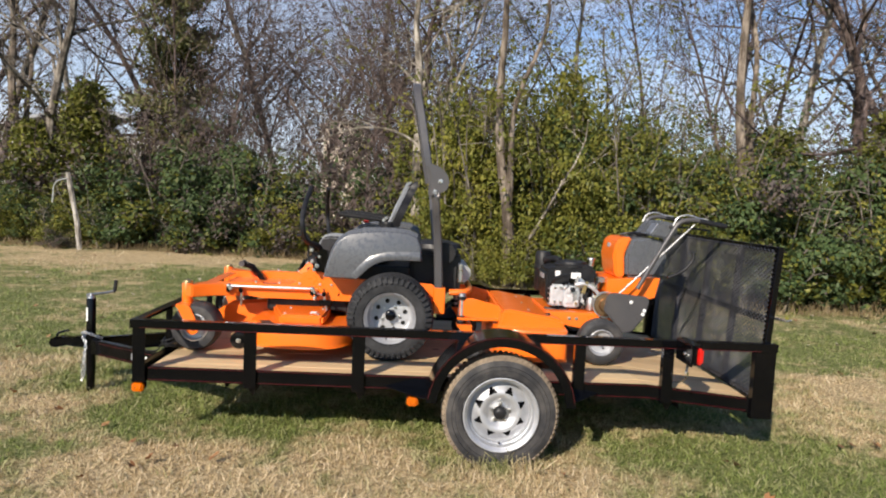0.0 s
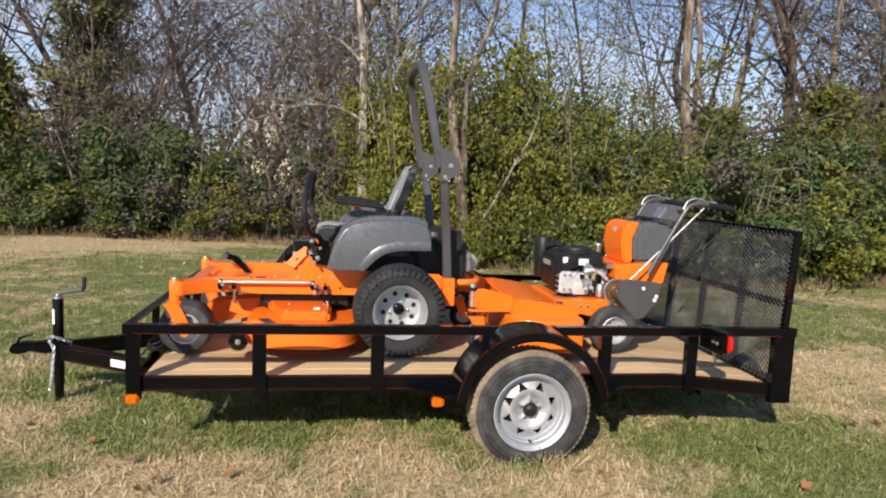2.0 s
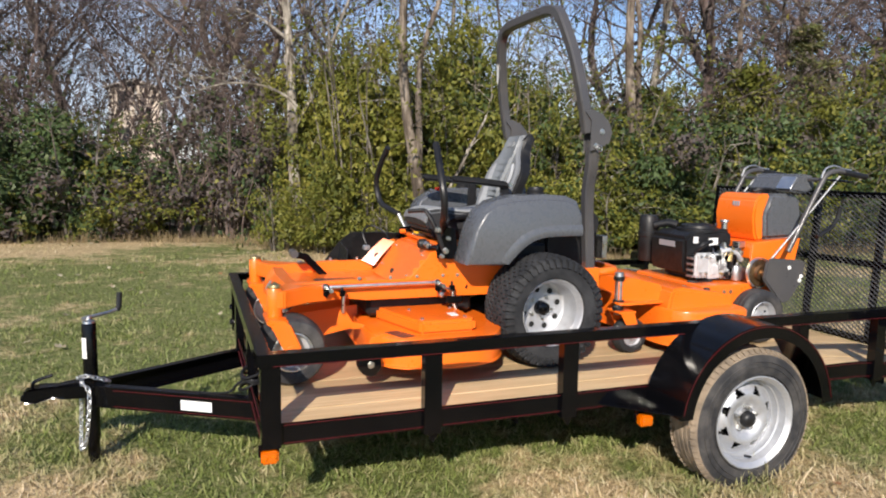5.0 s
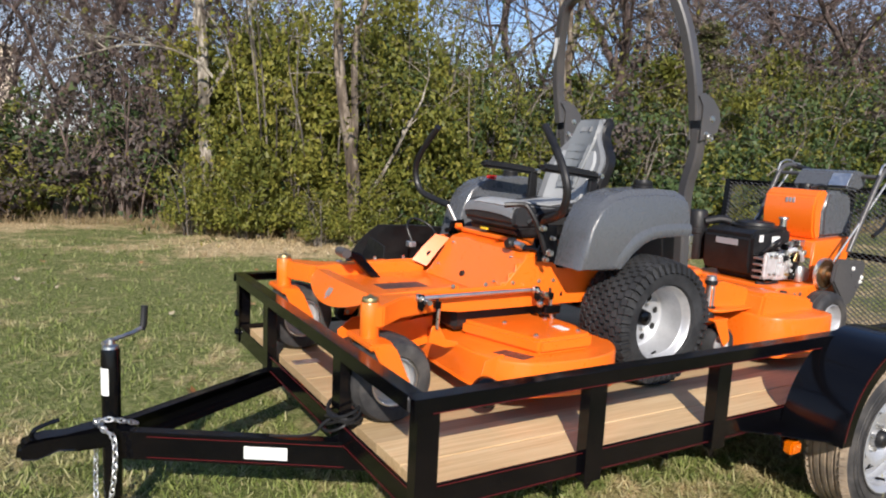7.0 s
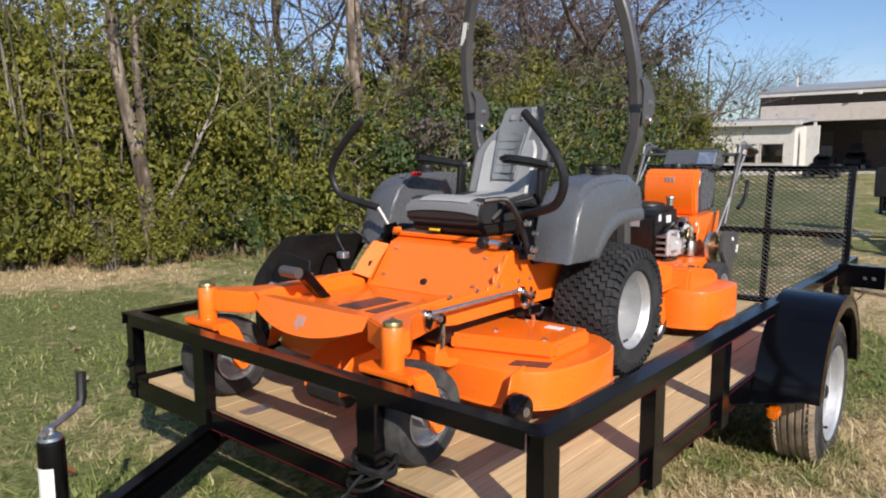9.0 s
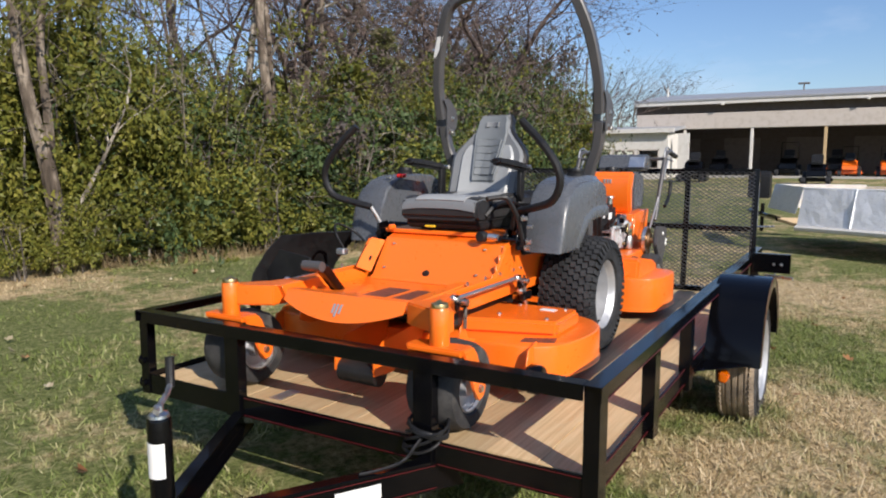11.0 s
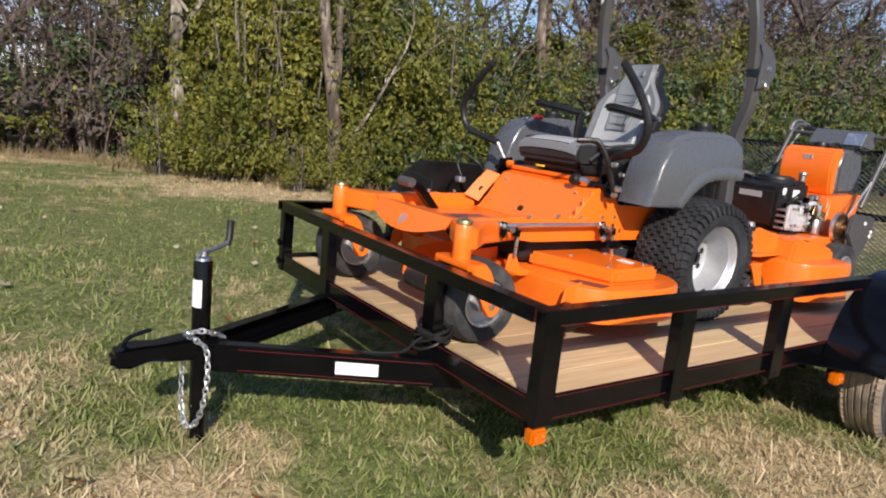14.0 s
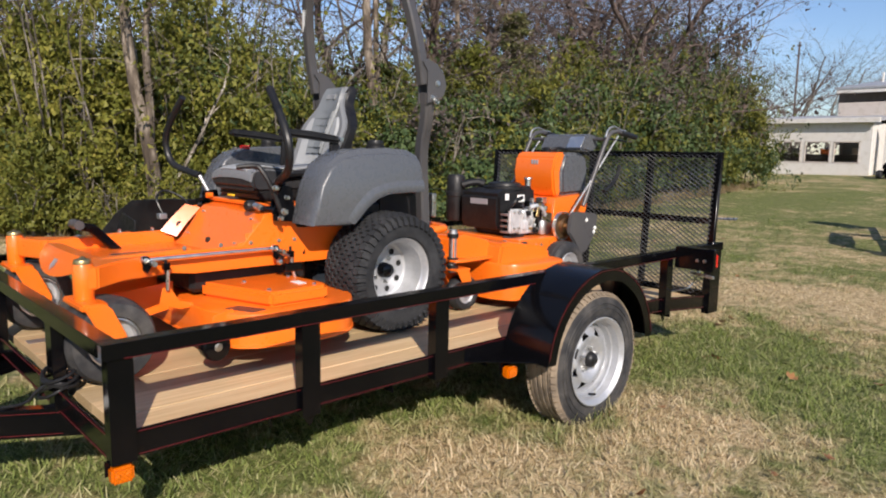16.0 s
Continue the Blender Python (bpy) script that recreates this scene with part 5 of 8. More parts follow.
    for k in range(8):
        y = MC - 0.37 + 0.012 * (k % 3)
        part("fitting", blk((0.98 + 0.02 * k, y - 0.012, 0.94 + 0.012 * (k % 4)), (0.995 + 0.02 * k, y + 0.012, 0.965 + 0.012 * (k % 4)), 0.003), BLACK_MATT if k % 2 else STEEL, mw)
    for s in (-1, 1):
        y = MC + s * 0.36
        part("bracket", slab([(0.97, 0.97), (0.98, 1.06), (1.06, 1.07), (1.08, 0.96)], "y", y - 0.006, y + 0.006, 0.002), BLACK_PAINT, mw)
    # control linkages under the seat's front edge and behind the footrest
    yl = MC - 0.36
    for pts, r, m in (
            ([(1.05, yl, 1.02), (1.10, yl - 0.012, 0.92), (1.12, yl - 0.012, 0.84)], 0.007, BLACK_MATT),
            ([(1.14, yl + 0.01, 1.0), (1.16, yl - 0.004, 0.90), (1.13, yl - 0.02, 0.80)], 0.009, BLACK_PAINT),
            ([(1.06, yl - 0.015, 0.90), (1.20, yl - 0.018, 0.86)], 0.006, STEEL),
            ([(1.08, yl - 0.02, 0.96), (1.19, yl - 0.01, 0.99)], 0.011, BLACK_PAINT)):
        part("linkage", bar(pts, r, 8), m, mw)
    # roll bar, standing a little off the seat's centre line
    rc = 1.08
    for s in (-1, 1):
        low = [(1.83, rc + s * 0.4, 0.74), (1.815, rc + s * 0.4, 1.02), (1.803, rc + s * 0.4, 1.20), (1.79, rc + s * 0.42, 1.33), (1.778, rc + s * 0.462, 1.45), (1.765, rc + s * 0.48, 1.58)]
        post = part("roll_bar_post", square_bar(spline(low, 3), 0.028, 0.028), GREY_PAINT, mw, "grey steel roll bar post")
        y = rc + s * 0.482
        for d in (-0.034, 0.034):
            part("hinge_plate", slab([(1.735, 1.525), (1.735, 1.68), (1.70, 1.725), (1.74, 1.74), (1.80, 1.715), (1.845, 1.67), (1.86, 1.62), (1.845, 1.57), (1.80, 1.545)], "y", y + d - 0.004, y + d + 0.004, 0.001), GREY_PAINT, post)
            bolt(post, (1.80, y + d * 1.1, 1.625), "y", 0.013, STEEL, 0.008, 1 if d > 0 else -1)
            bolt(post, (1.765, y + d * 1.1, 1.555), "y", 0.011, STEEL, 0.008, 1 if d > 0 else -1)
        part("locking_pin", bar([(1.775, y - 0.06, 1.54), (1.775, y + 0.06, 1.54), (1.80, y + 0.062, 1.525)], 0.006, 6), STEEL, post)
        part("pin_clip", bar([(1.775 + 0.016 * math.cos(q), y - 0.058, 1.54 + 0.016 * math.sin(q)) for q in np.linspace(0, 6.28, 12, endpoint=False)], 0.0025, 5, True), STEEL, post)
        part("foot_bracket", blk((1.79, rc + s * 0.4 - 0.045, 0.72), (1.87, rc + s * 0.4 + 0.045, 0.90), 0.005), ORANGE, post)
    hoop = [(1.735, rc - 0.482, 1.62), (1.70, rc - 0.482, 1.80), (1.662, rc - 0.448, 2.01), (1.627, rc - 0.388, 2.18)]
    top = [(1.618, rc - 0.345, 2.24), (1.613, rc - 0.28, 2.268), (1.61, rc - 0.17, 2.276)]
    full = hoop + top + [(x, 2 * rc - y, z) for x, y, z in (hoop + top)[::-1]]
    part("roll_bar_hoop", square_bar(spline(full, 4), 0.0265, 0.0265), GREY_PAINT, mw, "grey steel folding roll bar hoop")
    rows = [[(1.662 - 0.206 * (z - 2.01) - 0.0275, rc + 0.448 - 0.353 * (z - 2.01) + w, z) for w in (-0.019, 0.019)] for z in (1.965, 2.075)]
    part("sticker", plate(rows, 0.0012), WHITE, mw, "white warning sticker")
    # engine behind the seat
    eng = part("engine", blk((1.62, MC - 0.30, 0.84), (1.98, MC + 0.30, 1.14), 0.03, 2), BLACK_MATT, mw, "black engine behind the seat")
    part("air_filter", bar([(1.86, MC - 0.36, 1.13), (1.86, MC - 0.02, 1.13)], 0.075, 20), BLACK_MATT, eng)
    part("fan_cover", turned([(1.14, 0.2), (1.17, 0.19), (1.19, 0.12), (1.195, 0)], (1.80, MC + 0.05, 0), "z", 28), BLACK_MATT, eng)
    part("muffler", bar([(2.0, MC - 0.25, 0.98), (2.0, MC + 0.25, 0.98)], 0.06, 18), DULL_METAL, eng)
    part("rear_guard", bar(spline([(1.90, MC - 0.40, 0.86), (2.03, MC - 0.38, 0.87), (2.06, MC, 0.87), (2.03, MC + 0.38, 0.87), (1.90, MC + 0.40, 0.86)]), 0.022, 10), ORANGE, eng)
    part("heat_shield", blk((1.96, MC - 0.37, 0.93), (1.99, MC - 0.2, 1.06), 0.004), STEEL, eng)


def square_bar(pts, hw, hh):
    """A rounded square tube along a line."""
    bm = bmesh.new()
    rings, side = [], None
    sec = [(1, 0.72), (0.72, 1), (-0.72, 1), (-1, 0.72), (-1, -0.72), (-0.72, -1), (0.72, -1), (1, -0.72)]
    for i, p in enumerate(pts):
        way = (pts[min(i + 1, len(pts) - 1)] - pts[max(i - 1, 0)]).normalized()
        u = Vector((1, 0, 0))
        u = (u - way * u.dot(way)).normalized()
        v = way.cross(u)
        rings.append([bm.verts.new(p + u * hw * s + v * hh * t) for s, t in sec])
    for a, b in zip(rings, rings[1:]):
        for k in range(8):
            bm.faces.new((a[k], a[(k + 1) % 8], b[(k + 1) % 8], b[k]))
    bm.faces.new(rings[0][::-1]), bm.faces.new(rings[-1])
    bmesh.ops.recalc_face_normals(bm, faces=bm.faces)
    return bm


build_mower()


# ---- walk-behind mower behind it ----
WC = 0.98
walker = thing("walk_behind_mower", (2.7, WC, DECK), "orange walk-behind mower with grey fuel tank and black engine", "mower")


def wb_both(name, bm, mat, parent, label=""):
    out = bm.copy()
    for v in out.verts:
        v.co.y = 2 * WC - v.co.y
    bmesh.ops.reverse_faces(out, faces=out.faces)
    return part(name, bm, mat, parent, label), part(name, out, mat, parent, label)


def build_walker():
    wk = walker
    # deck
    half = [(2.20, WC), (2.20, 0.64), (2.215, 0.52), (2.27, 0.42), (2.40, 0.38), (2.56, 0.372), (2.64, 0.38), (2.675, 0.405), (2.69, 0.48), (2.69, 0.7), (2.69, WC)]
    outline = half + [(x, 2 * WC - y) for x, y in half[-2:0:-1]]
    pts = spline([(x, y, 0) for x, y in outline + outline[:1]], 3)[:-1]
    bm = bmesh.new()
    rings = []
    for k, z in ((1.0, 0.475), (1.012, 0.477), (1.012, 0.485), (1.0, 0.489), (1.0, 0.666), (0.994, 0.675), (0.975, 0.68)):
        rings.append([bm.verts.new((2.45 + (p.x - 2.45) * k, WC + (p.y - WC) * k, z)) for p in pts])
    for a, b in zip(rings, rings[1:]):
        for i in range(len(pts)):
            bm.faces.new((a[i], a[(i + 1) % len(pts)], b[(i + 1) % len(pts)], b[i]))
    bm.faces.new(rings[-1])
    bmesh.ops.recalc_face_normals(bm, faces=bm.faces)
    deck = part("cutting_deck", bm, ORANGE, wk, "orange steel cutting deck")
    cover = slab([(2.225, 0.665), (2.25, 0.78), (2.29, 0.795), (2.6, 0.748), (2.67, 0.726), (2.68, 0.665)], "y", 0.5, 2 * WC - 0.5, 0.014, 2)
    part("belt_cover", cover, ORANGE, deck)
    for y in (0.66, WC, 2 * WC - 0.66):
        bolt(deck, (2.45, y, 0.768), "z", 0.012)
    part("knob", turned([(0, 0.02), (0.012, 0.018), (0.015, 0)], (2.58, 0.62, 0.748), "z", 14), BLACK_MATT, deck)
    # front casters on gusseted arms
    wb_both("front_arm", slab([(1.97, 0.72), (1.97, 0.83), (2.05, 0.845), (2.24, 0.80), (2.30, 0.70), (2.20, 0.70)], "y", 0.60, 0.612, 0.002), ORANGE, wk)
    wb_both("front_arm", slab([(1.955, 0.565), (2.0, 0.545), (2.28, 0.56), (2.28, 0.64), (2.0, 0.645), (1.955, 0.63)], "z", 0.70, 0.712, 0.002), ORANGE, wk)
    for s in (-1, 1):
        y = WC + s * 0.36
        cas = new("caster")
        cas.parent = wk
        cas.location = Vector((1.985, y, 0.6)) - origin(wk)
        part("stem", turned([(0.64, 0), (0.64, 0.022), (0.845, 0.022), (0.85, 0.026), (0.872, 0.024), (0.876, 0)], (1.985, y, 0), "z", 16), DULL_METAL, cas)
        for z in (0.66, 0.70, 0.83):
            part("spacer", turned([(z, 0.02), (z, 0.031), (z + 0.022, 0.031), (z + 0.022, 0.02)], (1.985, y, 0), "z", 16), BLACK_MATT, cas)
        for d in (-1, 1):
            part("fork_leg", slab([(1.96, 0.66), (2.05, 0.66), (2.085, 0.55), (2.05, 0.52), (2.03, 0.54)], "y", y + d * 0.06 - 0.004, y + d * 0.06 + 0.004, 0.001), ORANGE, cas)
        part("fork", blk((1.955, y - 0.066, 0.652), (2.06, y + 0.066, 0.664), 0.003), ORANGE, cas)
        h, r = 0.045, 0.1
        prof = [(-h * 0.8, 0.055), (-h, 0.068), (-h * 0.9, 0.088), (-h * 0.5, 0.098), (0, r)]
        part("tyre", turned(prof + [(-a, q) for a, q in prof[-2::-1]], (2.06, y, DECK + r), "y", 36), RUBBER, cas, "black caster tyre")
        rim = [(-h * 0.85, 0.058), (-h * 0.6, 0.05), (-h * 0.6, 0.025), (-h, 0.02), (-h, 0)]
        part("rim", turned(rim[::-1] + [(-a, q) for a, q in rim], (2.06, y, DECK + r), "y", 24), SILVER, cas)
    # drive wheels
    for s in (-1, 1):
        y = WC + s * 0.37
        wh = new("drive_wheel")
        wh.parent = wk
        wh.location = Vector((2.95, y, 0.60)) - origin(wk)
        hw = 0.065
        half = [(-hw * 0.75, 0.088), (-hw * 0.95, 0.1), (-hw, 0.122), (-hw * 0.92, 0.142), (-hw * 0.7, 0.155), (-hw * 0.66, 0.151), (-hw * 0.6, 0.157), (-hw * 0.3, 0.16), (-hw * 0.26, 0.156), (-hw * 0.2, 0.16), (0, 0.1605)]
        part("tyre", turned(half + [(-a, r) for a, r in half[-2::-1]], (2.95, y, DECK + 0.16), "y", 40), CASTER_RUBBER, wh, "dusty black smooth tyre")
        prof = [(0.055, 0.092), (0.058, 0.088), (0.045, 0.08), (0.02, 0.074), (0.015, 0.03), (0.04, 0.022), (0.042, 0)]
        part("rim", turned([(a * s, r) for a, r in prof], (2.95, y, DECK + 0.16), "y", 32), SILVER, wh)
        bolt(wh, (2.95, y + s * 0.042, DECK + 0.16), "y", 0.01, STEEL, 0.008, s)
        for k in range(4):
            a = 2 * math.pi * k / 4 + 0.5
            # holes here are dark discs too, shade painted on the rim
            part("rim_hole", turned([(s * 0.0165, 0.009), (s * 0.018, 0.0085), (s * 0.0185, 0)], (2.95 + 0.052 * math.cos(a), y, DECK + 0.16 + 0.052 * math.sin(a)), "y", 10), BLACK_HOLE, wh)
    # engine deck and body
    part("engine_deck", slab([(2.58, 0.70), (2.58, 0.765), (3.06, 0.765), (3.12, 0.80), (3.14, 0.64), (3.05, 0.62), (2.78, 0.66)], "y", 0.66, 2 * WC - 0.66, 0.006), ORANGE, wk)
    for x in (2.74, 2.79):
        bolt(wk, (x, 0.659, 0.722), "y", 0.01, STEEL, 0.006, -1)
    wb_both("side_plate", slab([(2.98, 0.60), (3.0, 0.80), (3.02, 1.0), (3.39, 1.02), (3.36, 0.88), (3.24, 0.84), (3.12, 0.60)], "y", 0.745, 0.757, 0.002), ORANGE, wk)
    part("cross_plate", slab([(3.01, 0.90), (3.02, 1.0), (3.38, 1.02), (3.34, 0.90)], "y", 0.757, 2 * WC - 0.757, 0.004), ORANGE, wk)
    # belt guards outside the wheels
    wb_both("belt_guard", slab([(2.955, 0.80), (2.975, 0.905), (3.01, 0.925), (3.25, 0.905), (3.268, 0.885), (3.245, 0.77), (3.16, 0.66), (3.10, 0.645)], "y", 0.575, 0.60, 0.008, 2), GREY_PAINT, wk, "dark grey steel belt guard")
    for x, z in ((3.14, 0.865), (3.235, 0.81), (3.225, 0.785)):
        bolt(wk, (x, 0.575, z), "y", 0.011, WHITE, 0.006, -1)
    for s in (-1, 1):
        part("brake_drum", turned([(a * s, r) for a, r in ((-0.02, 0), (-0.02, 0.075), (0.0, 0.08), (0.012, 0.078), (0.014, 0.05), (0.03, 0.045), (0.032, 0.02), (0.05, 0.018), (0.051, 0))], (2.985, WC + s * 0.33, 0.83), "y", 32), COPPER, wk, "brown metal pulley drum")
        part("brake_band", turned([(a * s, r) for a, r in ((-0.01, 0.084), (-0.01, 0.092), (0.012, 0.092), (0.012, 0.084))], (2.985, WC + s * 0.33, 0.83), "y", 32, True), CHROME, wk)
    # engine
    eng = new("engine")
    eng.parent = wk
    eng.location = Vector((2.78, 0.95, 0.78)) - origin(wk)
    tagged(eng, "black and cast-aluminium petrol engine")
    part("crankcase", blk((2.64, 0.80, 0.765), (2.92, 1.14, 0.90), 0.02, 2), BLACK_MATT, eng)
    part("shroud", slab([(2.60, 0.80), (2.575, 0.84), (2.57, 1.03), (2.61, 1.06), (2.88, 1.085), (2.93, 1.07), (2.94, 0.98), (2.88, 0.92)], "y", 0.86, 1.20, 0.02, 2), BLACK_MATT, eng)
    part("blower_housing", turned([(1.06, 0.13), (1.08, 0.13), (1.085, 0.11), (1.10, 0.105), (1.106, 0.08), (1.108, 0)], (2.78, 1.0, 0), "z", 28), BLACK_MATT, eng)
    for k in range(4):
        part("fin", blk((2.585, 0.792, 0.80 + k * 0.036), (2.70, 0.85, 0.812 + k * 0.036), 0.001), DULL_METAL, eng)
    part("cylinder_head", blk((2.59, 0.768, 0.80), (2.69, 0.80, 0.95), 0.012, 2), CAST, eng, "pale cast-aluminium cylinder head cover")
    part("valve_cover", blk((2.59, 0.83, 0.80), (2.64, 0.875, 0.93), 0.012, 2), BLACK_MATT, eng)
    part("carburettor", blk((2.74, 0.755, 0.84), (2.80, 0.83, 0.92), 0.01, 2), CHROME, eng)
    part("starter", bar([(2.86, 0.785, 0.79), (2.86, 0.785, 0.94)], 0.034, 16), BLACK_PAINT, eng)
    part("oil_filter", bar([(2.92, 0.80, 0.82), (2.92, 0.74, 0.82)], 0.04, 18), CHROME, eng)
    part("coil", blk((2.93, 0.80, 0.97), (2.985, 0.86, 1.01), 0.005), STEEL, eng)
    part("sticker", blk((2.75, 0.8575, 0.985), (2.82, 0.8595, 1.03), 0), WHITE, eng, "pale paper label on the shroud")
    part("sticker", blk((2.635, 0.8575, 1.0), (2.67, 0.8595, 1.04), 0), WHITE, eng, "small white label")
    part("sticker", blk((2.5675, 0.95, 0.97), (2.5715, 1.10, 1.005), 0), GREY_PRINT, eng, "grey lettering plate, unreadable")
    part("air_cleaner", turned([(0.84, 0), (0.84, 0.05), (0.86, 0.062), (1.0, 0.062), (1.005, 0.066), (1.03, 0.066), (1.035, 0.062), (1.13, 0.06), (1.145, 0.05), (1.15, 0)], (2.62, 1.29, 0), "z", 24), BLACK_MATT, eng, "black upright canister air cleaner")
    part("hose", bar(spline([(2.62, 1.23, 1.08), (2.68, 1.17, 1.10), (2.72, 1.12, 1.09)]), 0.025, 10), BLACK_MATT, eng)
    for k in range(5):
        part("lead", bar(spline([(2.68 + 0.05 * k, 0.80, 0.90), (2.70 + 0.05 * k, 0.765, 0.93 - 0.03 * (k % 2)), (2.73 + 0.05 * k, 0.79, 0.97), (2.76 + 0.04 * k, 0.83, 0.96)]), 0.004, 6), BLACK_MATT if k % 2 else STEEL, eng)
    part("cylinder", blk((2.69, 0.775, 0.79), (2.80, 0.83, 0.945), 0.008, 2), CAST, eng)
    for x, z, w, h in ((2.705, 0.815, 0.05, 0.06), (2.765, 0.80, 0.03, 0.05), (2.70, 0.89, 0.035, 0.04), (2.745, 0.90, 0.045, 0.035)):
        part("boss", blk((x, 0.762, z), (x + w, 0.78, z + h), 0.006, 2), CAST, eng)
    part("side_cover", blk((2.81, 0.772, 0.785), (2.915, 0.83, 0.895), 0.012, 2), CAST, eng, "cast-aluminium engine side cover")
    part("rib", blk((2.815, 0.764, 0.835), (2.91, 0.776, 0.847), 0.002), CAST, eng)
    part("manifold", bar(spline([(2.76, 0.765, 0.955), (2.82, 0.755, 0.965), (2.88, 0.76, 0.94), (2.93, 0.775, 0.90)]), 0.014, 10), CAST, eng)
    part("intake", blk((2.83, 0.77, 0.93), (2.92, 0.83, 0.985), 0.01, 2), BLACK_MATT, eng)
    part("filter_can", turned([(0.78, 0), (0.78, 0.026), (0.79, 0.03), (0.86, 0.03), (0.87, 0.024), (0.872, 0)], (2.875, 0.755, 0), "z", 22), DULL_METAL, eng, "pale grey oil filter can")
    part("breather", bar(spline([(2.60, 0.80, 0.95), (2.63, 0.765, 1.0), (2.70, 0.775, 1.02)]), 0.012, 8), BLACK_MATT, eng)
    part("flange", turned([(0.0, 0.038), (-0.012, 0.038), (-0.013, 0.024), (-0.03, 0.022), (-0.031, 0)], (2.80, 0.80, 0.96), "y", 18), CHROME, eng)
    for k, (x, z) in enumerate(((2.62, 0.83), (2.66, 0.83), (2.62, 0.93), (2.66, 0.93), (2.78, 0.80), (2.83, 0.82), (2.87, 0.90))):
        bolt(eng, (x, 0.772 - 0.004 * (k % 2), z), "y", 0.009, STEEL, 0.014, -1)
    part("bracket", blk((2.76, 0.76, 0.93), (2.90, 0.772, 0.975), 0.003), STEEL, eng)
    part("throttle_arm", slab([(2.80, 0.90), (2.83, 0.985), (2.85, 0.98), (2.83, 0.895)], "y", 0.742, 0.748, 0.001), BRASS, eng)
    part("guard_bar", bar(spline([(2.56, 0.80, 0.775), (2.62, 0.775, 0.77), (2.72, 0.78, 0.772)]), 0.012, 8), BLACK_MATT, eng)
    for x, z, w, h, m in ((2.73, 0.905, 0.03, 0.03, BLACK_MATT), (2.78, 0.87, 0.022, 0.02, CHROME), (2.82, 0.855, 0.03, 0.05, BLACK_MATT), (2.845, 0.80, 0.025, 0.02, STEEL), (2.80, 0.80, 0.02, 0.03, BLACK_MATT), (2.765, 0.815, 0.016, 0.016, BRASS), (2.90, 0.93, 0.02, 0.03, STEEL), (2.715, 0.965, 0.03, 0.035, BLACK_PAINT), (2.77, 0.985, 0.018, 0.03, CHROME)):
        part("fitting", blk((x, 0.745, z), (x + w, 0.775, z + h), 0.004, 2), m, eng)
    part("bolt_cap", turned([(1.08, 0.02), (1.12, 0.02), (1.128, 0.03), (1.138, 0.028), (1.142, 0)], (2.90, 0.90, 0), "z", 14), STEEL, eng)
    eng.location.x += 0.03
    eng.location.z -= 0.008
    # fuel tank: orange nose, grey body
    nose = [(3.06, 1.165), (3.075, 1.26), (3.115, 1.295), (3.19, 1.297), (3.14, 1.17), (3.15, 1.01), (3.10, 1.0), (3.075, 1.05)]
    part("tank_nose", slab(nose, "y", 0.80, 1.14, 0.012, 2), ORANGE, wk, "orange plastic tank nose")
    for k in range(3):
        part("emblem", blk((3.064, 0.935 + 0.022 * k, 1.215), (3.075, 0.947 + 0.022 * k, 1.245), 0.001), GREY_PRINT, wk, "pale printed emblem")
    body = [(3.194, 1.297), (3.37, 1.297), (3.425, 1.27), (3.45, 1.15), (3.43, 1.02), (3.16, 1.01), (3.146, 1.17)]
    tank = part("fuel_tank", slab(body, "y", 0.795, 1.145, 0.022, 3), GREY_PLASTIC, wk, "grey moulded fuel tank")
    part("filler_cap", turned([(1.295, 0.045), (1.318, 0.045), (1.33, 0.04), (1.332, 0)], (3.27, 1.0, 0), "z", 20), BLACK_MATT, tank)
    part("hose", bar(spline([(3.12, 0.88, 1.31), (3.18, 0.86, 1.325), (3.26, 0.88, 1.322), (3.32, 0.9, 1.31)]), 0.01, 8), BLACK_MATT, tank)
    # console and handlebars
    con = part("console", slab([(3.30, 1.315), (3.36, 1.41), (3.40, 1.425), (3.49, 1.41), (3.50, 1.33), (3.42, 1.30)], "y", 0.76, 1.12, 0.012, 2), GREY_PLASTIC, wk, "grey control console")
    part("panel", slab([(3.303, 1.330), (3.351, 1.406), (3.357, 1.403), (3.309, 1.327)], "y", 0.768, 0.885, 0.001), GALV, con, "pale metal control plate")
    for s in (-1, 1):
        y = WC + s * 0.33
        part("control_rod", bar([(3.02, y, 0.855), (3.57, y, 1.412)], 0.0065, 10), DULL_METAL, wk, "bright steel control rod")
        part("rod_end", bar([(3.0, y - 0.02, 0.85), (3.0, y + 0.02, 0.85)], 0.016, 10), STEEL, wk)
        hb = part("handlebar", bar(spline([(3.20, y + s * 0.0, 0.95), (3.30, y, 1.14), (3.42, y, 1.36), (3.47, y, 1.425), (3.55, y, 1.445), (3.62, y, 1.435)]), 0.0155, 12), GREY_PAINT, wk, "grey steel handlebar")
        part("grip", bar([(3.60, y, 1.438), (3.79, y, 1.41)], [0.019, 0.0185], 12), BLACK_MATT, hb, "black rubber grip")
        part("lever", bar(spline([(3.42, y, 1.40), (3.45, y, 1.455), (3.52, y, 1.475), (3.60, y, 1.455), (3.66, y, 1.45)]), 0.0065, 8), DULL_METAL, hb)
        part("lever", bar(spline([(3.46, y, 1.39), (3.56, y, 1.385), (3.68, y, 1.375)]), 0.0065, 8), BLACK_PAINT, hb)
        part("brake_lever", bar(spline([(3.40, y + s * 0.02, 1.04), (3.50, y + s * 0.02, 1.09), (3.56, y + s * 0.02, 1.16), (3.57, y + s * 0.02, 1.22)]), 0.013, 8), BLACK_MATT, hb)
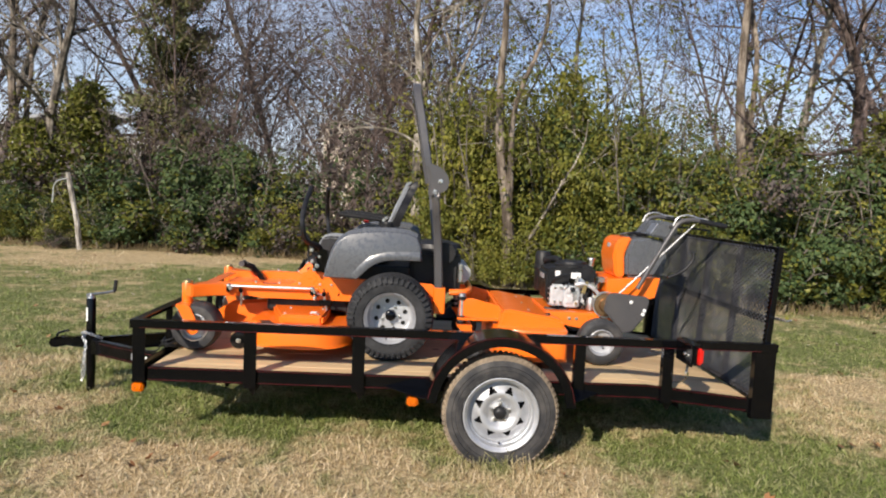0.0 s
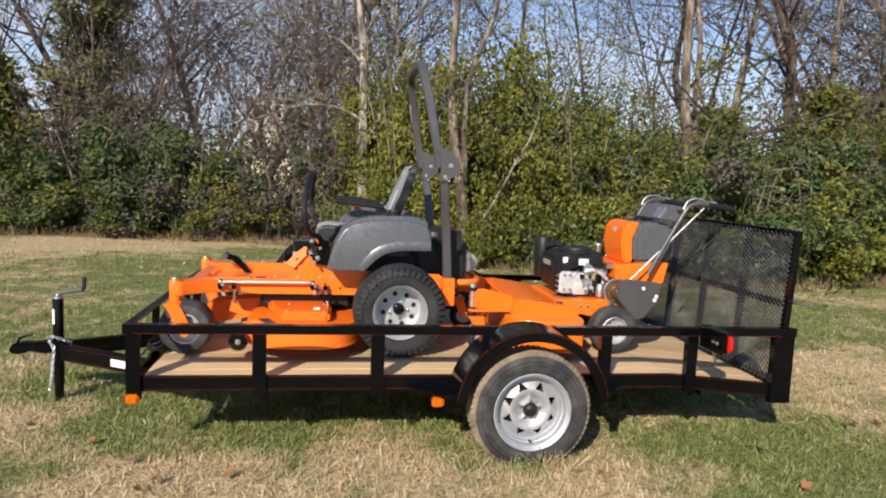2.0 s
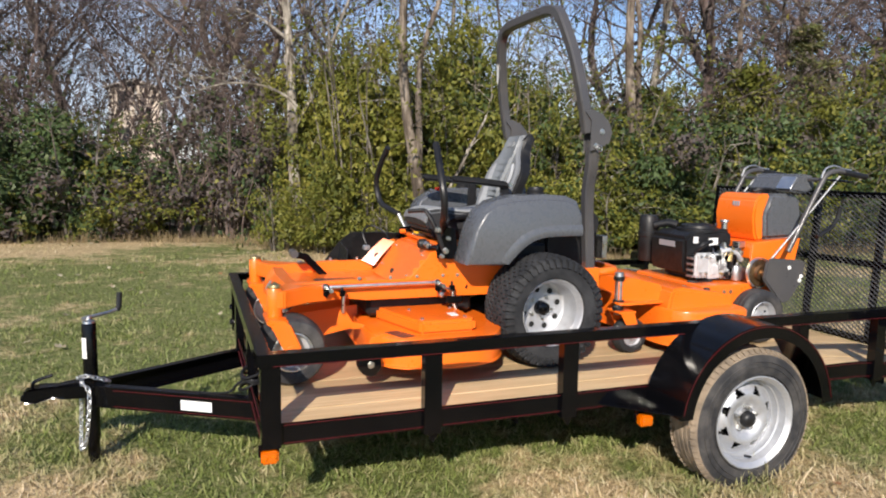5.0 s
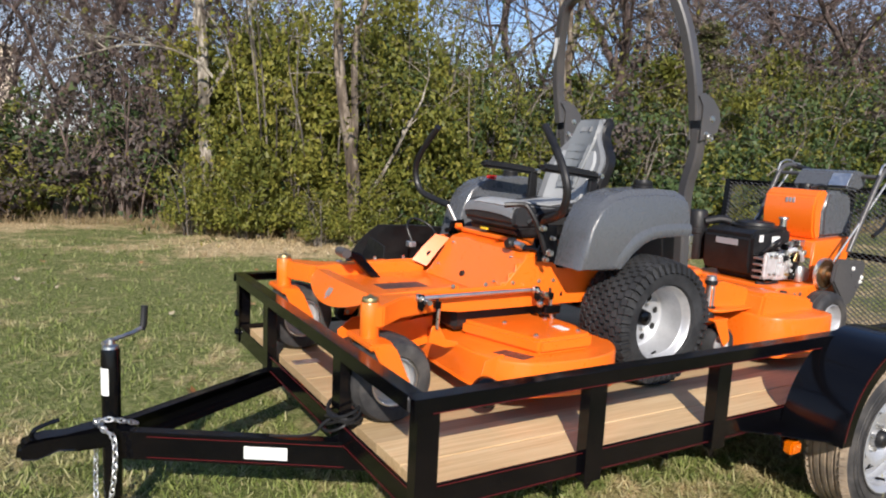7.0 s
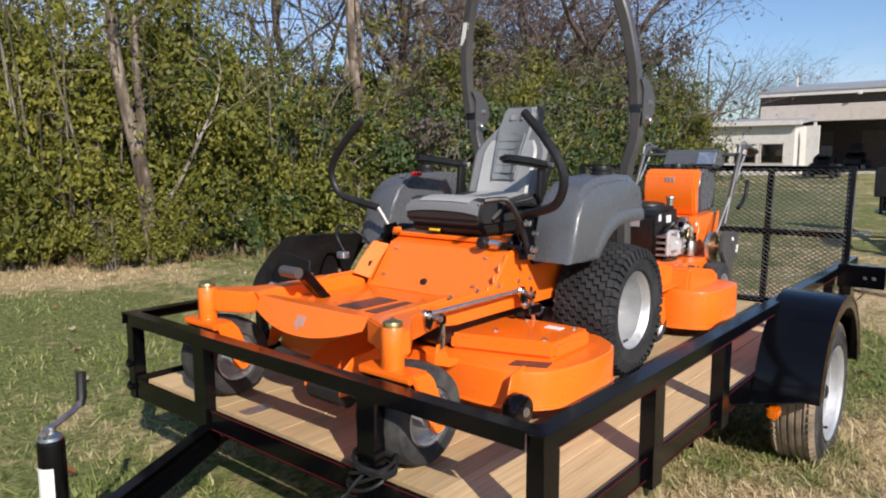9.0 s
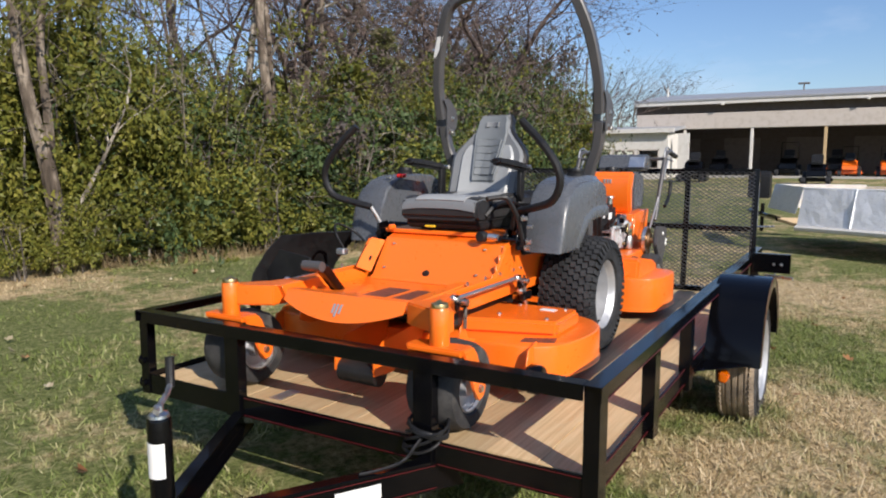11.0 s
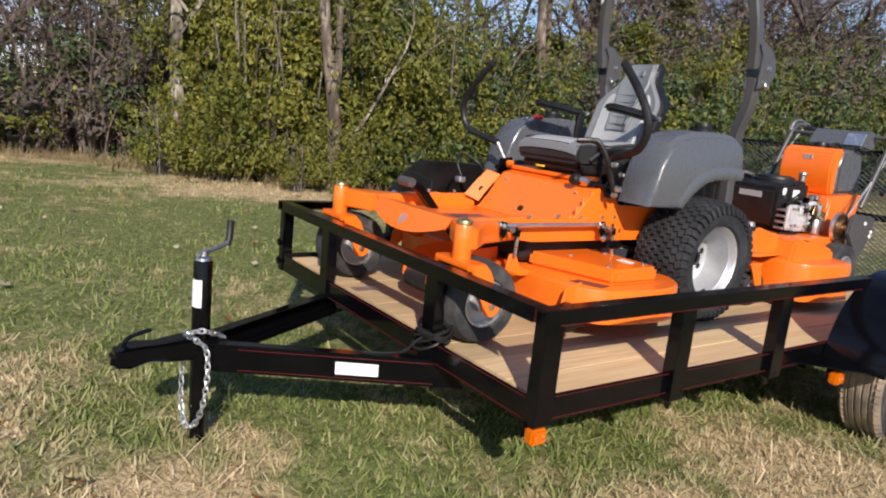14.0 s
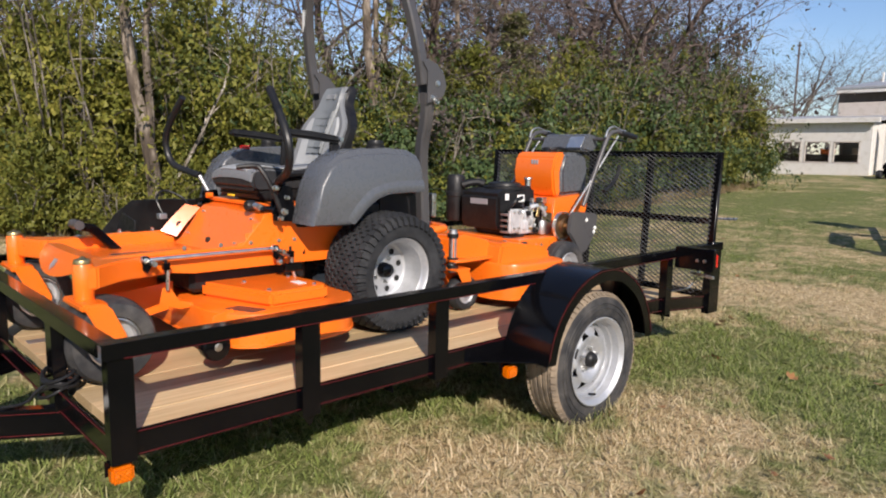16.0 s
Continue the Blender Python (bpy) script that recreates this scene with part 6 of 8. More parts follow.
    part("cross_handle", bar([(3.44, WC - 0.33, 1.39), (3.44, WC + 0.33, 1.39)], 0.012, 10), GREY_PAINT, wk)


build_walker()


# ---- plants ----
def leaf_mesh(name, centres, normals, length, width, mat, rng, fold=0.25, plain=False):
    """Many small folded leaves, four points each, as one mesh."""
    n = len(centres)
    c = np.asarray(centres, float)
    nrm = np.asarray(normals, float)
    nrm /= np.linalg.norm(nrm, axis=1, keepdims=True) + 1e-9
    t = rng.normal(size=(n, 3))
    t -= nrm * (t * nrm).sum(1, keepdims=True)
    t /= np.linalg.norm(t, axis=1, keepdims=True) + 1e-9
    b = np.cross(nrm, t)
    ln = (length * rng.uniform(0.6, 1.3, n))[:, None]
    wd = (width * rng.uniform(0.6, 1.3, n))[:, None]
    v = np.empty((n, 4, 3))
    v[:, 0] = c - t * ln / 2
    v[:, 1] = c + b * wd / 2 + nrm * wd * fold
    v[:, 2] = c + t * ln / 2
    v[:, 3] = c - b * wd / 2 + nrm * wd * fold
    if plain:
        v[:, 0] -= b * wd * 0.35
        return quads(name, v[:, :3].reshape(-1, 3), mat, 3)
    return quads(name, v.reshape(-1, 3), mat)


def quads(name, v, mat, k=4):
    """A mesh of loose pieces of k points each, from rows of points."""
    n = len(v) // k
    me = bpy.data.meshes.new(name)
    me.vertices.add(n * k)
    me.vertices.foreach_set("co", np.ascontiguousarray(v, dtype=np.float32).ravel())
    me.loops.add(n * k)
    me.loops.foreach_set("vertex_index", np.arange(n * k, dtype=np.int32))
    me.polygons.add(n)
    me.polygons.foreach_set("loop_start", np.arange(n, dtype=np.int32) * k)
    me.polygons.foreach_set("loop_total", np.full(n, k, dtype=np.int32))
    me.materials.append(mat)
    me.update(calc_edges=True)
    return me


def child(name, me, parent, label=""):
    ob = new(name, me)
    ob.parent = parent
    if label:
        tagged(ob, label)
    return ob


def grow(rng, trunk, twigs, p, way, r, length, level, ends, droop=0.0, spread=1.0, kids=(9, 6, 5)):
    """A limb with its branches; thin ones go to the twigs' mesh."""
    n = (8, 6, 3, 3)[min(level, 3)]
    steps = (9, 6, 4, 1)[min(level, 3)]
    pts, rs = [p.copy()], [r]
    q, w = p.copy(), way.normalized()
    bend = (0.11, 0.2, 0.28, 0.3)[min(level, 3)]
    for i in range(steps):
        w = (w + Vector((rng.gauss(0, bend), rng.gauss(0, bend), rng.gauss(0, bend * 0.7) + (0.06 if level else 0.02) - droop * level)))
        w.normalize()
        q = q + w * length / steps
        pts.append(q.copy())
        rs.append(r * (1 - 0.8 * (i + 1) / steps) if level else r * (1 - 0.72 * (i + 1) / steps))
    tube(trunk if level < 2 else twigs, pts, rs, n, False, False)
    if level >= 3:
        ends.append(pts[-1])
        return
    count = kids[level]
    for k in range(count):
        u = (0.28 + 0.7 * (k + rng.random()) / count) if level == 0 else (0.2 + 0.78 * (k + rng.random()) / count)
        i = min(int(u * steps), steps - 1)
        f = u * steps - i
        at = pts[i].lerp(pts[i + 1], f)
        along = (pts[i + 1] - pts[i]).normalized()
        out = along.orthogonal().normalized()
        out.rotate(Matrix.Rotation(rng.uniform(0, 2 * math.pi), 3, along))
        tilt = rng.uniform(0.55, 1.05) * spread
        d = along * math.cos(tilt) + out * math.sin(tilt)
        if level == 0:
            d.z = max(d.z, 0.12)
        rr = rs[i] * (0.42 if level == 0 else 0.55)
        grow(rng, trunk, twigs, at, d, max(rr, 0.0035), length * ((0.52 if level == 0 else 0.5) * (1.15 - 0.5 * u)) * rng.uniform(0.8, 1.25), level + 1, ends, droop, spread, kids)


def make_tree(seed, height, radius, bark, leaf=None, leaves=0, label="", lean=(0, 0), spread=1.0, kids=(11, 7, 6)):
    rng = random.Random(seed)
    nr = np.random.default_rng(seed)
    t = thing("tree", (0, 0, 0), label, "tree", "trees behind the hedge")
    trunk, twigs, ends = bmesh.new(), bmesh.new(), []
    grow(rng, trunk, twigs, Vector((0, 0, -0.3)), Vector((lean[0], lean[1], 1)), radius, height, 0, ends, 0.0, spread, kids)
    child("trunk", mesh_of("trunk", trunk, bark), t)
    child("branch_crown", mesh_of("branch_crown", twigs, bark), t)
    if leaves:
        e = np.array([tuple(p) for p in ends])
        e = e[nr.integers(0, len(e), leaves)] + nr.normal(size=(leaves, 3)) * (0.07, 0.07, 0.06)
        child("crown", leaf_mesh("crown", e, nr.normal(size=(leaves, 3)) + (0, 0, 0.6), 0.1, 0.075, leaf, nr, plain=True), t)
    return t


def make_forked(seed, bark, leaf, leaves, label):
    """A leaning trunk that parts breast-high into a thick stem and a thin one."""
    rng, nr = random.Random(seed), np.random.default_rng(seed)
    t = thing("tree", (0, 0, 0), label, "tree", "trees behind the hedge")
    trunk, twigs, ends = bmesh.new(), bmesh.new(), []
    base = spline([(0.31, 0, -0.3), (0.28, 0.01, 0.4), (0.24, 0.0, 0.95), (0.19, 0, 1.4)], 4)
    tube(trunk, base, [0.12 - 0.022 * k / (len(base) - 1) for k in range(len(base))], 10, False, False)
    thick = spline([(0.2, 0, 1.3), (0.12, 0.01, 1.75), (0.04, 0, 2.2), (-0.03, 0.03, 2.8), (-0.06, 0.05, 3.4)], 4)
    tube(trunk, thick, [0.092 - 0.02 * k / (len(thick) - 1) for k in range(len(thick))], 10, False, False)
    slim = spline([(0.21, 0, 1.3), (0.235, -0.02, 1.75), (0.22, -0.03, 2.2), (0.2, 0.02, 2.8), (0.24, 0.04, 3.3)], 4)
    tube(trunk, slim, [0.06 - 0.012 * k / (len(slim) - 1) for k in range(len(slim))], 9, False, False)
    grow(rng, trunk, twigs, thick[-1], Vector((-0.06, 0.02, 1)), 0.072, 5.0, 0, ends, 0.0, 0.9, (9, 6, 5))
    grow(rng, trunk, twigs, slim[-1], Vector((0.1, 0.0, 1)), 0.048, 4.2, 0, ends, 0.0, 0.9, (8, 6, 5))
    for k in (7, 10, 13):
        grow(rng, trunk, twigs, thick[k], Vector((rng.uniform(-1, 1), -0.6, 0.5)), 0.014, 1.0, 1, ends, 0.0, 0.9, (8, 6, 5))
    child("trunk", mesh_of("trunk", trunk, bark), t)
    child("branch_crown", mesh_of("branch_crown", twigs, bark), t)
    e = np.array([tuple(p) for p in ends])
    e = e[nr.integers(0, len(e), leaves)] + nr.normal(size=(leaves, 3)) * (0.07, 0.07, 0.06)
    child("crown", leaf_mesh("crown", e, nr.normal(size=(leaves, 3)) + (0, 0, 0.6), 0.1, 0.075, leaf, nr, plain=True), t)
    return t


def make_bush(seed, mats, width, height, leaves, label, size=(0.095, 0.055), stems=9, lumpy=1.0, bark=None, category="bush", plain=False):
    """A wild shrub: arching stems and rounded clumps of leaves with dark gaps between them."""
    rng, nr = random.Random(seed), np.random.default_rng(seed)
    t = thing("bush", (0, 0, 0), label, category, "wild hedge along the lawn")
    bm = bmesh.new()
    for i in range(stems):
        a, rr = rng.uniform(0, 2 * math.pi), rng.uniform(0.1, 0.5) * width / 2
        p = Vector((rr * math.cos(a), rr * math.sin(a), -0.15))
        h = height * rng.uniform(0.5, 0.98)
        out = Vector((math.cos(a), math.sin(a), 0)) * width * rng.uniform(0.05, 0.36)
        pts = spline([p, p + out * 0.3 + Vector((0, 0, h * 0.45)), p + out * 0.8 + Vector((rng.uniform(-.1, .1), rng.uniform(-.1, .1), h * 0.85)), p + out * 1.2 + Vector((0, 0, h))], 3)
        tube(bm, pts, [0.018 * (1 - 0.85 * k / (len(pts) - 1)) + 0.003 for k in range(len(pts))], 5, False, False)
        for k in range(5):
            q = pts[rng.randrange(2, len(pts))]
            d = Vector((rng.gauss(0, 1), rng.gauss(0, 1), rng.uniform(-0.1, 0.7))).normalized() * rng.uniform(0.3, 0.8)
            tube(bm, [q, q + d * 0.5 + Vector((0, 0, 0.06)), q + d], [0.007, 0.005, 0.002], 3, False, False)
    child("stem_clump", mesh_of("stem_clump", bm, bark or BARK_GREY), t)
    n_cl = int(33 * width * height / 6)
    u = nr.normal(size=(n_cl, 3))
    u /= np.linalg.norm(u, axis=1, keepdims=True)
    u[:, 2] = np.abs(u[:, 2]) - 0.1 * nr.random(n_cl)
    rad = nr.uniform(0.4, 0.92, n_cl)
    bump = 1 + 0.16 * lumpy * np.sin(u[:, 0] * 5 + seed) * np.cos(u[:, 1] * 4 + 2 * seed) + 0.08 * lumpy * nr.normal(size=n_cl)
    cl = u * (rad * bump)[:, None] * (width / 2, width / 2, height * 0.95)
    low = cl[:, 2] < 0.3
    cl[low, 2] = nr.uniform(0.15, 0.8, low.sum())
    cr = nr.uniform(0.15, 0.4, n_cl) / lumpy**0.5
    w = cr**2 / (cr**2).sum()
    m = int(leaves * (0.78 if lumpy < 1.35 else 0.6))
    pick = nr.choice(n_cl, m, p=w)
    d = nr.normal(size=(m, 3))
    d /= np.linalg.norm(d, axis=1, keepdims=True)
    pos_c = cl[pick] + d * (cr[pick] * nr.uniform(0.55, 1.12, m))[:, None] * (1.15, 1.15, 0.8)
    n_c = d + nr.normal(size=(m, 3)) * 0.55 + (0, 0, 0.5)
    # leafy sprays that break the outline
    n_sp = max(16, int((leaves - m) / 22))
    at = nr.integers(0, n_cl, n_sp)
    way = cl[at] * (1, 1, 0.5) / (np.linalg.norm(cl[at] * (1, 1, 0.5), axis=1, keepdims=True) + 1e-6) + nr.normal(size=(n_sp, 3)) * 0.6 + (0, 0, 0.3)
    reach = nr.uniform(0.3, 0.9, n_sp)
    sp = nr.integers(0, n_sp, leaves - m)
    f = nr.random(leaves - m)
    pos_s = cl[at][sp] + way[sp] * (reach[sp] * f)[:, None] + nr.normal(size=(leaves - m, 3)) * 0.045
    pos_s[:, 2] -= 0.25 * reach[sp] * f**2
    pos = np.concatenate([pos_c, pos_s])
    pos[:, 2] = np.maximum(pos[:, 2], 0.03)
    nrm = np.concatenate([n_c, nr.normal(size=(leaves - m, 3)) * 0.7 + (0, 0, 0.7)])
    tone = nr.integers(0, 100, n_cl)
    which = np.concatenate([tone[pick], tone[at][sp]])
    stray = nr.random(leaves) < 0.3
    which[stray] = nr.integers(0, 100, stray.sum())
    lo = 0
    for k, (mat, share) in enumerate(mats):
        sel = (which >= lo) & (which < lo + share)
        lo += share
        child("foliage", leaf_mesh("foliage", pos[sel], nrm[sel], size[0], size[1] * (1.25 if plain else 1), mat, nr, plain=plain), t)
    return t


def make_cedar(seed, width, height, leaves, mat, label):
    rng, nr = random.Random(seed), np.random.default_rng(seed)
    t = thing("cedar_tree", (0, 0, 0), label, "tree", "evergreens behind the hedge")
    bm = bmesh.new()
    tube(bm, spline([(0, 0, -0.3), (0.05, 0, height * 0.4), (0, 0.05, height * 0.97)]), [0.14 * (1 - 0.9 * k / 10) for k in range(11)], 8, False, False)
    cl = []
    for k in range(150):
        z = height * (0.06 + 0.93 * rng.random() ** 0.9)
        a = rng.uniform(0, 2 * math.pi)
        r = width / 2 * (1 - z / height) ** 0.55 * rng.uniform(0.6, 1.15) + 0.08
        e = Vector((r * math.cos(a), r * math.sin(a), z + r * 0.25))
        tube(bm, [(0, 0, z - 0.1), e * 0.5 + Vector((0, 0, z * 0.5)), e], [0.02, 0.012, 0.004], 3, False, False)
        for s in np.linspace(0.35, 1.0, 5):
            cl.append((e.x * s, e.y * s, z + (e.z - z) * s))
    child("trunk", mesh_of("trunk", bm, BARK_BROWN), t)
    cl = np.array(cl)
    pos = cl[nr.integers(0, len(cl), leaves)] + nr.normal(size=(leaves, 3)) * (0.13, 0.13, 0.1)
    child("foliage", leaf_mesh("foliage", pos, nr.normal(size=(leaves, 3)) + (0, 0, 0.3), 0.19, 0.1, mat, nr, plain=True), t)
    return t


def place(model, spots, used):
    """Puts the model at its first free spot, and copies of it at the others."""
    for x, y, turn, sx, sz in spots:
        m = Matrix.Translation((x, y, ground_z(x, y) - 0.02)) @ Matrix.Rotation(radians(turn), 4, "Z") @ Matrix.Diagonal((sx, sx, sz, 1))
        if model.name not in used:
            used.add(model.name)
            first = (model, m)
            continue
        copy_thing(model, m)
    first[0].matrix_basis = first[1]


def make_thicket(seed, width, height, stems, label):
    """A stand of bare brush: many thin stems with fine twigs."""
    rng, nr = random.Random(seed), np.random.default_rng(seed)
    t = thing("thicket", (0, 0, 0), label, "brush", "bare brush behind the hedge")
    tw, ends = bmesh.new(), []
    for i in range(stems):
        p = Vector((rng.uniform(-1, 1) * width / 2, rng.uniform(-1, 1) * width / 3, -0.2))
        grow(rng, tw, tw, p, Vector((rng.gauss(0, 0.22), rng.gauss(0, 0.22), 1)), rng.uniform(0.014, 0.026), height * rng.uniform(0.6, 1.05), 1, ends, 0.0, 0.85, (0, 9, 6))
    child("twig_clump", mesh_of("twig_clump", tw, BARK_BROWN), t)
    e = np.array([tuple(p) for p in ends])
    e = e[nr.integers(0, len(e), 1700)] + nr.normal(size=(1700, 3)) * 0.05
    child("foliage", leaf_mesh("foliage", e, nr.normal(size=(1700, 3)) + (0, 0, 0.4), 0.1, 0.08, LEAF_BROWN, nr, plain=True), t)
    return t


def build_hedge():
    used = set()
    dark = make_bush(11, [(LEAF_DARK, 66), (LEAF_OLIVE, 14), (LEAF_BROWN, 20)], 2.7, 2.6, 16500, "dense dark green wild shrub", (0.105, 0.06), plain=True)
    dark2 = make_bush(12, [(LEAF_DARK, 62), (LEAF_OLIVE, 30), (LEAF_BROWN, 8)], 2.8, 2.4, 16500, "dark green privet shrub with a few olive leaves", (0.1, 0.055), plain=True)
    olive = make_bush(13, [(LEAF_OLIVE, 58), (LEAF_YELLOW, 26), (LEAF_DARK, 16)], 2.5, 3.0, 15500, "olive and yellow-green autumn shrub", (0.084, 0.05), 10, 1.4, BARK_GREY, plain=True)
    yellow = make_bush(14, [(LEAF_YELLOW, 50), (LEAF_OLIVE, 50)], 2.2, 3.2, 12500, "sparse yellow-green shrub with pale stems", (0.088, 0.052), 11, 1.8, BARK_GREY, plain=True)
    brown = make_bush(15, [(LEAF_BROWN, 64), (LEAF_DARK, 24), (LEAF_OLIVE, 12)], 2.6, 2.5, 6800, "brownish half-bare thicket shrub", (0.1, 0.06), 22, 1.3, BARK_BROWN, plain=True)
    place(dark, [(4.3, 10.9, 200, 1.05, 1.65), (6.6, 10.6, 40, 1.1, 1.65), (-4.6, 13.6, 0, 1.24, 1.25), (-2.4, 13.5, 140, 1.19, 1.23), (-9.6, 14.6, 60, 1.19, 0.896), (-3.4, 15.2, 200, 1.3, 1.34), (-13, 15, 20, 1.3, 1.01), (6.9, 9.4, 80, 1.13, 1.18), (9.4, 8.6, 200, 1.19, 1.23), (4.2, 10.6, 10, 1.08, 1.12), (13.6, 10, 310, 1.3, 1.46), (19.5, 10.6, 90, 1.4, 1.68), (8.2, 11, 150, 1.19, 1.34)], used)
    place(dark2, [(-6.6, 14.2, 30, 1.13, 0.977), (7.9, 7.5, 100, 1.08, 1.15), (9.9, 7.4, 250, 1.08, 1.18), (11.9, 7.7, 300, 1.13, 1.26), (14, 8.1, 45, 1.19, 1.44), (16.3, 8.5, 160, 1.3, 1.61), (18.8, 8.9, 280, 1.35, 1.67), (6.6, 8.4, 0, 0.918, 1.03), (21.4, 9.3, 20, 1.4, 1.72), (24, 9.8, 200, 1.4, 1.72), (2.8, 10.0, 330, 0.7, 0.65), (-11.5, 14.2, 180, 1.08, 0.92), (22.8, 11.2, 60, 1.51, 2.18)], used)
    place(olive, [(4.9, 9.0, 60, 0.95, 1.45), (7.0, 8.6, 320, 0.9, 1.15), (2.8, 10.9, 0, 1.04, 1.4), (4.5, 9.4, 120, 1.1, 1.45), (5.6, 8.6, 240, 0.99, 1.19), (-8.1, 13.5, 60, 0.8, 0.55), (5.9, 10.6, 300, 1.21, 1.38), (10.8, 9.7, 30, 1.21, 1.31), (15.2, 10, 190, 1.38, 1.62), (17.6, 10.5, 260, 1.38, 1.69), (8.4, 9.6, 150, 1.1, 1.25), (12.4, 9.4, 70, 1.04, 1.31), (-15.5, 14.5, 10, 1.1, 0.875), (25.4, 11, 90, 1.43, 2), (20.6, 9, 10, 1.21, 1.38), (23.5, 8.75, 40, 1.12, 1.75), (21.8, 9.3, 250, 1.2, 1.6)], used)
    place(yellow, [(2.2, 11.2, 0, 0.952, 1.2), (3.3, 9.3, 90, 1.12, 1.24), (5.1, 9.9, 200, 1.12, 1.42), (6.5, 9.4, 180, 1.01, 1.16), (2.5, 11.6, 260, 1.12, 1.22), (-10.2, 13.2, 130, 0.7, 0.5), (10.9, 8.3, 20, 0.896, 1.04), (15.4, 9, 220, 1.01, 1.22), (2.55, 9.5, 140, 0.9, 1.4), (4.1, 10.1, 20, 1.05, 1.5)], used)
    place(brown, [(0.6, 12.6, 0, 1.12, 1.35), (-0.7, 13.1, 210, 1.1, 1.03), (1.5, 12.2, 130, 0.85, 1.2), (1.2, 13.8, 100, 1.29, 1.56), (-1.4, 15.4, 200, 1.2, 1.05), (-5.8, 16.4, 300, 1.46, 1.69), (3.4, 12.8, 50, 1.34, 1.69), (6.2, 12.4, 170, 1.34, 1.56), (9.8, 11.6, 250, 1.4, 1.56), (13.2, 12.2, 10, 1.57, 1.95), (17.4, 12.6, 110, 1.68, 2.08), (-8.6, 16.2, 330, 1.4, 1.43), (-12.2, 17, 220, 1.46, 1.43), (22, 12.6, 80, 1.68, 2.47), (26.5, 12.8, 140, 1.68, 2.6), (1.6, 16.4, 60, 1.5, 1.7), (24.4, 13.2, 10, 1.68, 2.73), (23.2, 9.4, 70, 1.2, 2.5), (21.6, 9.6, 190, 1.2, 2.3), (-6.55, 12.0, 40, 0.28, 0.22)], used)
    low = make_bush(17, [(LEAF_OLIVE, 60), (LEAF_YELLOW, 40)], 1.4, 1.4, 3600, "low yellow-green undergrowth shrub", (0.085, 0.05), 7, 1.5, BARK_GREY, plain=True)
    place(low, [(6.3, 7.5, 60, 0.98, 0.96), (2, 9.2, 200, 0.89, 0.81), (8.9, 6.6, 330, 1.07, 1.06), (13, 7.3, 130, 1.07, 1.16), (-1.6, 12.5, 20, 1.07, 0.96), (1.25, 9.75, 40, 0.71, 0.86), (3.9, 8.9, 300, 0.97, 1.23), (-6.9, 12.9, 45, 0.86, 0.78), (2.75, 8.15, 60, 0.57, 0.62), (3.5, 8.1, 250, 0.53, 0.74)], used)
    low_dark = make_bush(18, [(LEAF_DARK, 70), (LEAF_OLIVE, 30)], 1.4, 1.4, 3800, "low dark green undergrowth shrub", (0.085, 0.05), 7, 1.3, BARK_GREY, plain=True)
    place(low_dark, [(4.6, 8.5, 150, 1, 0.65), (-5.6, 12.8, 70, 1.15, 0.77), (7.2, 6.7, 20, 1.1, 0.77), (10.9, 6.9, 210, 1.15, 0.93), (-3.6, 12.6, 260, 1.1, 0.85)], used)
    brush = make_thicket(16, 3.4, 4.6, 16, "tall bare brown brush with fine twigs")
    place(brush, [(-3.0, 16.2, 0, 1.1, 1.25), (1.1, 15.4, 80, 1.1, 1.25), (-4.4, 15.8, 160, 0.99, 1), (2.2, 14.2, 240, 1.1, 1.19), (-4.4, 19, 200, 1.32, 1.5), (2, 17.5, 110, 1.32, 1.5), (4.6, 13.6, 300, 1.1, 1), (-7.6, 17.2, 60, 1.1, 0.938), (-10.4, 18, 260, 1.21, 0.875), (10.4, 12.6, 20, 1.1, 0.875), (14.6, 11.6, 140, 1.21, 1.06), (18.6, 12, 230, 1.21, 1.19), (21.6, 12.4, 310, 1.21, 1.38), (25.2, 12, 70, 1.21, 1.44), (12.4, 11, 190, 1.1, 0.938)], used)


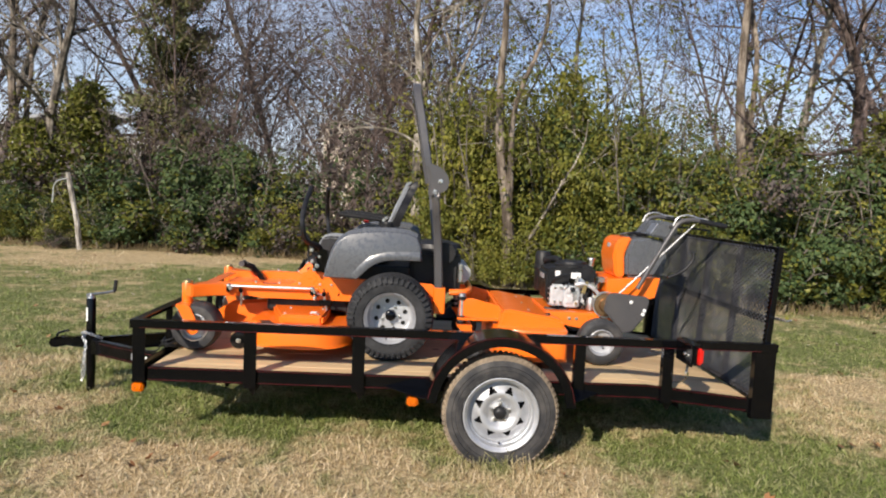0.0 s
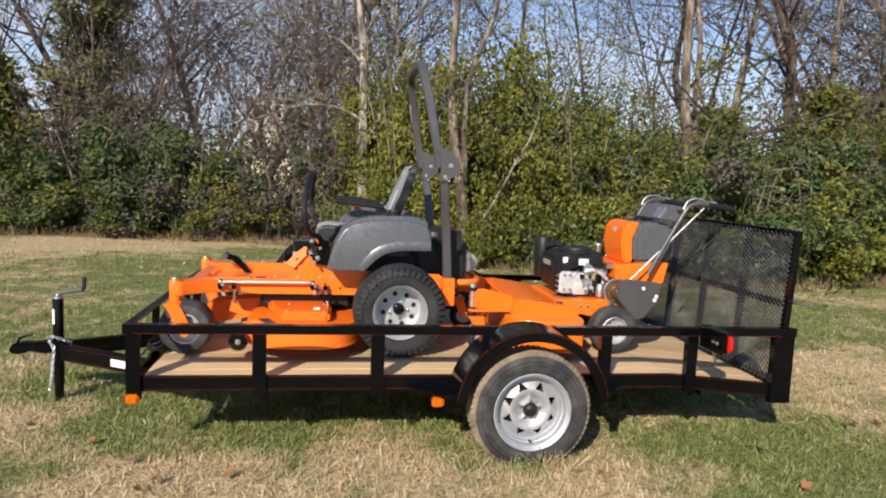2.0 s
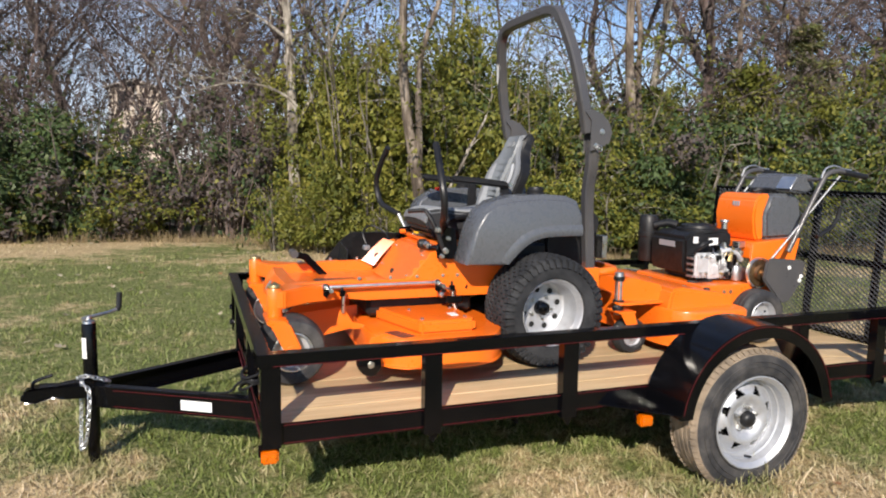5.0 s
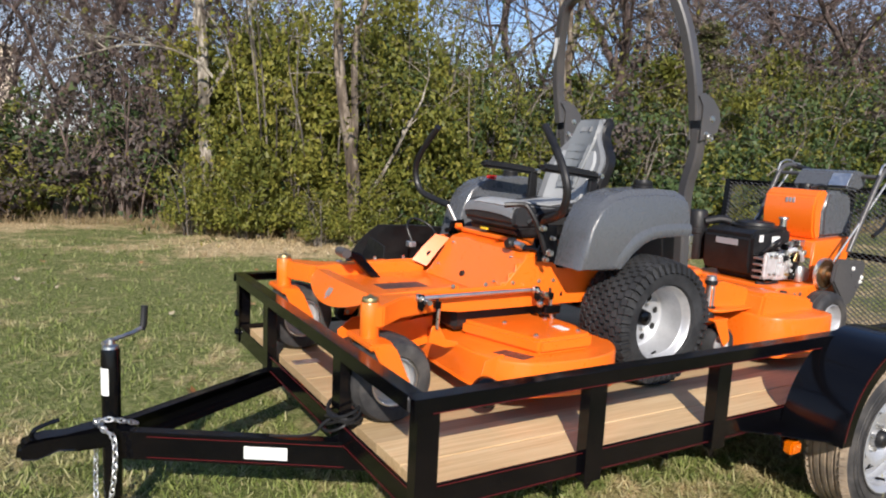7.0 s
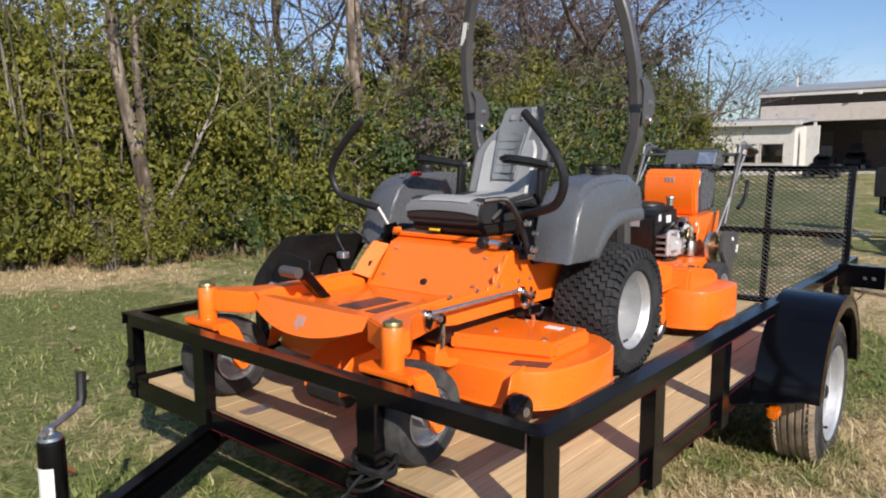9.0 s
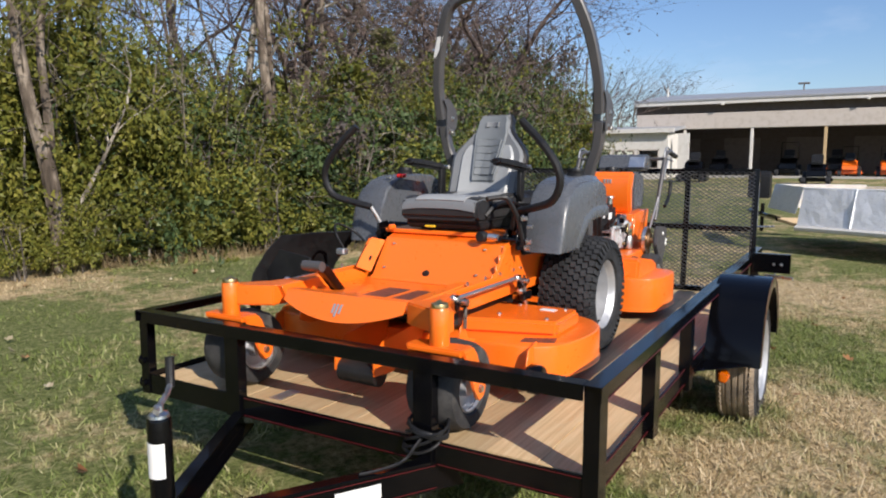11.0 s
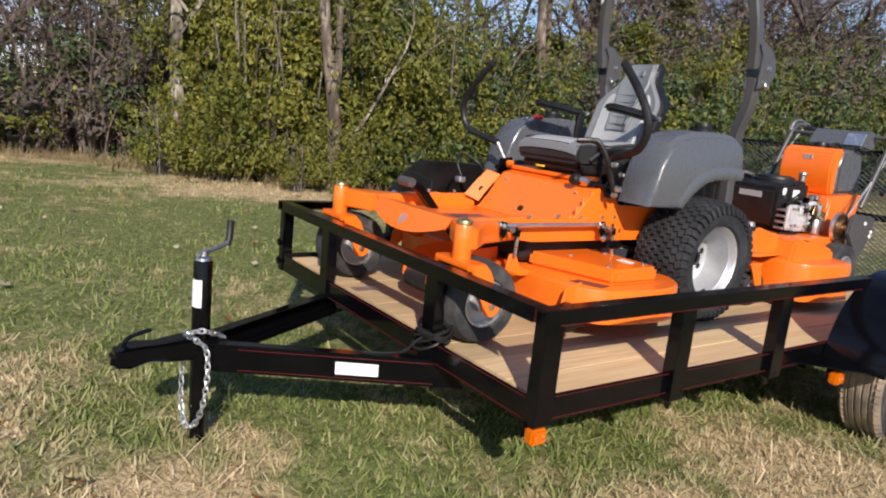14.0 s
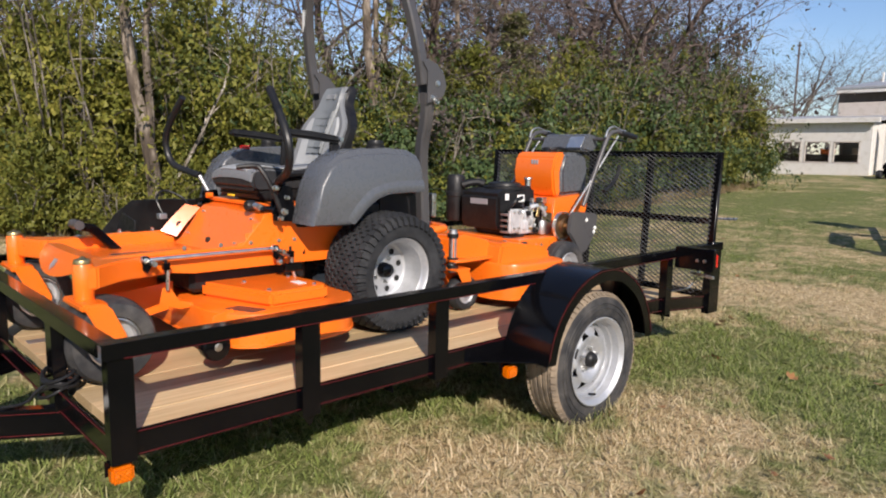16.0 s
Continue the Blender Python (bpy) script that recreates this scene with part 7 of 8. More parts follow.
def build_trees():
    used = set()
    pale = make_tree(21, 8.5, 0.125, BARK_PALE, LEAF_YELLOW, 500, "slender pale-barked tree with few yellow leaves", (-0.05, 0.02), 1.0, (9, 6, 5))
    twin = make_forked(22, BARK_MOTTLED, LEAF_OLIVE, 1900, "forked grey-brown tree with thin olive leaves")
    tall = make_tree(23, 11.5, 0.14, BARK_GREY, None, 0, "tall bare grey-barked tree", (0.02, 0.03), 0.85, (11, 6, 5))
    crooked = make_tree(24, 9.5, 0.15, BARK_BROWN, LEAF_BROWN, 1000, "crooked bare tree with a few brown leaves", (0.12, -0.02), 1.15, (11, 7, 6))
    thin = make_tree(25, 8.5, 0.06, BARK_BROWN, LEAF_BROWN, 650, "thin bare brown sapling with fine twigs", (0.03, 0.05), 0.8, (14, 7, 6))
    golden = make_tree(26, 8.0, 0.08, BARK_GREY, LEAF_YELLOW, 1300, "tall thin tree with sparse golden leaves", (0.02, -0.02), 0.9, (11, 6, 5))
    place(pale, [(1.62, 10.5, 0, 1, 1), (10.6, 13.0, 200, 1.1, 1.15), (-8.0, 17.0, 120, 1.0, 1.0)], used)
    place(twin, [(3.08, 8.4, -24, 1, 1), (7.6, 8.75, 20, 1.1, 1.15), (13.0, 12.0, 100, 1.1, 1.1), (-9.9, 16.5, 60, 1.5, 1.2)], used)
    place(tall, [(-9.2, 16.0, 0, 1.15, 1.0), (15.5, 15.0, 330, 1.1, 1), (-12.5, 19, 30, 1.2, 1.1), (1.0, 19.5, 150, 1, 1), (-3.0, 22.0, 250, 1.1, 1.05), (19.4, 14.5, 190, 1.1, 0.9), (-16.5, 19.0, 300, 1.2, 1.1), (24.6, 13.4, 80, 1.0, 0.8)], used)
    place(crooked, [(-1.2, 17.0, 0, 1.0, 0.95), (9.6, 12.0, 90, 1.1, 1.0), (-3.8, 17.8, 200, 1.0, 1.0), (14.2, 11.6, 130, 1.15, 1.0), (18.2, 12.4, 40, 1.2, 0.95), (16.2, 12.0, 10, 1.15, 0.95), (20.5, 12.6, 300, 1.2, 0.95), (23.0, 12.6, 120, 1.2, 0.95), (12.6, 12.0, 230, 1.1, 1.0), (0.8, 16.0, 310, 0.9, 0.9), (-14.0, 17.2, 70, 1.1, 1.0), (22.0, 15.0, 260, 1.1, 0.85), (25.4, 12.4, 160, 1.1, 0.85), (-6.0, 21.0, 220, 1.1, 1.1), (26.0, 13.4, 20, 1.0, 0.7), (21.6, 10.4, 200, 1.2, 0.85), (18.0, 10.4, 150, 1.2, 0.9)], used)
    spots = []
    rng = random.Random(5)
    for k in range(40):
        x = -15 + 18 * (k + rng.random()) / 30 if k < 30 else 4 + 22 * (k - 30 + rng.random()) / 10
        y = (14.2 if x < 2 else 11.5 + max(0, x - 8) * 0.08) + rng.uniform(1.0, 7.0 if x < 4 else 4.5)
        if x < -6 and k % 3:
            continue
        spots.append((x, y, rng.uniform(0, 360), rng.uniform(0.9, 1.35), rng.uniform(0.75, 1.1) * (0.85 if x > 12 else 1.0)))
    place(thin, spots, used)
    place(golden, [(4.6, 11.8, 0, 1, 1), (2.0, 13.5, 80, 0.95, 0.95), (6.6, 13.2, 160, 0.9, 0.8), (9.0, 13.6, 300, 1.0, 0.7), (17.0, 13.0, 200, 1.0, 0.7)], used)
    tall_cedar = make_cedar(31, 3.1, 11.5, 22000, LEAF_CEDAR, "tall dark brown-green cedar tree")
    place(tall_cedar, [(-5.45, 16.9, 0, 1.0, 1.0), (13.6, 10.4, 200, 0.72, 0.42)], used)
    young = make_cedar(32, 2.2, 3.6, 9000, LEAF_OLIVE, "young bushy olive-green cedar tree")
    place(young, [(-7.4, 15.4, 0, 1.0, 1.15), (-8.9, 15.4, 100, 0.9, 0.85), (-11.6, 16.2, 60, 1, 0.9), (8.9, 9.9, 30, 1, 0.85), (11.4, 9.8, 140, 1, 1.0), (17.2, 11.0, 10, 1.1, 1.2)], used)
    # a long drooping limb of the pale tree
    bm, tw, e = bmesh.new(), bmesh.new(), []
    path = spline([(1.66, 10.45, 2.45), (1.42, 10.42, 2.66), (0.95, 10.35, 2.82), (0.35, 10.3, 2.8), (-0.2, 10.25, 2.6), (-0.75, 10.2, 2.4)], 4)
    tube(bm, path, [0.03 * (1 - 0.8 * k / (len(path) - 1)) for k in range(len(path))], 6, False, False)
    for k in (6, 9, 11, 14, 16):
        grow(random.Random(k), bm, tw, path[k], Vector((-0.7, -0.1 + 0.1 * (k % 3), 0.5 - 0.4 * (k % 2))), 0.01, 0.9, 1, e, 0.05, 0.8, (9, 6, 4))
    part("limb", bm, BARK_PALE, pale)
    part("twig_clump", tw, BARK_PALE, pale)
    # a leaning bare limb in front of the hedge
    bm, tw, e = bmesh.new(), bmesh.new(), []
    grow(random.Random(44), bm, tw, Vector((3.5, 8.45, 0.55)), Vector((0.85, -0.35, 0.75)), 0.035, 2.9, 1, e, 0.0, 0.9, (9, 6, 5))
    limb = thing("fallen_limb", (3.5, 8.45, 0.0), "bare pale limb leaning out of the hedge", "branch")
    part("limb", bm, BARK_PALE, limb)
    part("twig_crown", tw, BARK_PALE, limb)


build_hedge()
build_trees()


# ---- grass, leaf litter ----
def build_grass():
    nr = np.random.default_rng(77)
    spots = []
    for x0, x1, y0, y1, per in ((-3.2, 5.2, -2.6, 2.2, 3300), (-5.0, 8.5, -3.6, 4.5, 700), (-8.0, 13.0, -3.6, 9.5, 190), (-12, 26, 2.0, 13.5, 55)):
        n = int((x1 - x0) * (y1 - y0) * per)
        spots.append(np.stack([nr.uniform(x0, x1, n), nr.uniform(y0, y1, n)], 1))
    p = np.concatenate(spots)
    # most blades stand in tufts, which share a height and a lean
    n = len(p)
    size = 14
    tuft = np.arange(n) // size
    firsts = p[(tuft * size)]
    loose = nr.random(n) < 0.35
    p = np.where(loose[:, None], p, firsts + nr.normal(size=(n, 2)) * 0.022 * (1 + np.clip(firsts[:, 1:2] + 1, 0, 8) * 0.4))
    tall_of = nr.uniform(0.55, 1.55, tuft.max() + 1)[tuft]
    lean_of = (nr.normal(size=(tuft.max() + 1, 2)) * 0.014)[tuft]
    keep = ~((p[:, 0] > 0.2) & (p[:, 0] < 3.5) & (p[:, 1] > 1.1) & (p[:, 1] < 1.9))
    p, tall_of, lean_of, loose = p[keep], tall_of[keep], lean_of[keep], loose[keep]
    n = len(p)
    z = np.array([ground_z(x, y) for x, y in p])
    far = np.clip((p[:, 1] + 1) / 10, 0, 1)
    h = nr.uniform(0.014, 0.036, n) * (1 + 0.35 * far) * np.where(loose, 0.8, tall_of)
    h *= 1 + 1.9 * np.exp(-((p[:, 0] - 2.18) / 0.3) ** 2 - ((p[:, 1] + 0.24) / 0.1) ** 2)
    tall = nr.random(n) < 0.02
    h[tall] *= 1.7
    w = nr.uniform(0.0018, 0.0038, n) * (1 + 1.3 * far)
    a = nr.uniform(0, 2 * np.pi, n)
    side = np.stack([np.cos(a), np.sin(a), np.zeros(n)], 1)
    lean = np.stack([-np.sin(a), np.cos(a), np.zeros(n)], 1) * (h * nr.uniform(-1.5, 1.5, n))[:, None]
    lean[:, :2] += nr.normal(size=(n, 2)) * 0.01 + np.where(loose[:, None], 0.0, lean_of)
    base = np.stack([p[:, 0], p[:, 1], z - 0.004], 1)
    up = np.stack([np.zeros(n), np.zeros(n), h], 1)
    v = np.empty((n, 4, 3))
    v[:, 0] = base - side * w[:, None]
    v[:, 1] = base + side * w[:, None]
    v[:, 2] = base + up * 0.95 + lean + side * w[:, None] * 0.35
    v[:, 3] = base + up + lean - side * w[:, None] * 0.35
    ob = new("grass", quads("grass", v.reshape(-1, 3), BLADES))
    tagged(ob, "short autumn lawn grass, green and straw coloured", "grass", kind="stuff")
    # fallen leaves
    for name, mat, count, seed, label in (("fallen_leaves", LEAF_LITTER, 150, 5, "curled orange-brown fallen leaves on the lawn"), ("pale_leaves", LEAF_PALE, 170, 6, "pale dry leaves scattered on the lawn")):
        r = np.random.default_rng(seed)
        vs = []
        for k in range(count):
            x, y = r.uniform(-5, 11), r.uniform(-3.4, 10.5)
            if name == "fallen_leaves" and k < 90:
                x, y = r.uniform(-2.6, 4.8), r.uniform(-2.6, 0.6)
            if name == "pale_leaves":
                x, y = r.uniform(-6, 9), r.uniform(2.5, 11.5)
            if 0.0 < x < 3.8 and 0.0 < y < 2.1:
                continue
            s = r.uniform(0.035, 0.07)
            a = r.uniform(0, 6.28)
            c = np.array([x, y, ground_z(x, y) + 0.035])
            d, e = np.array([math.cos(a), math.sin(a), r.uniform(-.3, .5)]), np.array([-math.sin(a), math.cos(a), r.uniform(-.4, .4)])
            for q in (-0.6, 0.0, 0.6):
                dd = d * math.cos(q) + e * math.sin(q)
                ee = np.array([-dd[1], dd[0], r.uniform(0.0, 0.6)])
                vs += [c, c + dd * s * 0.55 + ee * s * 0.28, c + dd * s * (1.0 - 0.2 * abs(q)) + np.array([0, 0, s * 0.25]), c + dd * s * 0.55 - ee * s * 0.28]
        tagged(new(name, quads(name, np.array(vs), mat)), label, "leaves", kind="stuff")
    # dead stalks and litter along the foot of the hedge
    r = np.random.default_rng(9)
    line = [(-14, 13.2), (-8, 12.7), (-4.5, 12.4), (-1, 11.9), (0.8, 11.2), (1.8, 9.4), (3.2, 8.4), (4.4, 8.0), (5.6, 7.4), (7, 6.2), (9, 6.2), (12, 6.5), (16, 7.0), (20, 7.4), (24, 8.2)]
    pos = []
    for (xa, ya), (xb, yb) in zip(line, line[1:]):
        m = int(math.hypot(xb - xa, yb - ya) * 260)
        t = r.random(m)
        pos.append(np.stack([xa + (xb - xa) * t + r.normal(size=m) * 0.2, ya + (yb - ya) * t + np.abs(r.normal(size=m)) * 0.45 - 0.15], 1))
    p = np.concatenate(pos)
    n = len(p)
    z = np.array([ground_z(x, y) for x, y in p])
    h = r.uniform(0.04, 0.3, n) ** 1.15
    a = r.uniform(0, 6.28, n)
    side = np.stack([np.cos(a), np.sin(a), 0 * a], 1) * 0.006
    base = np.stack([p[:, 0], p[:, 1], z - 0.01], 1)
    top = base + np.stack([r.normal(size=n) * 0.35 * h, r.normal(size=n) * 0.35 * h, h], 1)
    v = np.stack([base - side, base + side, top + side * 0.3, top - side * 0.3], 1)
    tagged(new("dry_stalks", quads("dry_stalks", v.reshape(-1, 3), STALKS)), "dry straw-coloured weeds along the hedge foot", "weeds", kind="stuff")


build_grass()


# ---- far things ----
SIDING = painted("white_siding", (0.62, 0.6, 0.57), 0.6, (0.4, 0.37, 0.32), 0.4, 0.1, 0.0)
BEIGE = painted("beige_beam", (0.5, 0.45, 0.41), 0.65, (0.3, 0.25, 0.2), 0.4, 0.1, 0.0)
ROOF = painted("grey_metal_roof", (0.3, 0.31, 0.33), 0.5, (0.2, 0.19, 0.18), 0.4, 0.1, 0.0)
# brown set dark: the shade inside the open bays is in the colour
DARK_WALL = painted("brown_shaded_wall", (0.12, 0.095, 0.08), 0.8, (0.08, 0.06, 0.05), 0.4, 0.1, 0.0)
CONCRETE = painted("concrete_apron", (0.42, 0.4, 0.37), 0.85, (0.28, 0.25, 0.21), 0.5, 0.3, 0.0)
ALU = metallic("bare_aluminium_sheet", (0.88, 0.89, 0.9), 0.34, 0.03)
ALU.node_tree.nodes["Principled BSDF"].inputs["Metallic"].default_value = 0.3
_n = Nodes(ALU)
_n.bump(_n.noise(4.0, 3, 0.5), 0.6, 0.04)
GLASS = material("window_glass", (1.0, 1.0, 1.0), 0.02, 0, 0.5)
GLASS.node_tree.nodes["Principled BSDF"].inputs["Transmission Weight"].default_value = 1.0
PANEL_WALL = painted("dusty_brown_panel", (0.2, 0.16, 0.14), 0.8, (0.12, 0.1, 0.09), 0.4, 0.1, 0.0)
POST_WOOD = painted("tan_timber_post", (0.5, 0.36, 0.2), 0.7, (0.3, 0.22, 0.14), 0.4, 0.1, 0.0)
HOUSE_GLASS = material("house_window_glass", (0.03, 0.035, 0.04), 0.05, 0, 0.8)
BRICK_WALL = painted("tan_house_wall", (0.62, 0.52, 0.42), 0.8, (0.6, 0.55, 0.48), 0.5, 0.2, 0.0)
WEATHERED = make_bark("weathered_wood", (0.3, 0.27, 0.23), (0.5, 0.47, 0.42), 14.0)


def build_shop():
    """Open-fronted equipment shed with a white annex, across the lawn."""
    gz = ground_z(38, 3)
    zs = 0.54
    shop = thing("equipment_shed", (40, 0, gz), "long low equipment shed with open bays and metal roof", "building")
    part("floor_slab", blk((36.8, -34, gz - 0.2), (50, 11.2, gz + 0.06), 0.01), CONCRETE, shop)
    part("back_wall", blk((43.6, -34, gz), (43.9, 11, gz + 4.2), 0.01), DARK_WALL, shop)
    for k in range(11):
        y = 9.0 - 3.4 * k
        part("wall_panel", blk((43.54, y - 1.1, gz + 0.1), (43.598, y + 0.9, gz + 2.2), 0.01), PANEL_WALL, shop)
    for y in (10.0, -34.2):
        part("end_wall", blk((38.2, y, gz), (49.8, y + 0.2, gz + 3.75), 0.01), BEIGE, shop)
    part("beam", blk((37.5, -34, zs + 2.6), (37.75, 10.2, zs + 3.42), 0.02), BEIGE, shop)
    # upright dark strip under the eave, its shade put into the colour
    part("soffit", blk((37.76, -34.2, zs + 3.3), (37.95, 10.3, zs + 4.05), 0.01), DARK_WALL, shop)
    part("fascia", blk((37.2, -34.6, zs + 3.86), (37.32, 10.25, zs + 4.06), 0.01), SIDING, shop)
    roof = bmesh.new()
    prism(roof, [(37.15, zs + 4.14), (44.0, zs + 5.0), (50.6, zs + 4.1), (50.6, zs + 4.0), (44.0, zs + 4.88), (37.15, zs + 4.06)], "y", -34.8, 10.35)
    part("roof", soften(roof, 0.0), ROOF, shop)
    for y in (7.6, 4.25, 0.9, -2.05, -5.3, -8.6, -12, -15.4, -19, -23, -27, -31):
        part("post", blk((37.54, y - 0.07, gz), (37.7, y + 0.07, zs + 2.62), 0.01), SIDING if y > 3 else POST_WOOD, shop)
    part("vent_pipe", bar([(42.0, 9.6, zs + 4.5), (42.0, 9.6, zs + 5.25)], 0.06, 10), SIDING, shop)
    vane = part("roof_vent", bar([(44.0, 2.4, zs + 4.9), (44.0, 2.4, zs + 5.35)], 0.035, 8), DARK_WALL, shop)
    part("cap", blk((43.9, 2.1, zs + 5.3), (44.1, 2.7, zs + 5.4), 0.02), DARK_WALL, vane)
    for y in (5.6, -0.9, -7.0):
        part("gutter_bracket", blk((37.1, y, zs + 3.78), (37.25, y + 0.16, zs + 3.9), 0.02), SIDING, shop)
    # annex
    ax = thing("annex", (35, 10, zs), "small white flat-roofed annex with three windows", "building")
    y0, y1 = 7.85, 13.3
    wins = ((10.82, 11.98), (9.52, 10.68), (8.3, 9.4))
    z0, z1 = zs + 0.5, zs + 1.5
    part("wall", blk((34.9, y0, zs - 0.2), (35.05, y1, z0), 0.005), SIDING, ax)
    part("wall", blk((34.9, y0, z1), (35.05, y1, zs + 2.35), 0.005), SIDING, ax)
    edges = [y0] + [v for w in sorted(wins) for v in w] + [y1]
    for a, b in zip(edges[::2], edges[1::2]):
        part("wall", blk((34.9, a, z0), (35.05, b, z1), 0.004), SIDING, ax)
    part("wall", blk((35.05, y1 - 0.15, zs - 0.2), (38.0, y1, zs + 2.35), 0.005), SIDING, ax)
    part("wall", blk((35.05, y0, zs - 0.2), (38.0, y0 + 0.15, zs + 2.35), 0.005), SIDING, ax)
    part("roof", slab([(34.6, zs + 2.37), (34.6, zs + 2.5), (38.2, zs + 2.85), (38.2, zs + 2.7)], "y", y0 - 0.3, y1 + 0.3, 0.01), ROOF, ax)
    part("fascia", blk((34.55, y0 - 0.35, zs + 2.33), (34.66, y1 + 0.35, zs + 2.55), 0.01), SIDING, ax)
    part("side_panel", blk((35.3, 6.9, zs - 0.2), (35.42, 7.45, zs + 2.3), 0.005), SIDING, ax)
    for a, b in wins:
        w = part("window", blk((34.96, a + 0.03, z0 + 0.03), (34.98, b - 0.03, z1 - 0.03), 0.0), GLASS, ax)
        for p, q in (((34.88, a, z0), (34.99, b, z0 + 0.05)), ((34.88, a, z1 - 0.05), (34.99, b, z1)), ((34.88, a, z0), (34.99, a + 0.05, z1)), ((34.88, b - 0.05, z0), (34.99, b, z1))):
            part("frame", blk(p, q, 0.004), BEIGE, w)
    for a, b, m, s in ((11.1, 11.7, BEIGE, 0.2), (9.8, 10.4, ORANGE, 0.15), (8.5, 9.0, BRICK_WALL, 0.2)):
        single("display_box", blk((36.2, a, zs + 0.9), (36.5, b, zs + 1.0 + s), 0.02), m, "box standing behind the annex window", "box", "stock in the annex", at=(36.35, (a + b) / 2, zs + 0.9))
    single("shelf", blk((36.1, 8.2, zs - 0.02), (36.6, 12.6, zs + 0.9), 0.01), DARK_WALL, "dark shelf behind the annex windows", "shelf", at=(36.35, 10.7, zs))
    # machines parked in the bays
    def machine(x, y, colour, label, s=1.0, roof=True):
        z = ground_z(x, y) if x < 36.8 else gz + 0.06
        m = thing("parked_mower", (x, y, z), label, "mower", "machines parked by the shed")
        part("body", slab([(x - 0.8 * s, z + 0.35 * s), (x - 0.75 * s, z + 0.62 * s), (x - 0.1 * s, z + 0.70 * s), (x + 0.1 * s, z + 0.95 * s), (x + 0.7 * s, z + 0.9 * s), (x + 0.75 * s, z + 0.35 * s)], "y", y - 0.4 * s, y + 0.4 * s, 0.05 * s, 2), colour, m)
        part("seat", slab([(x - 0.15 * s, z + 0.9 * s), (x + 0.35 * s, z + 0.95 * s), (x + 0.48 * s, z + 1.35 * s), (x + 0.36 * s, z + 1.38 * s), (x + 0.22 * s, z + 1.04 * s), (x - 0.15 * s, z + 1.02 * s)], "y", y - 0.25 * s, y + 0.25 * s, 0.03 * s, 2), BLACK_MATT, m)
        part("deck", blk((x - 0.5 * s, y - 0.7 * s, z + 0.12 * s), (x + 0.2 * s, y + 0.7 * s, z + 0.32 * s), 0.05 * s, 2), colour, m)
        for dx, r in ((-0.7 * s, 0.17 * s), (0.5 * s, 0.3 * s)):
            for d in (-1, 1):
                part("wheel", turned([(-0.1 * s, 0), (-0.1 * s, r * 0.8), (-0.07 * s, r), (0.07 * s, r), (0.1 * s, r * 0.8), (0.1 * s, 0)], (x + dx, y + d * 0.5 * s, z + r), "y", 20), RUBBER, m)
        if roof:
            part("roll_bar", bar([(x + 0.6 * s, y - 0.4 * s, z + 0.8 * s), (x + 0.55 * s, y - 0.4 * s, z + 1.75 * s), (x + 0.55 * s, y + 0.4 * s, z + 1.75 * s), (x + 0.6 * s, y + 0.4 * s, z + 0.8 * s)], 0.03 * s, 8), BLACK_PAINT, m)
        return m
    for x, y, c, l, s, r in ((39.2, 2.6, BLACK_PAINT, "black machine parked in the shed", 1.0, True), (38.6, -0.2, ORANGE, "orange mower with a black roll bar by the shed", 0.85, True), (38.7, -1.85, ORANGE, "orange mower with a black roll bar by the shed", 0.85, True), (39.0, 6.0, BLACK_PAINT, "black machine parked in the shed", 1.0, False), (38.6, 9.0, BLACK_MATT, "dark machine parked by the annex", 1.0, False), (32.5, 6.1, BLACK_PAINT, "black mower parked on the lawn by the annex", 1.0, False), (37.5, -6.5, ORANGE, "orange mower with a black roll bar by the shed", 1.0, True), (31.0, 0.9, BLACK_PAINT, "black machine parked on the lawn before the shed", 0.9, False), (40.5, -3.0, BLACK_MATT, "dark machine parked in the shed", 1.0, True), (39.8, 0.4, BLACK_MATT, "dark machine parked in the shed", 1.0, False)):
        machine(x, y, c, l, s, r)
    # a second trailer with bare aluminium sides, standing askew so that they catch the sun
    z = ground_z(9, -1)
    tr = thing("aluminium_trailer", (9.0, -1.2, z), "open trailer with crumpled bare aluminium sheet sides", "trailer")
    c, d, n = Vector((9.75, 0.08, z)), Vector((-0.423, -0.906, 0)), Vector((0.906, -0.423, 0))
    def panel(name, p, q, lo, hi, lean, mat, cuts=9):
        """An upright sheet from p to q, a little dented, leaning outwards at its foot to look brighter under the sky.
        """
        rng = random.Random(len(name) + cuts)
        across = (q - p).cross(Vector((0, 0, 1))).normalized()
        rows = []
        for i in range(cuts + 1):
            f = i / cuts
            row = []
            for k, h in enumerate((lo, (lo + hi) / 2, hi)):
                dent = 0 if i in (0, cuts) else rng.gauss(0, 0.014)
                row.append(p.lerp(q, f) + Vector((0, 0, h)) + across * (lean * (1 - k / 2) + dent))
            rows.append(row)
        return part(name, plate(rows, 0.01), mat, tr)
    panel("side_panel", c + d * 3.9, c, 0.44, 0.97, -0.14, ALU, 13)
    far = c + n * 1.9
    panel("side_panel", far, far + d * 3.9, 0.44, 0.97, -0.14, ALU, 12)
    nose = c + Vector((1.5, 0.52, 0))
    panel("nose_panel", c, nose, 0.6, 1.0, -0.1, ALU, 7)
    panel("nose_panel", nose, far, 0.6, 1.0, -0.1, ALU, 6)
    bed = bmesh.new()
    prism(bed, [(p.x, p.y) for p in (c, nose, far, far + d * 3.9, c + d * 3.9)], "z", z + 0.38, z + 0.43)
    part("floor", soften(bed, 0.0), WOOD, tr)
    sill = c - n * 0.18
    part("sill", bar([sill + Vector((0, 0, 0.4)), sill + d * 3.9 + Vector((0, 0, 0.4))], 0.045, 6), SIDING, tr, "pale aluminium sill rail")
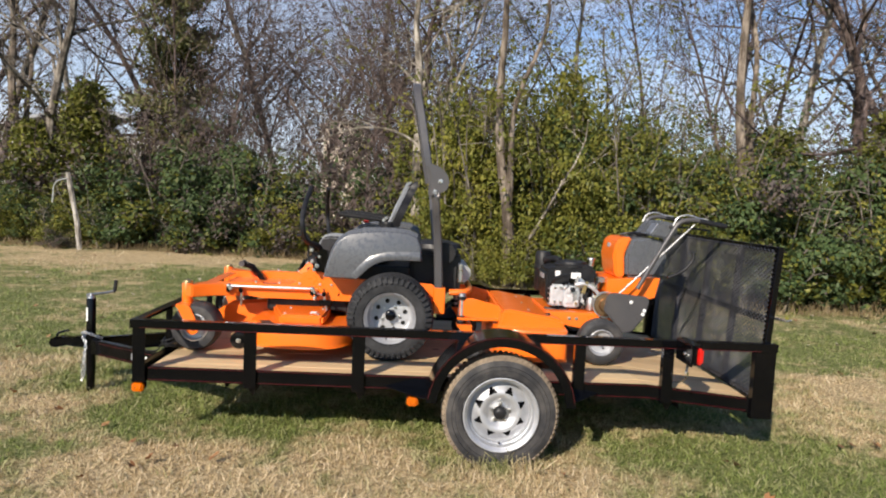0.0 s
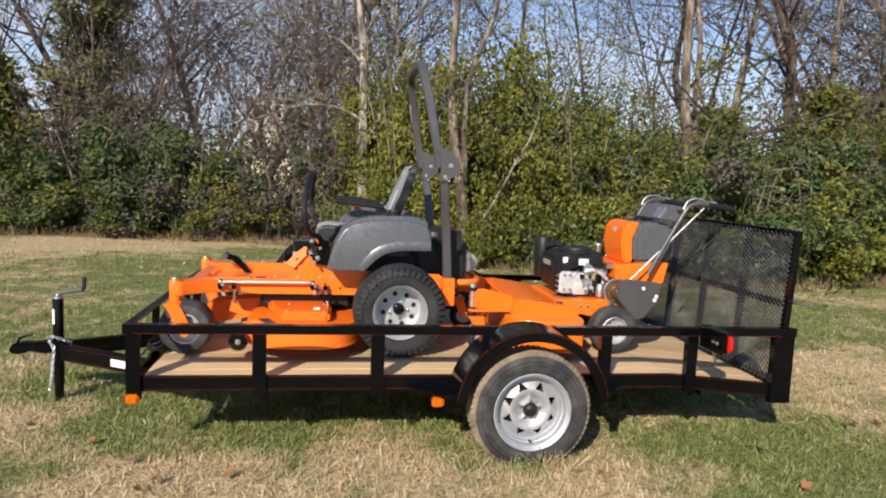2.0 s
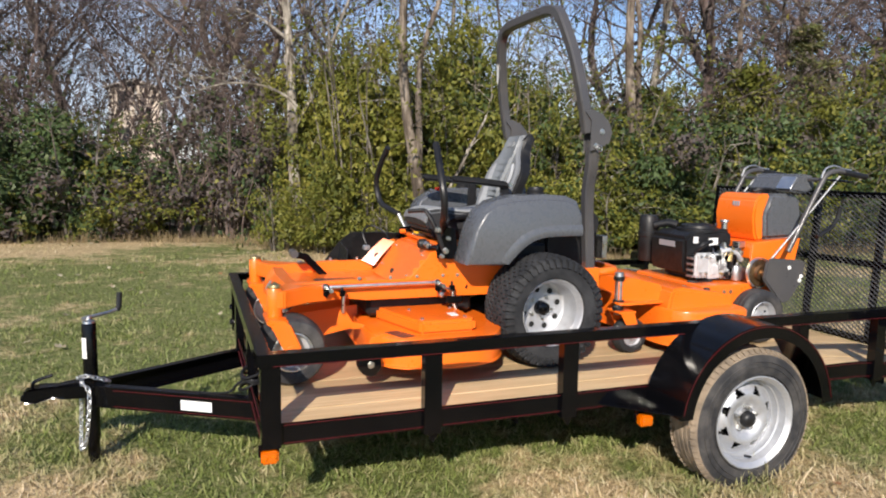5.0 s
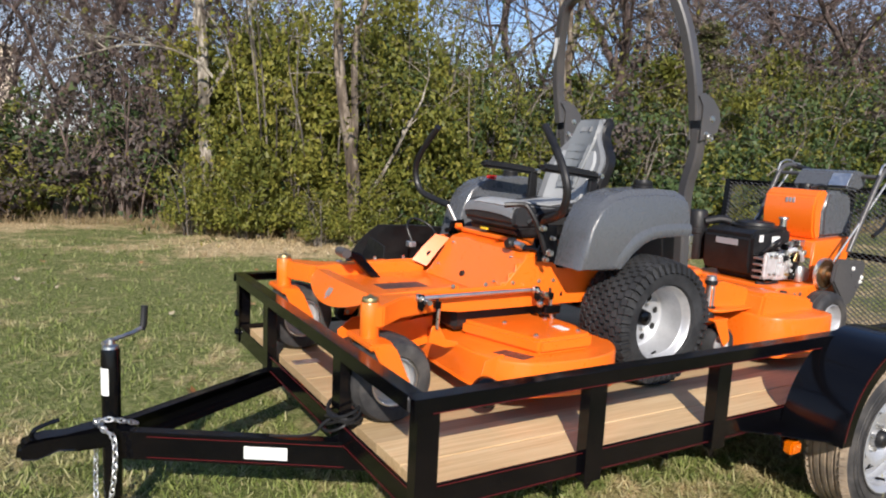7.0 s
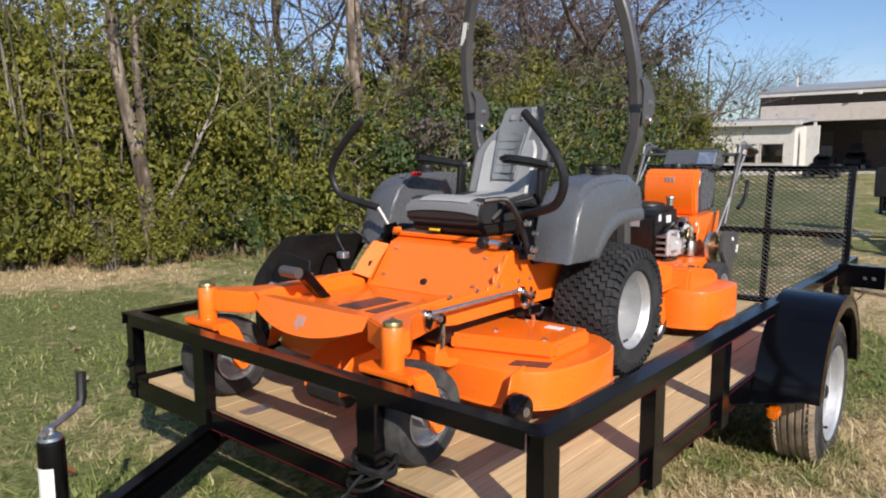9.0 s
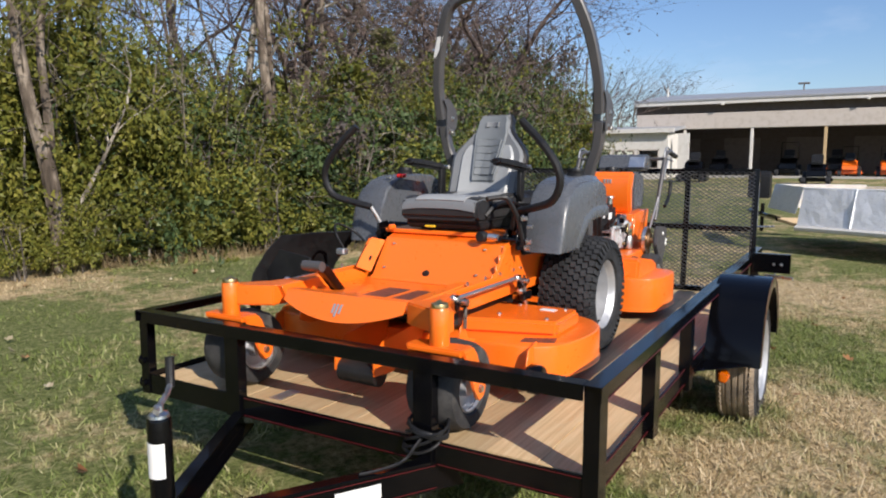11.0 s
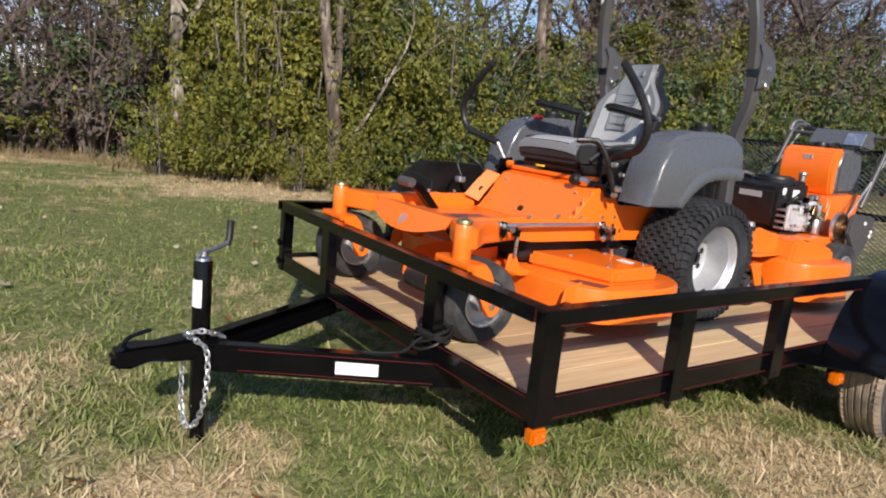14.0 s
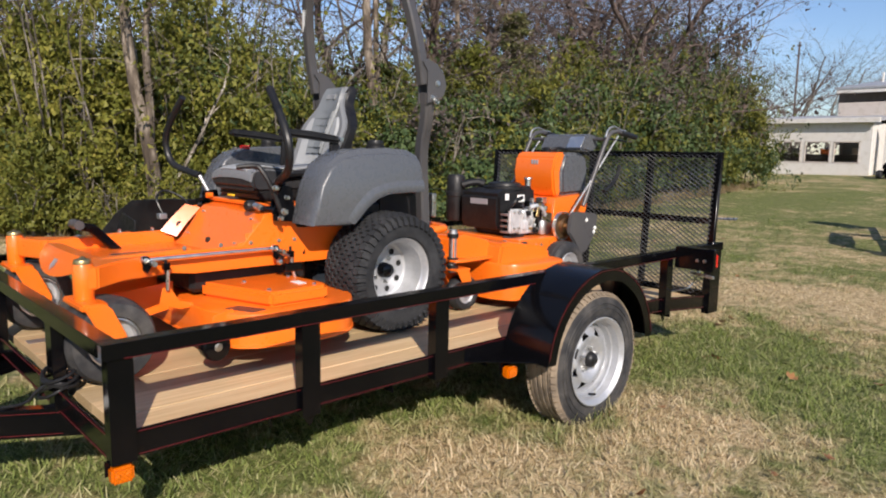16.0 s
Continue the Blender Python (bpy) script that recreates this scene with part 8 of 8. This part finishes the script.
    for f in (0.75, 1.55, 2.4, 3.2):
        q = c + d * f - n * 0.01
        part("stake", bar([q - n * 0.15 + Vector((0, 0, 0.42)), q + Vector((0, 0, 0.98))], 0.022, 6), ALU, tr)
    part("top_rail", bar([c + Vector((0, 0, 0.98)), c + d * 3.9 + Vector((0, 0, 0.98))], 0.018, 6), ALU, tr)
    for q in (c + d * 2.6 + n * 0.1, far + d * 2.6 - n * 0.1):
        part("wheel", bar([q + Vector((0, 0, 0.3)) - n * 0.08, q + Vector((0, 0, 0.3)) + n * 0.08], 0.3, 24), RUBBER, tr)
    part("axle", bar([c + d * 2.6 + Vector((0, 0, 0.3)), far + d * 2.6 + Vector((0, 0, 0.3))], 0.04, 8), BLACK_PAINT, tr)
    tip = nose + Vector((1.75, 0.6, 0))
    part("tongue", bar([nose + Vector((-0.2, -0.08, 0.42)), tip + Vector((0, 0, 0.42))], 0.045, 8), BLACK_PAINT, tr)
    part("jack", bar([nose + Vector((1.25, 0.32, 0)), nose + Vector((1.25, 0.32, 0.6))], 0.035, 10), BLACK_PAINT, tr)
    q = nose + Vector((1.25, 0.45, 0))
    part("tongue_box", slab([(q.x - 0.2, z + 0.7), (q.x - 0.2, z + 1.12), (q.x - 0.14, z + 1.2), (q.x + 0.14, z + 1.2), (q.x + 0.2, z + 1.12), (q.x + 0.2, z + 0.7)], "y", q.y - 0.25, q.y + 0.12, 0.02, 2), BLACK_MATT, tr, "black box on the tongue")
    for dx in (-0.2, 0.2):
        part("box_leg", bar([q + Vector((dx, 0, 0.42)), q + Vector((dx, 0, 0.72))], 0.03, 8), BLACK_PAINT, tr)


def build_yard():
    # leaning old post by the hedge
    fp = thing("fence_post", (-5.9, 11.9, ground_z(-5.9, 11.9)), "weathered grey wooden post leaning by the hedge", "post")
    bm = bmesh.new()
    rng = random.Random(2)
    tube(bm, [(-5.93, 11.9, -0.15), (-5.98, 11.9, 0.5), (-6.1, 11.9, 1.1), (-6.2, 11.9, 1.64)], [0.062, 0.06, 0.057, 0.052], 7)
    part("post", bm, WEATHERED, fp)
    part("hook", bar(spline([(-6.2, 11.85, 1.50), (-6.36, 11.82, 1.45), (-6.46, 11.82, 1.34), (-6.48, 11.82, 1.15), (-6.5, 11.82, 0.95)]), 0.018, 6), GALV, fp)
    # houses behind the trees
    hz = 0.2
    h = thing("house", (-3.4, 38, hz), "pale tan house glimpsed between the trees", "house")
    part("wall", blk((-4.2, 38, hz - 1), (-1.6, 44, 5.4), 0.02), BRICK_WALL, h)
    part("roof", slab([(-4.4, 5.3), (-2.9, 5.75), (-1.4, 5.3), (-1.4, 5.2), (-2.9, 5.6), (-4.4, 5.2)], "y", 37.7, 44.3, 0.01), BEIGE, h)
    for x in (-4.2, -2.95, -1.72):
        part("trim", blk((x, 37.94, hz - 0.5), (x + 0.12, 37.998, 5.2), 0.005), SIDING, h)
    for z in (2.3, 4.2):
        w = part("window", blk((-3.75, 37.95, z), (-3.2, 37.998, z + 0.9), 0.005), HOUSE_GLASS, h)
        part("frame", blk((-3.82, 37.93, z - 0.08), (-3.13, 37.99, z), 0.003), SIDING, w)
    g = thing("house", (-15, 36, hz), "long low white house glimpsed behind the hedge", "house")
    part("wall", blk((-22, 36, hz - 1), (-11.5, 42, 3.9), 0.02), SIDING, g)
    part("roof", slab([(-22.6, 3.9), (-22.6, 4.05), (-16.7, 5.6), (-10.9, 4.05), (-10.9, 3.9), (-16.7, 5.4)], "y", 35.3, 42.6, 0.01), ROOF, g)
    for x in (-20.5, -18.0, -14.0):
        w = part("window", blk((x, 35.97, 1.8), (x + 1.0, 36.0, 3.0), 0.0), HOUSE_GLASS, g)
        part("frame", blk((x - 0.08, 35.94, 1.7), (x + 1.08, 35.975, 1.8), 0.003), SIDING, w)
    up = thing("utility_pole", (70, 24.5, 1.1), "thin dark utility pole far beyond the lawn", "pole")
    part("pole", bar([(70, 24.5, 0.9), (70, 24.5, 12.0)], [0.12, 0.08], 8), BARK_BROWN, up)
    part("insulator", blk((69.9, 24.3, 11.6), (70.1, 24.7, 11.75), 0.02), BARK_BROWN, up)
    # low brush and bare trees far beyond the lawn
    nr = np.random.default_rng(17)
    pos = []
    for k in range(150):
        x, y = (56 + nr.uniform(0, 25), nr.uniform(-75, 80)) if k < 90 else (nr.uniform(-80, 50), 40 + nr.uniform(6, 30))
        hh = nr.uniform(1.6, 3.6)
        pos.append(nr.normal(size=(260, 3)) * (1.7, 1.7, hh * 0.3) + (x, y, hh * 0.55 + (0.8 if x > 50 else 0)))
    pos = np.concatenate(pos)
    pos[:, 2] = np.maximum(pos[:, 2], 0.1)
    tagged(new("far_woods", leaf_mesh("far_woods", pos, nr.normal(size=pos.shape) + (0, 0, 0.5), 0.5, 0.3, LEAF_BROWN, nr)), "hazy brown brush far beyond the lawn", "woods", kind="stuff")
    models = [o for o in scene.objects if o.name in ("tree.002", "tree.003", "tree.004")]
    rng = random.Random(61)
    for k in range(16):
        x, y = rng.uniform(54, 70), rng.uniform(12, 34)
        s = rng.uniform(0.5, 0.75)
        copy_thing(rng.choice(models), Matrix.Translation((x, y, ground_z(x, y))) @ Matrix.Rotation(rng.uniform(0, 6.28), 4, "Z") @ Matrix.Diagonal((s * 1.5, s * 1.5, s * 1.25, 1)))


build_shop()
build_yard()
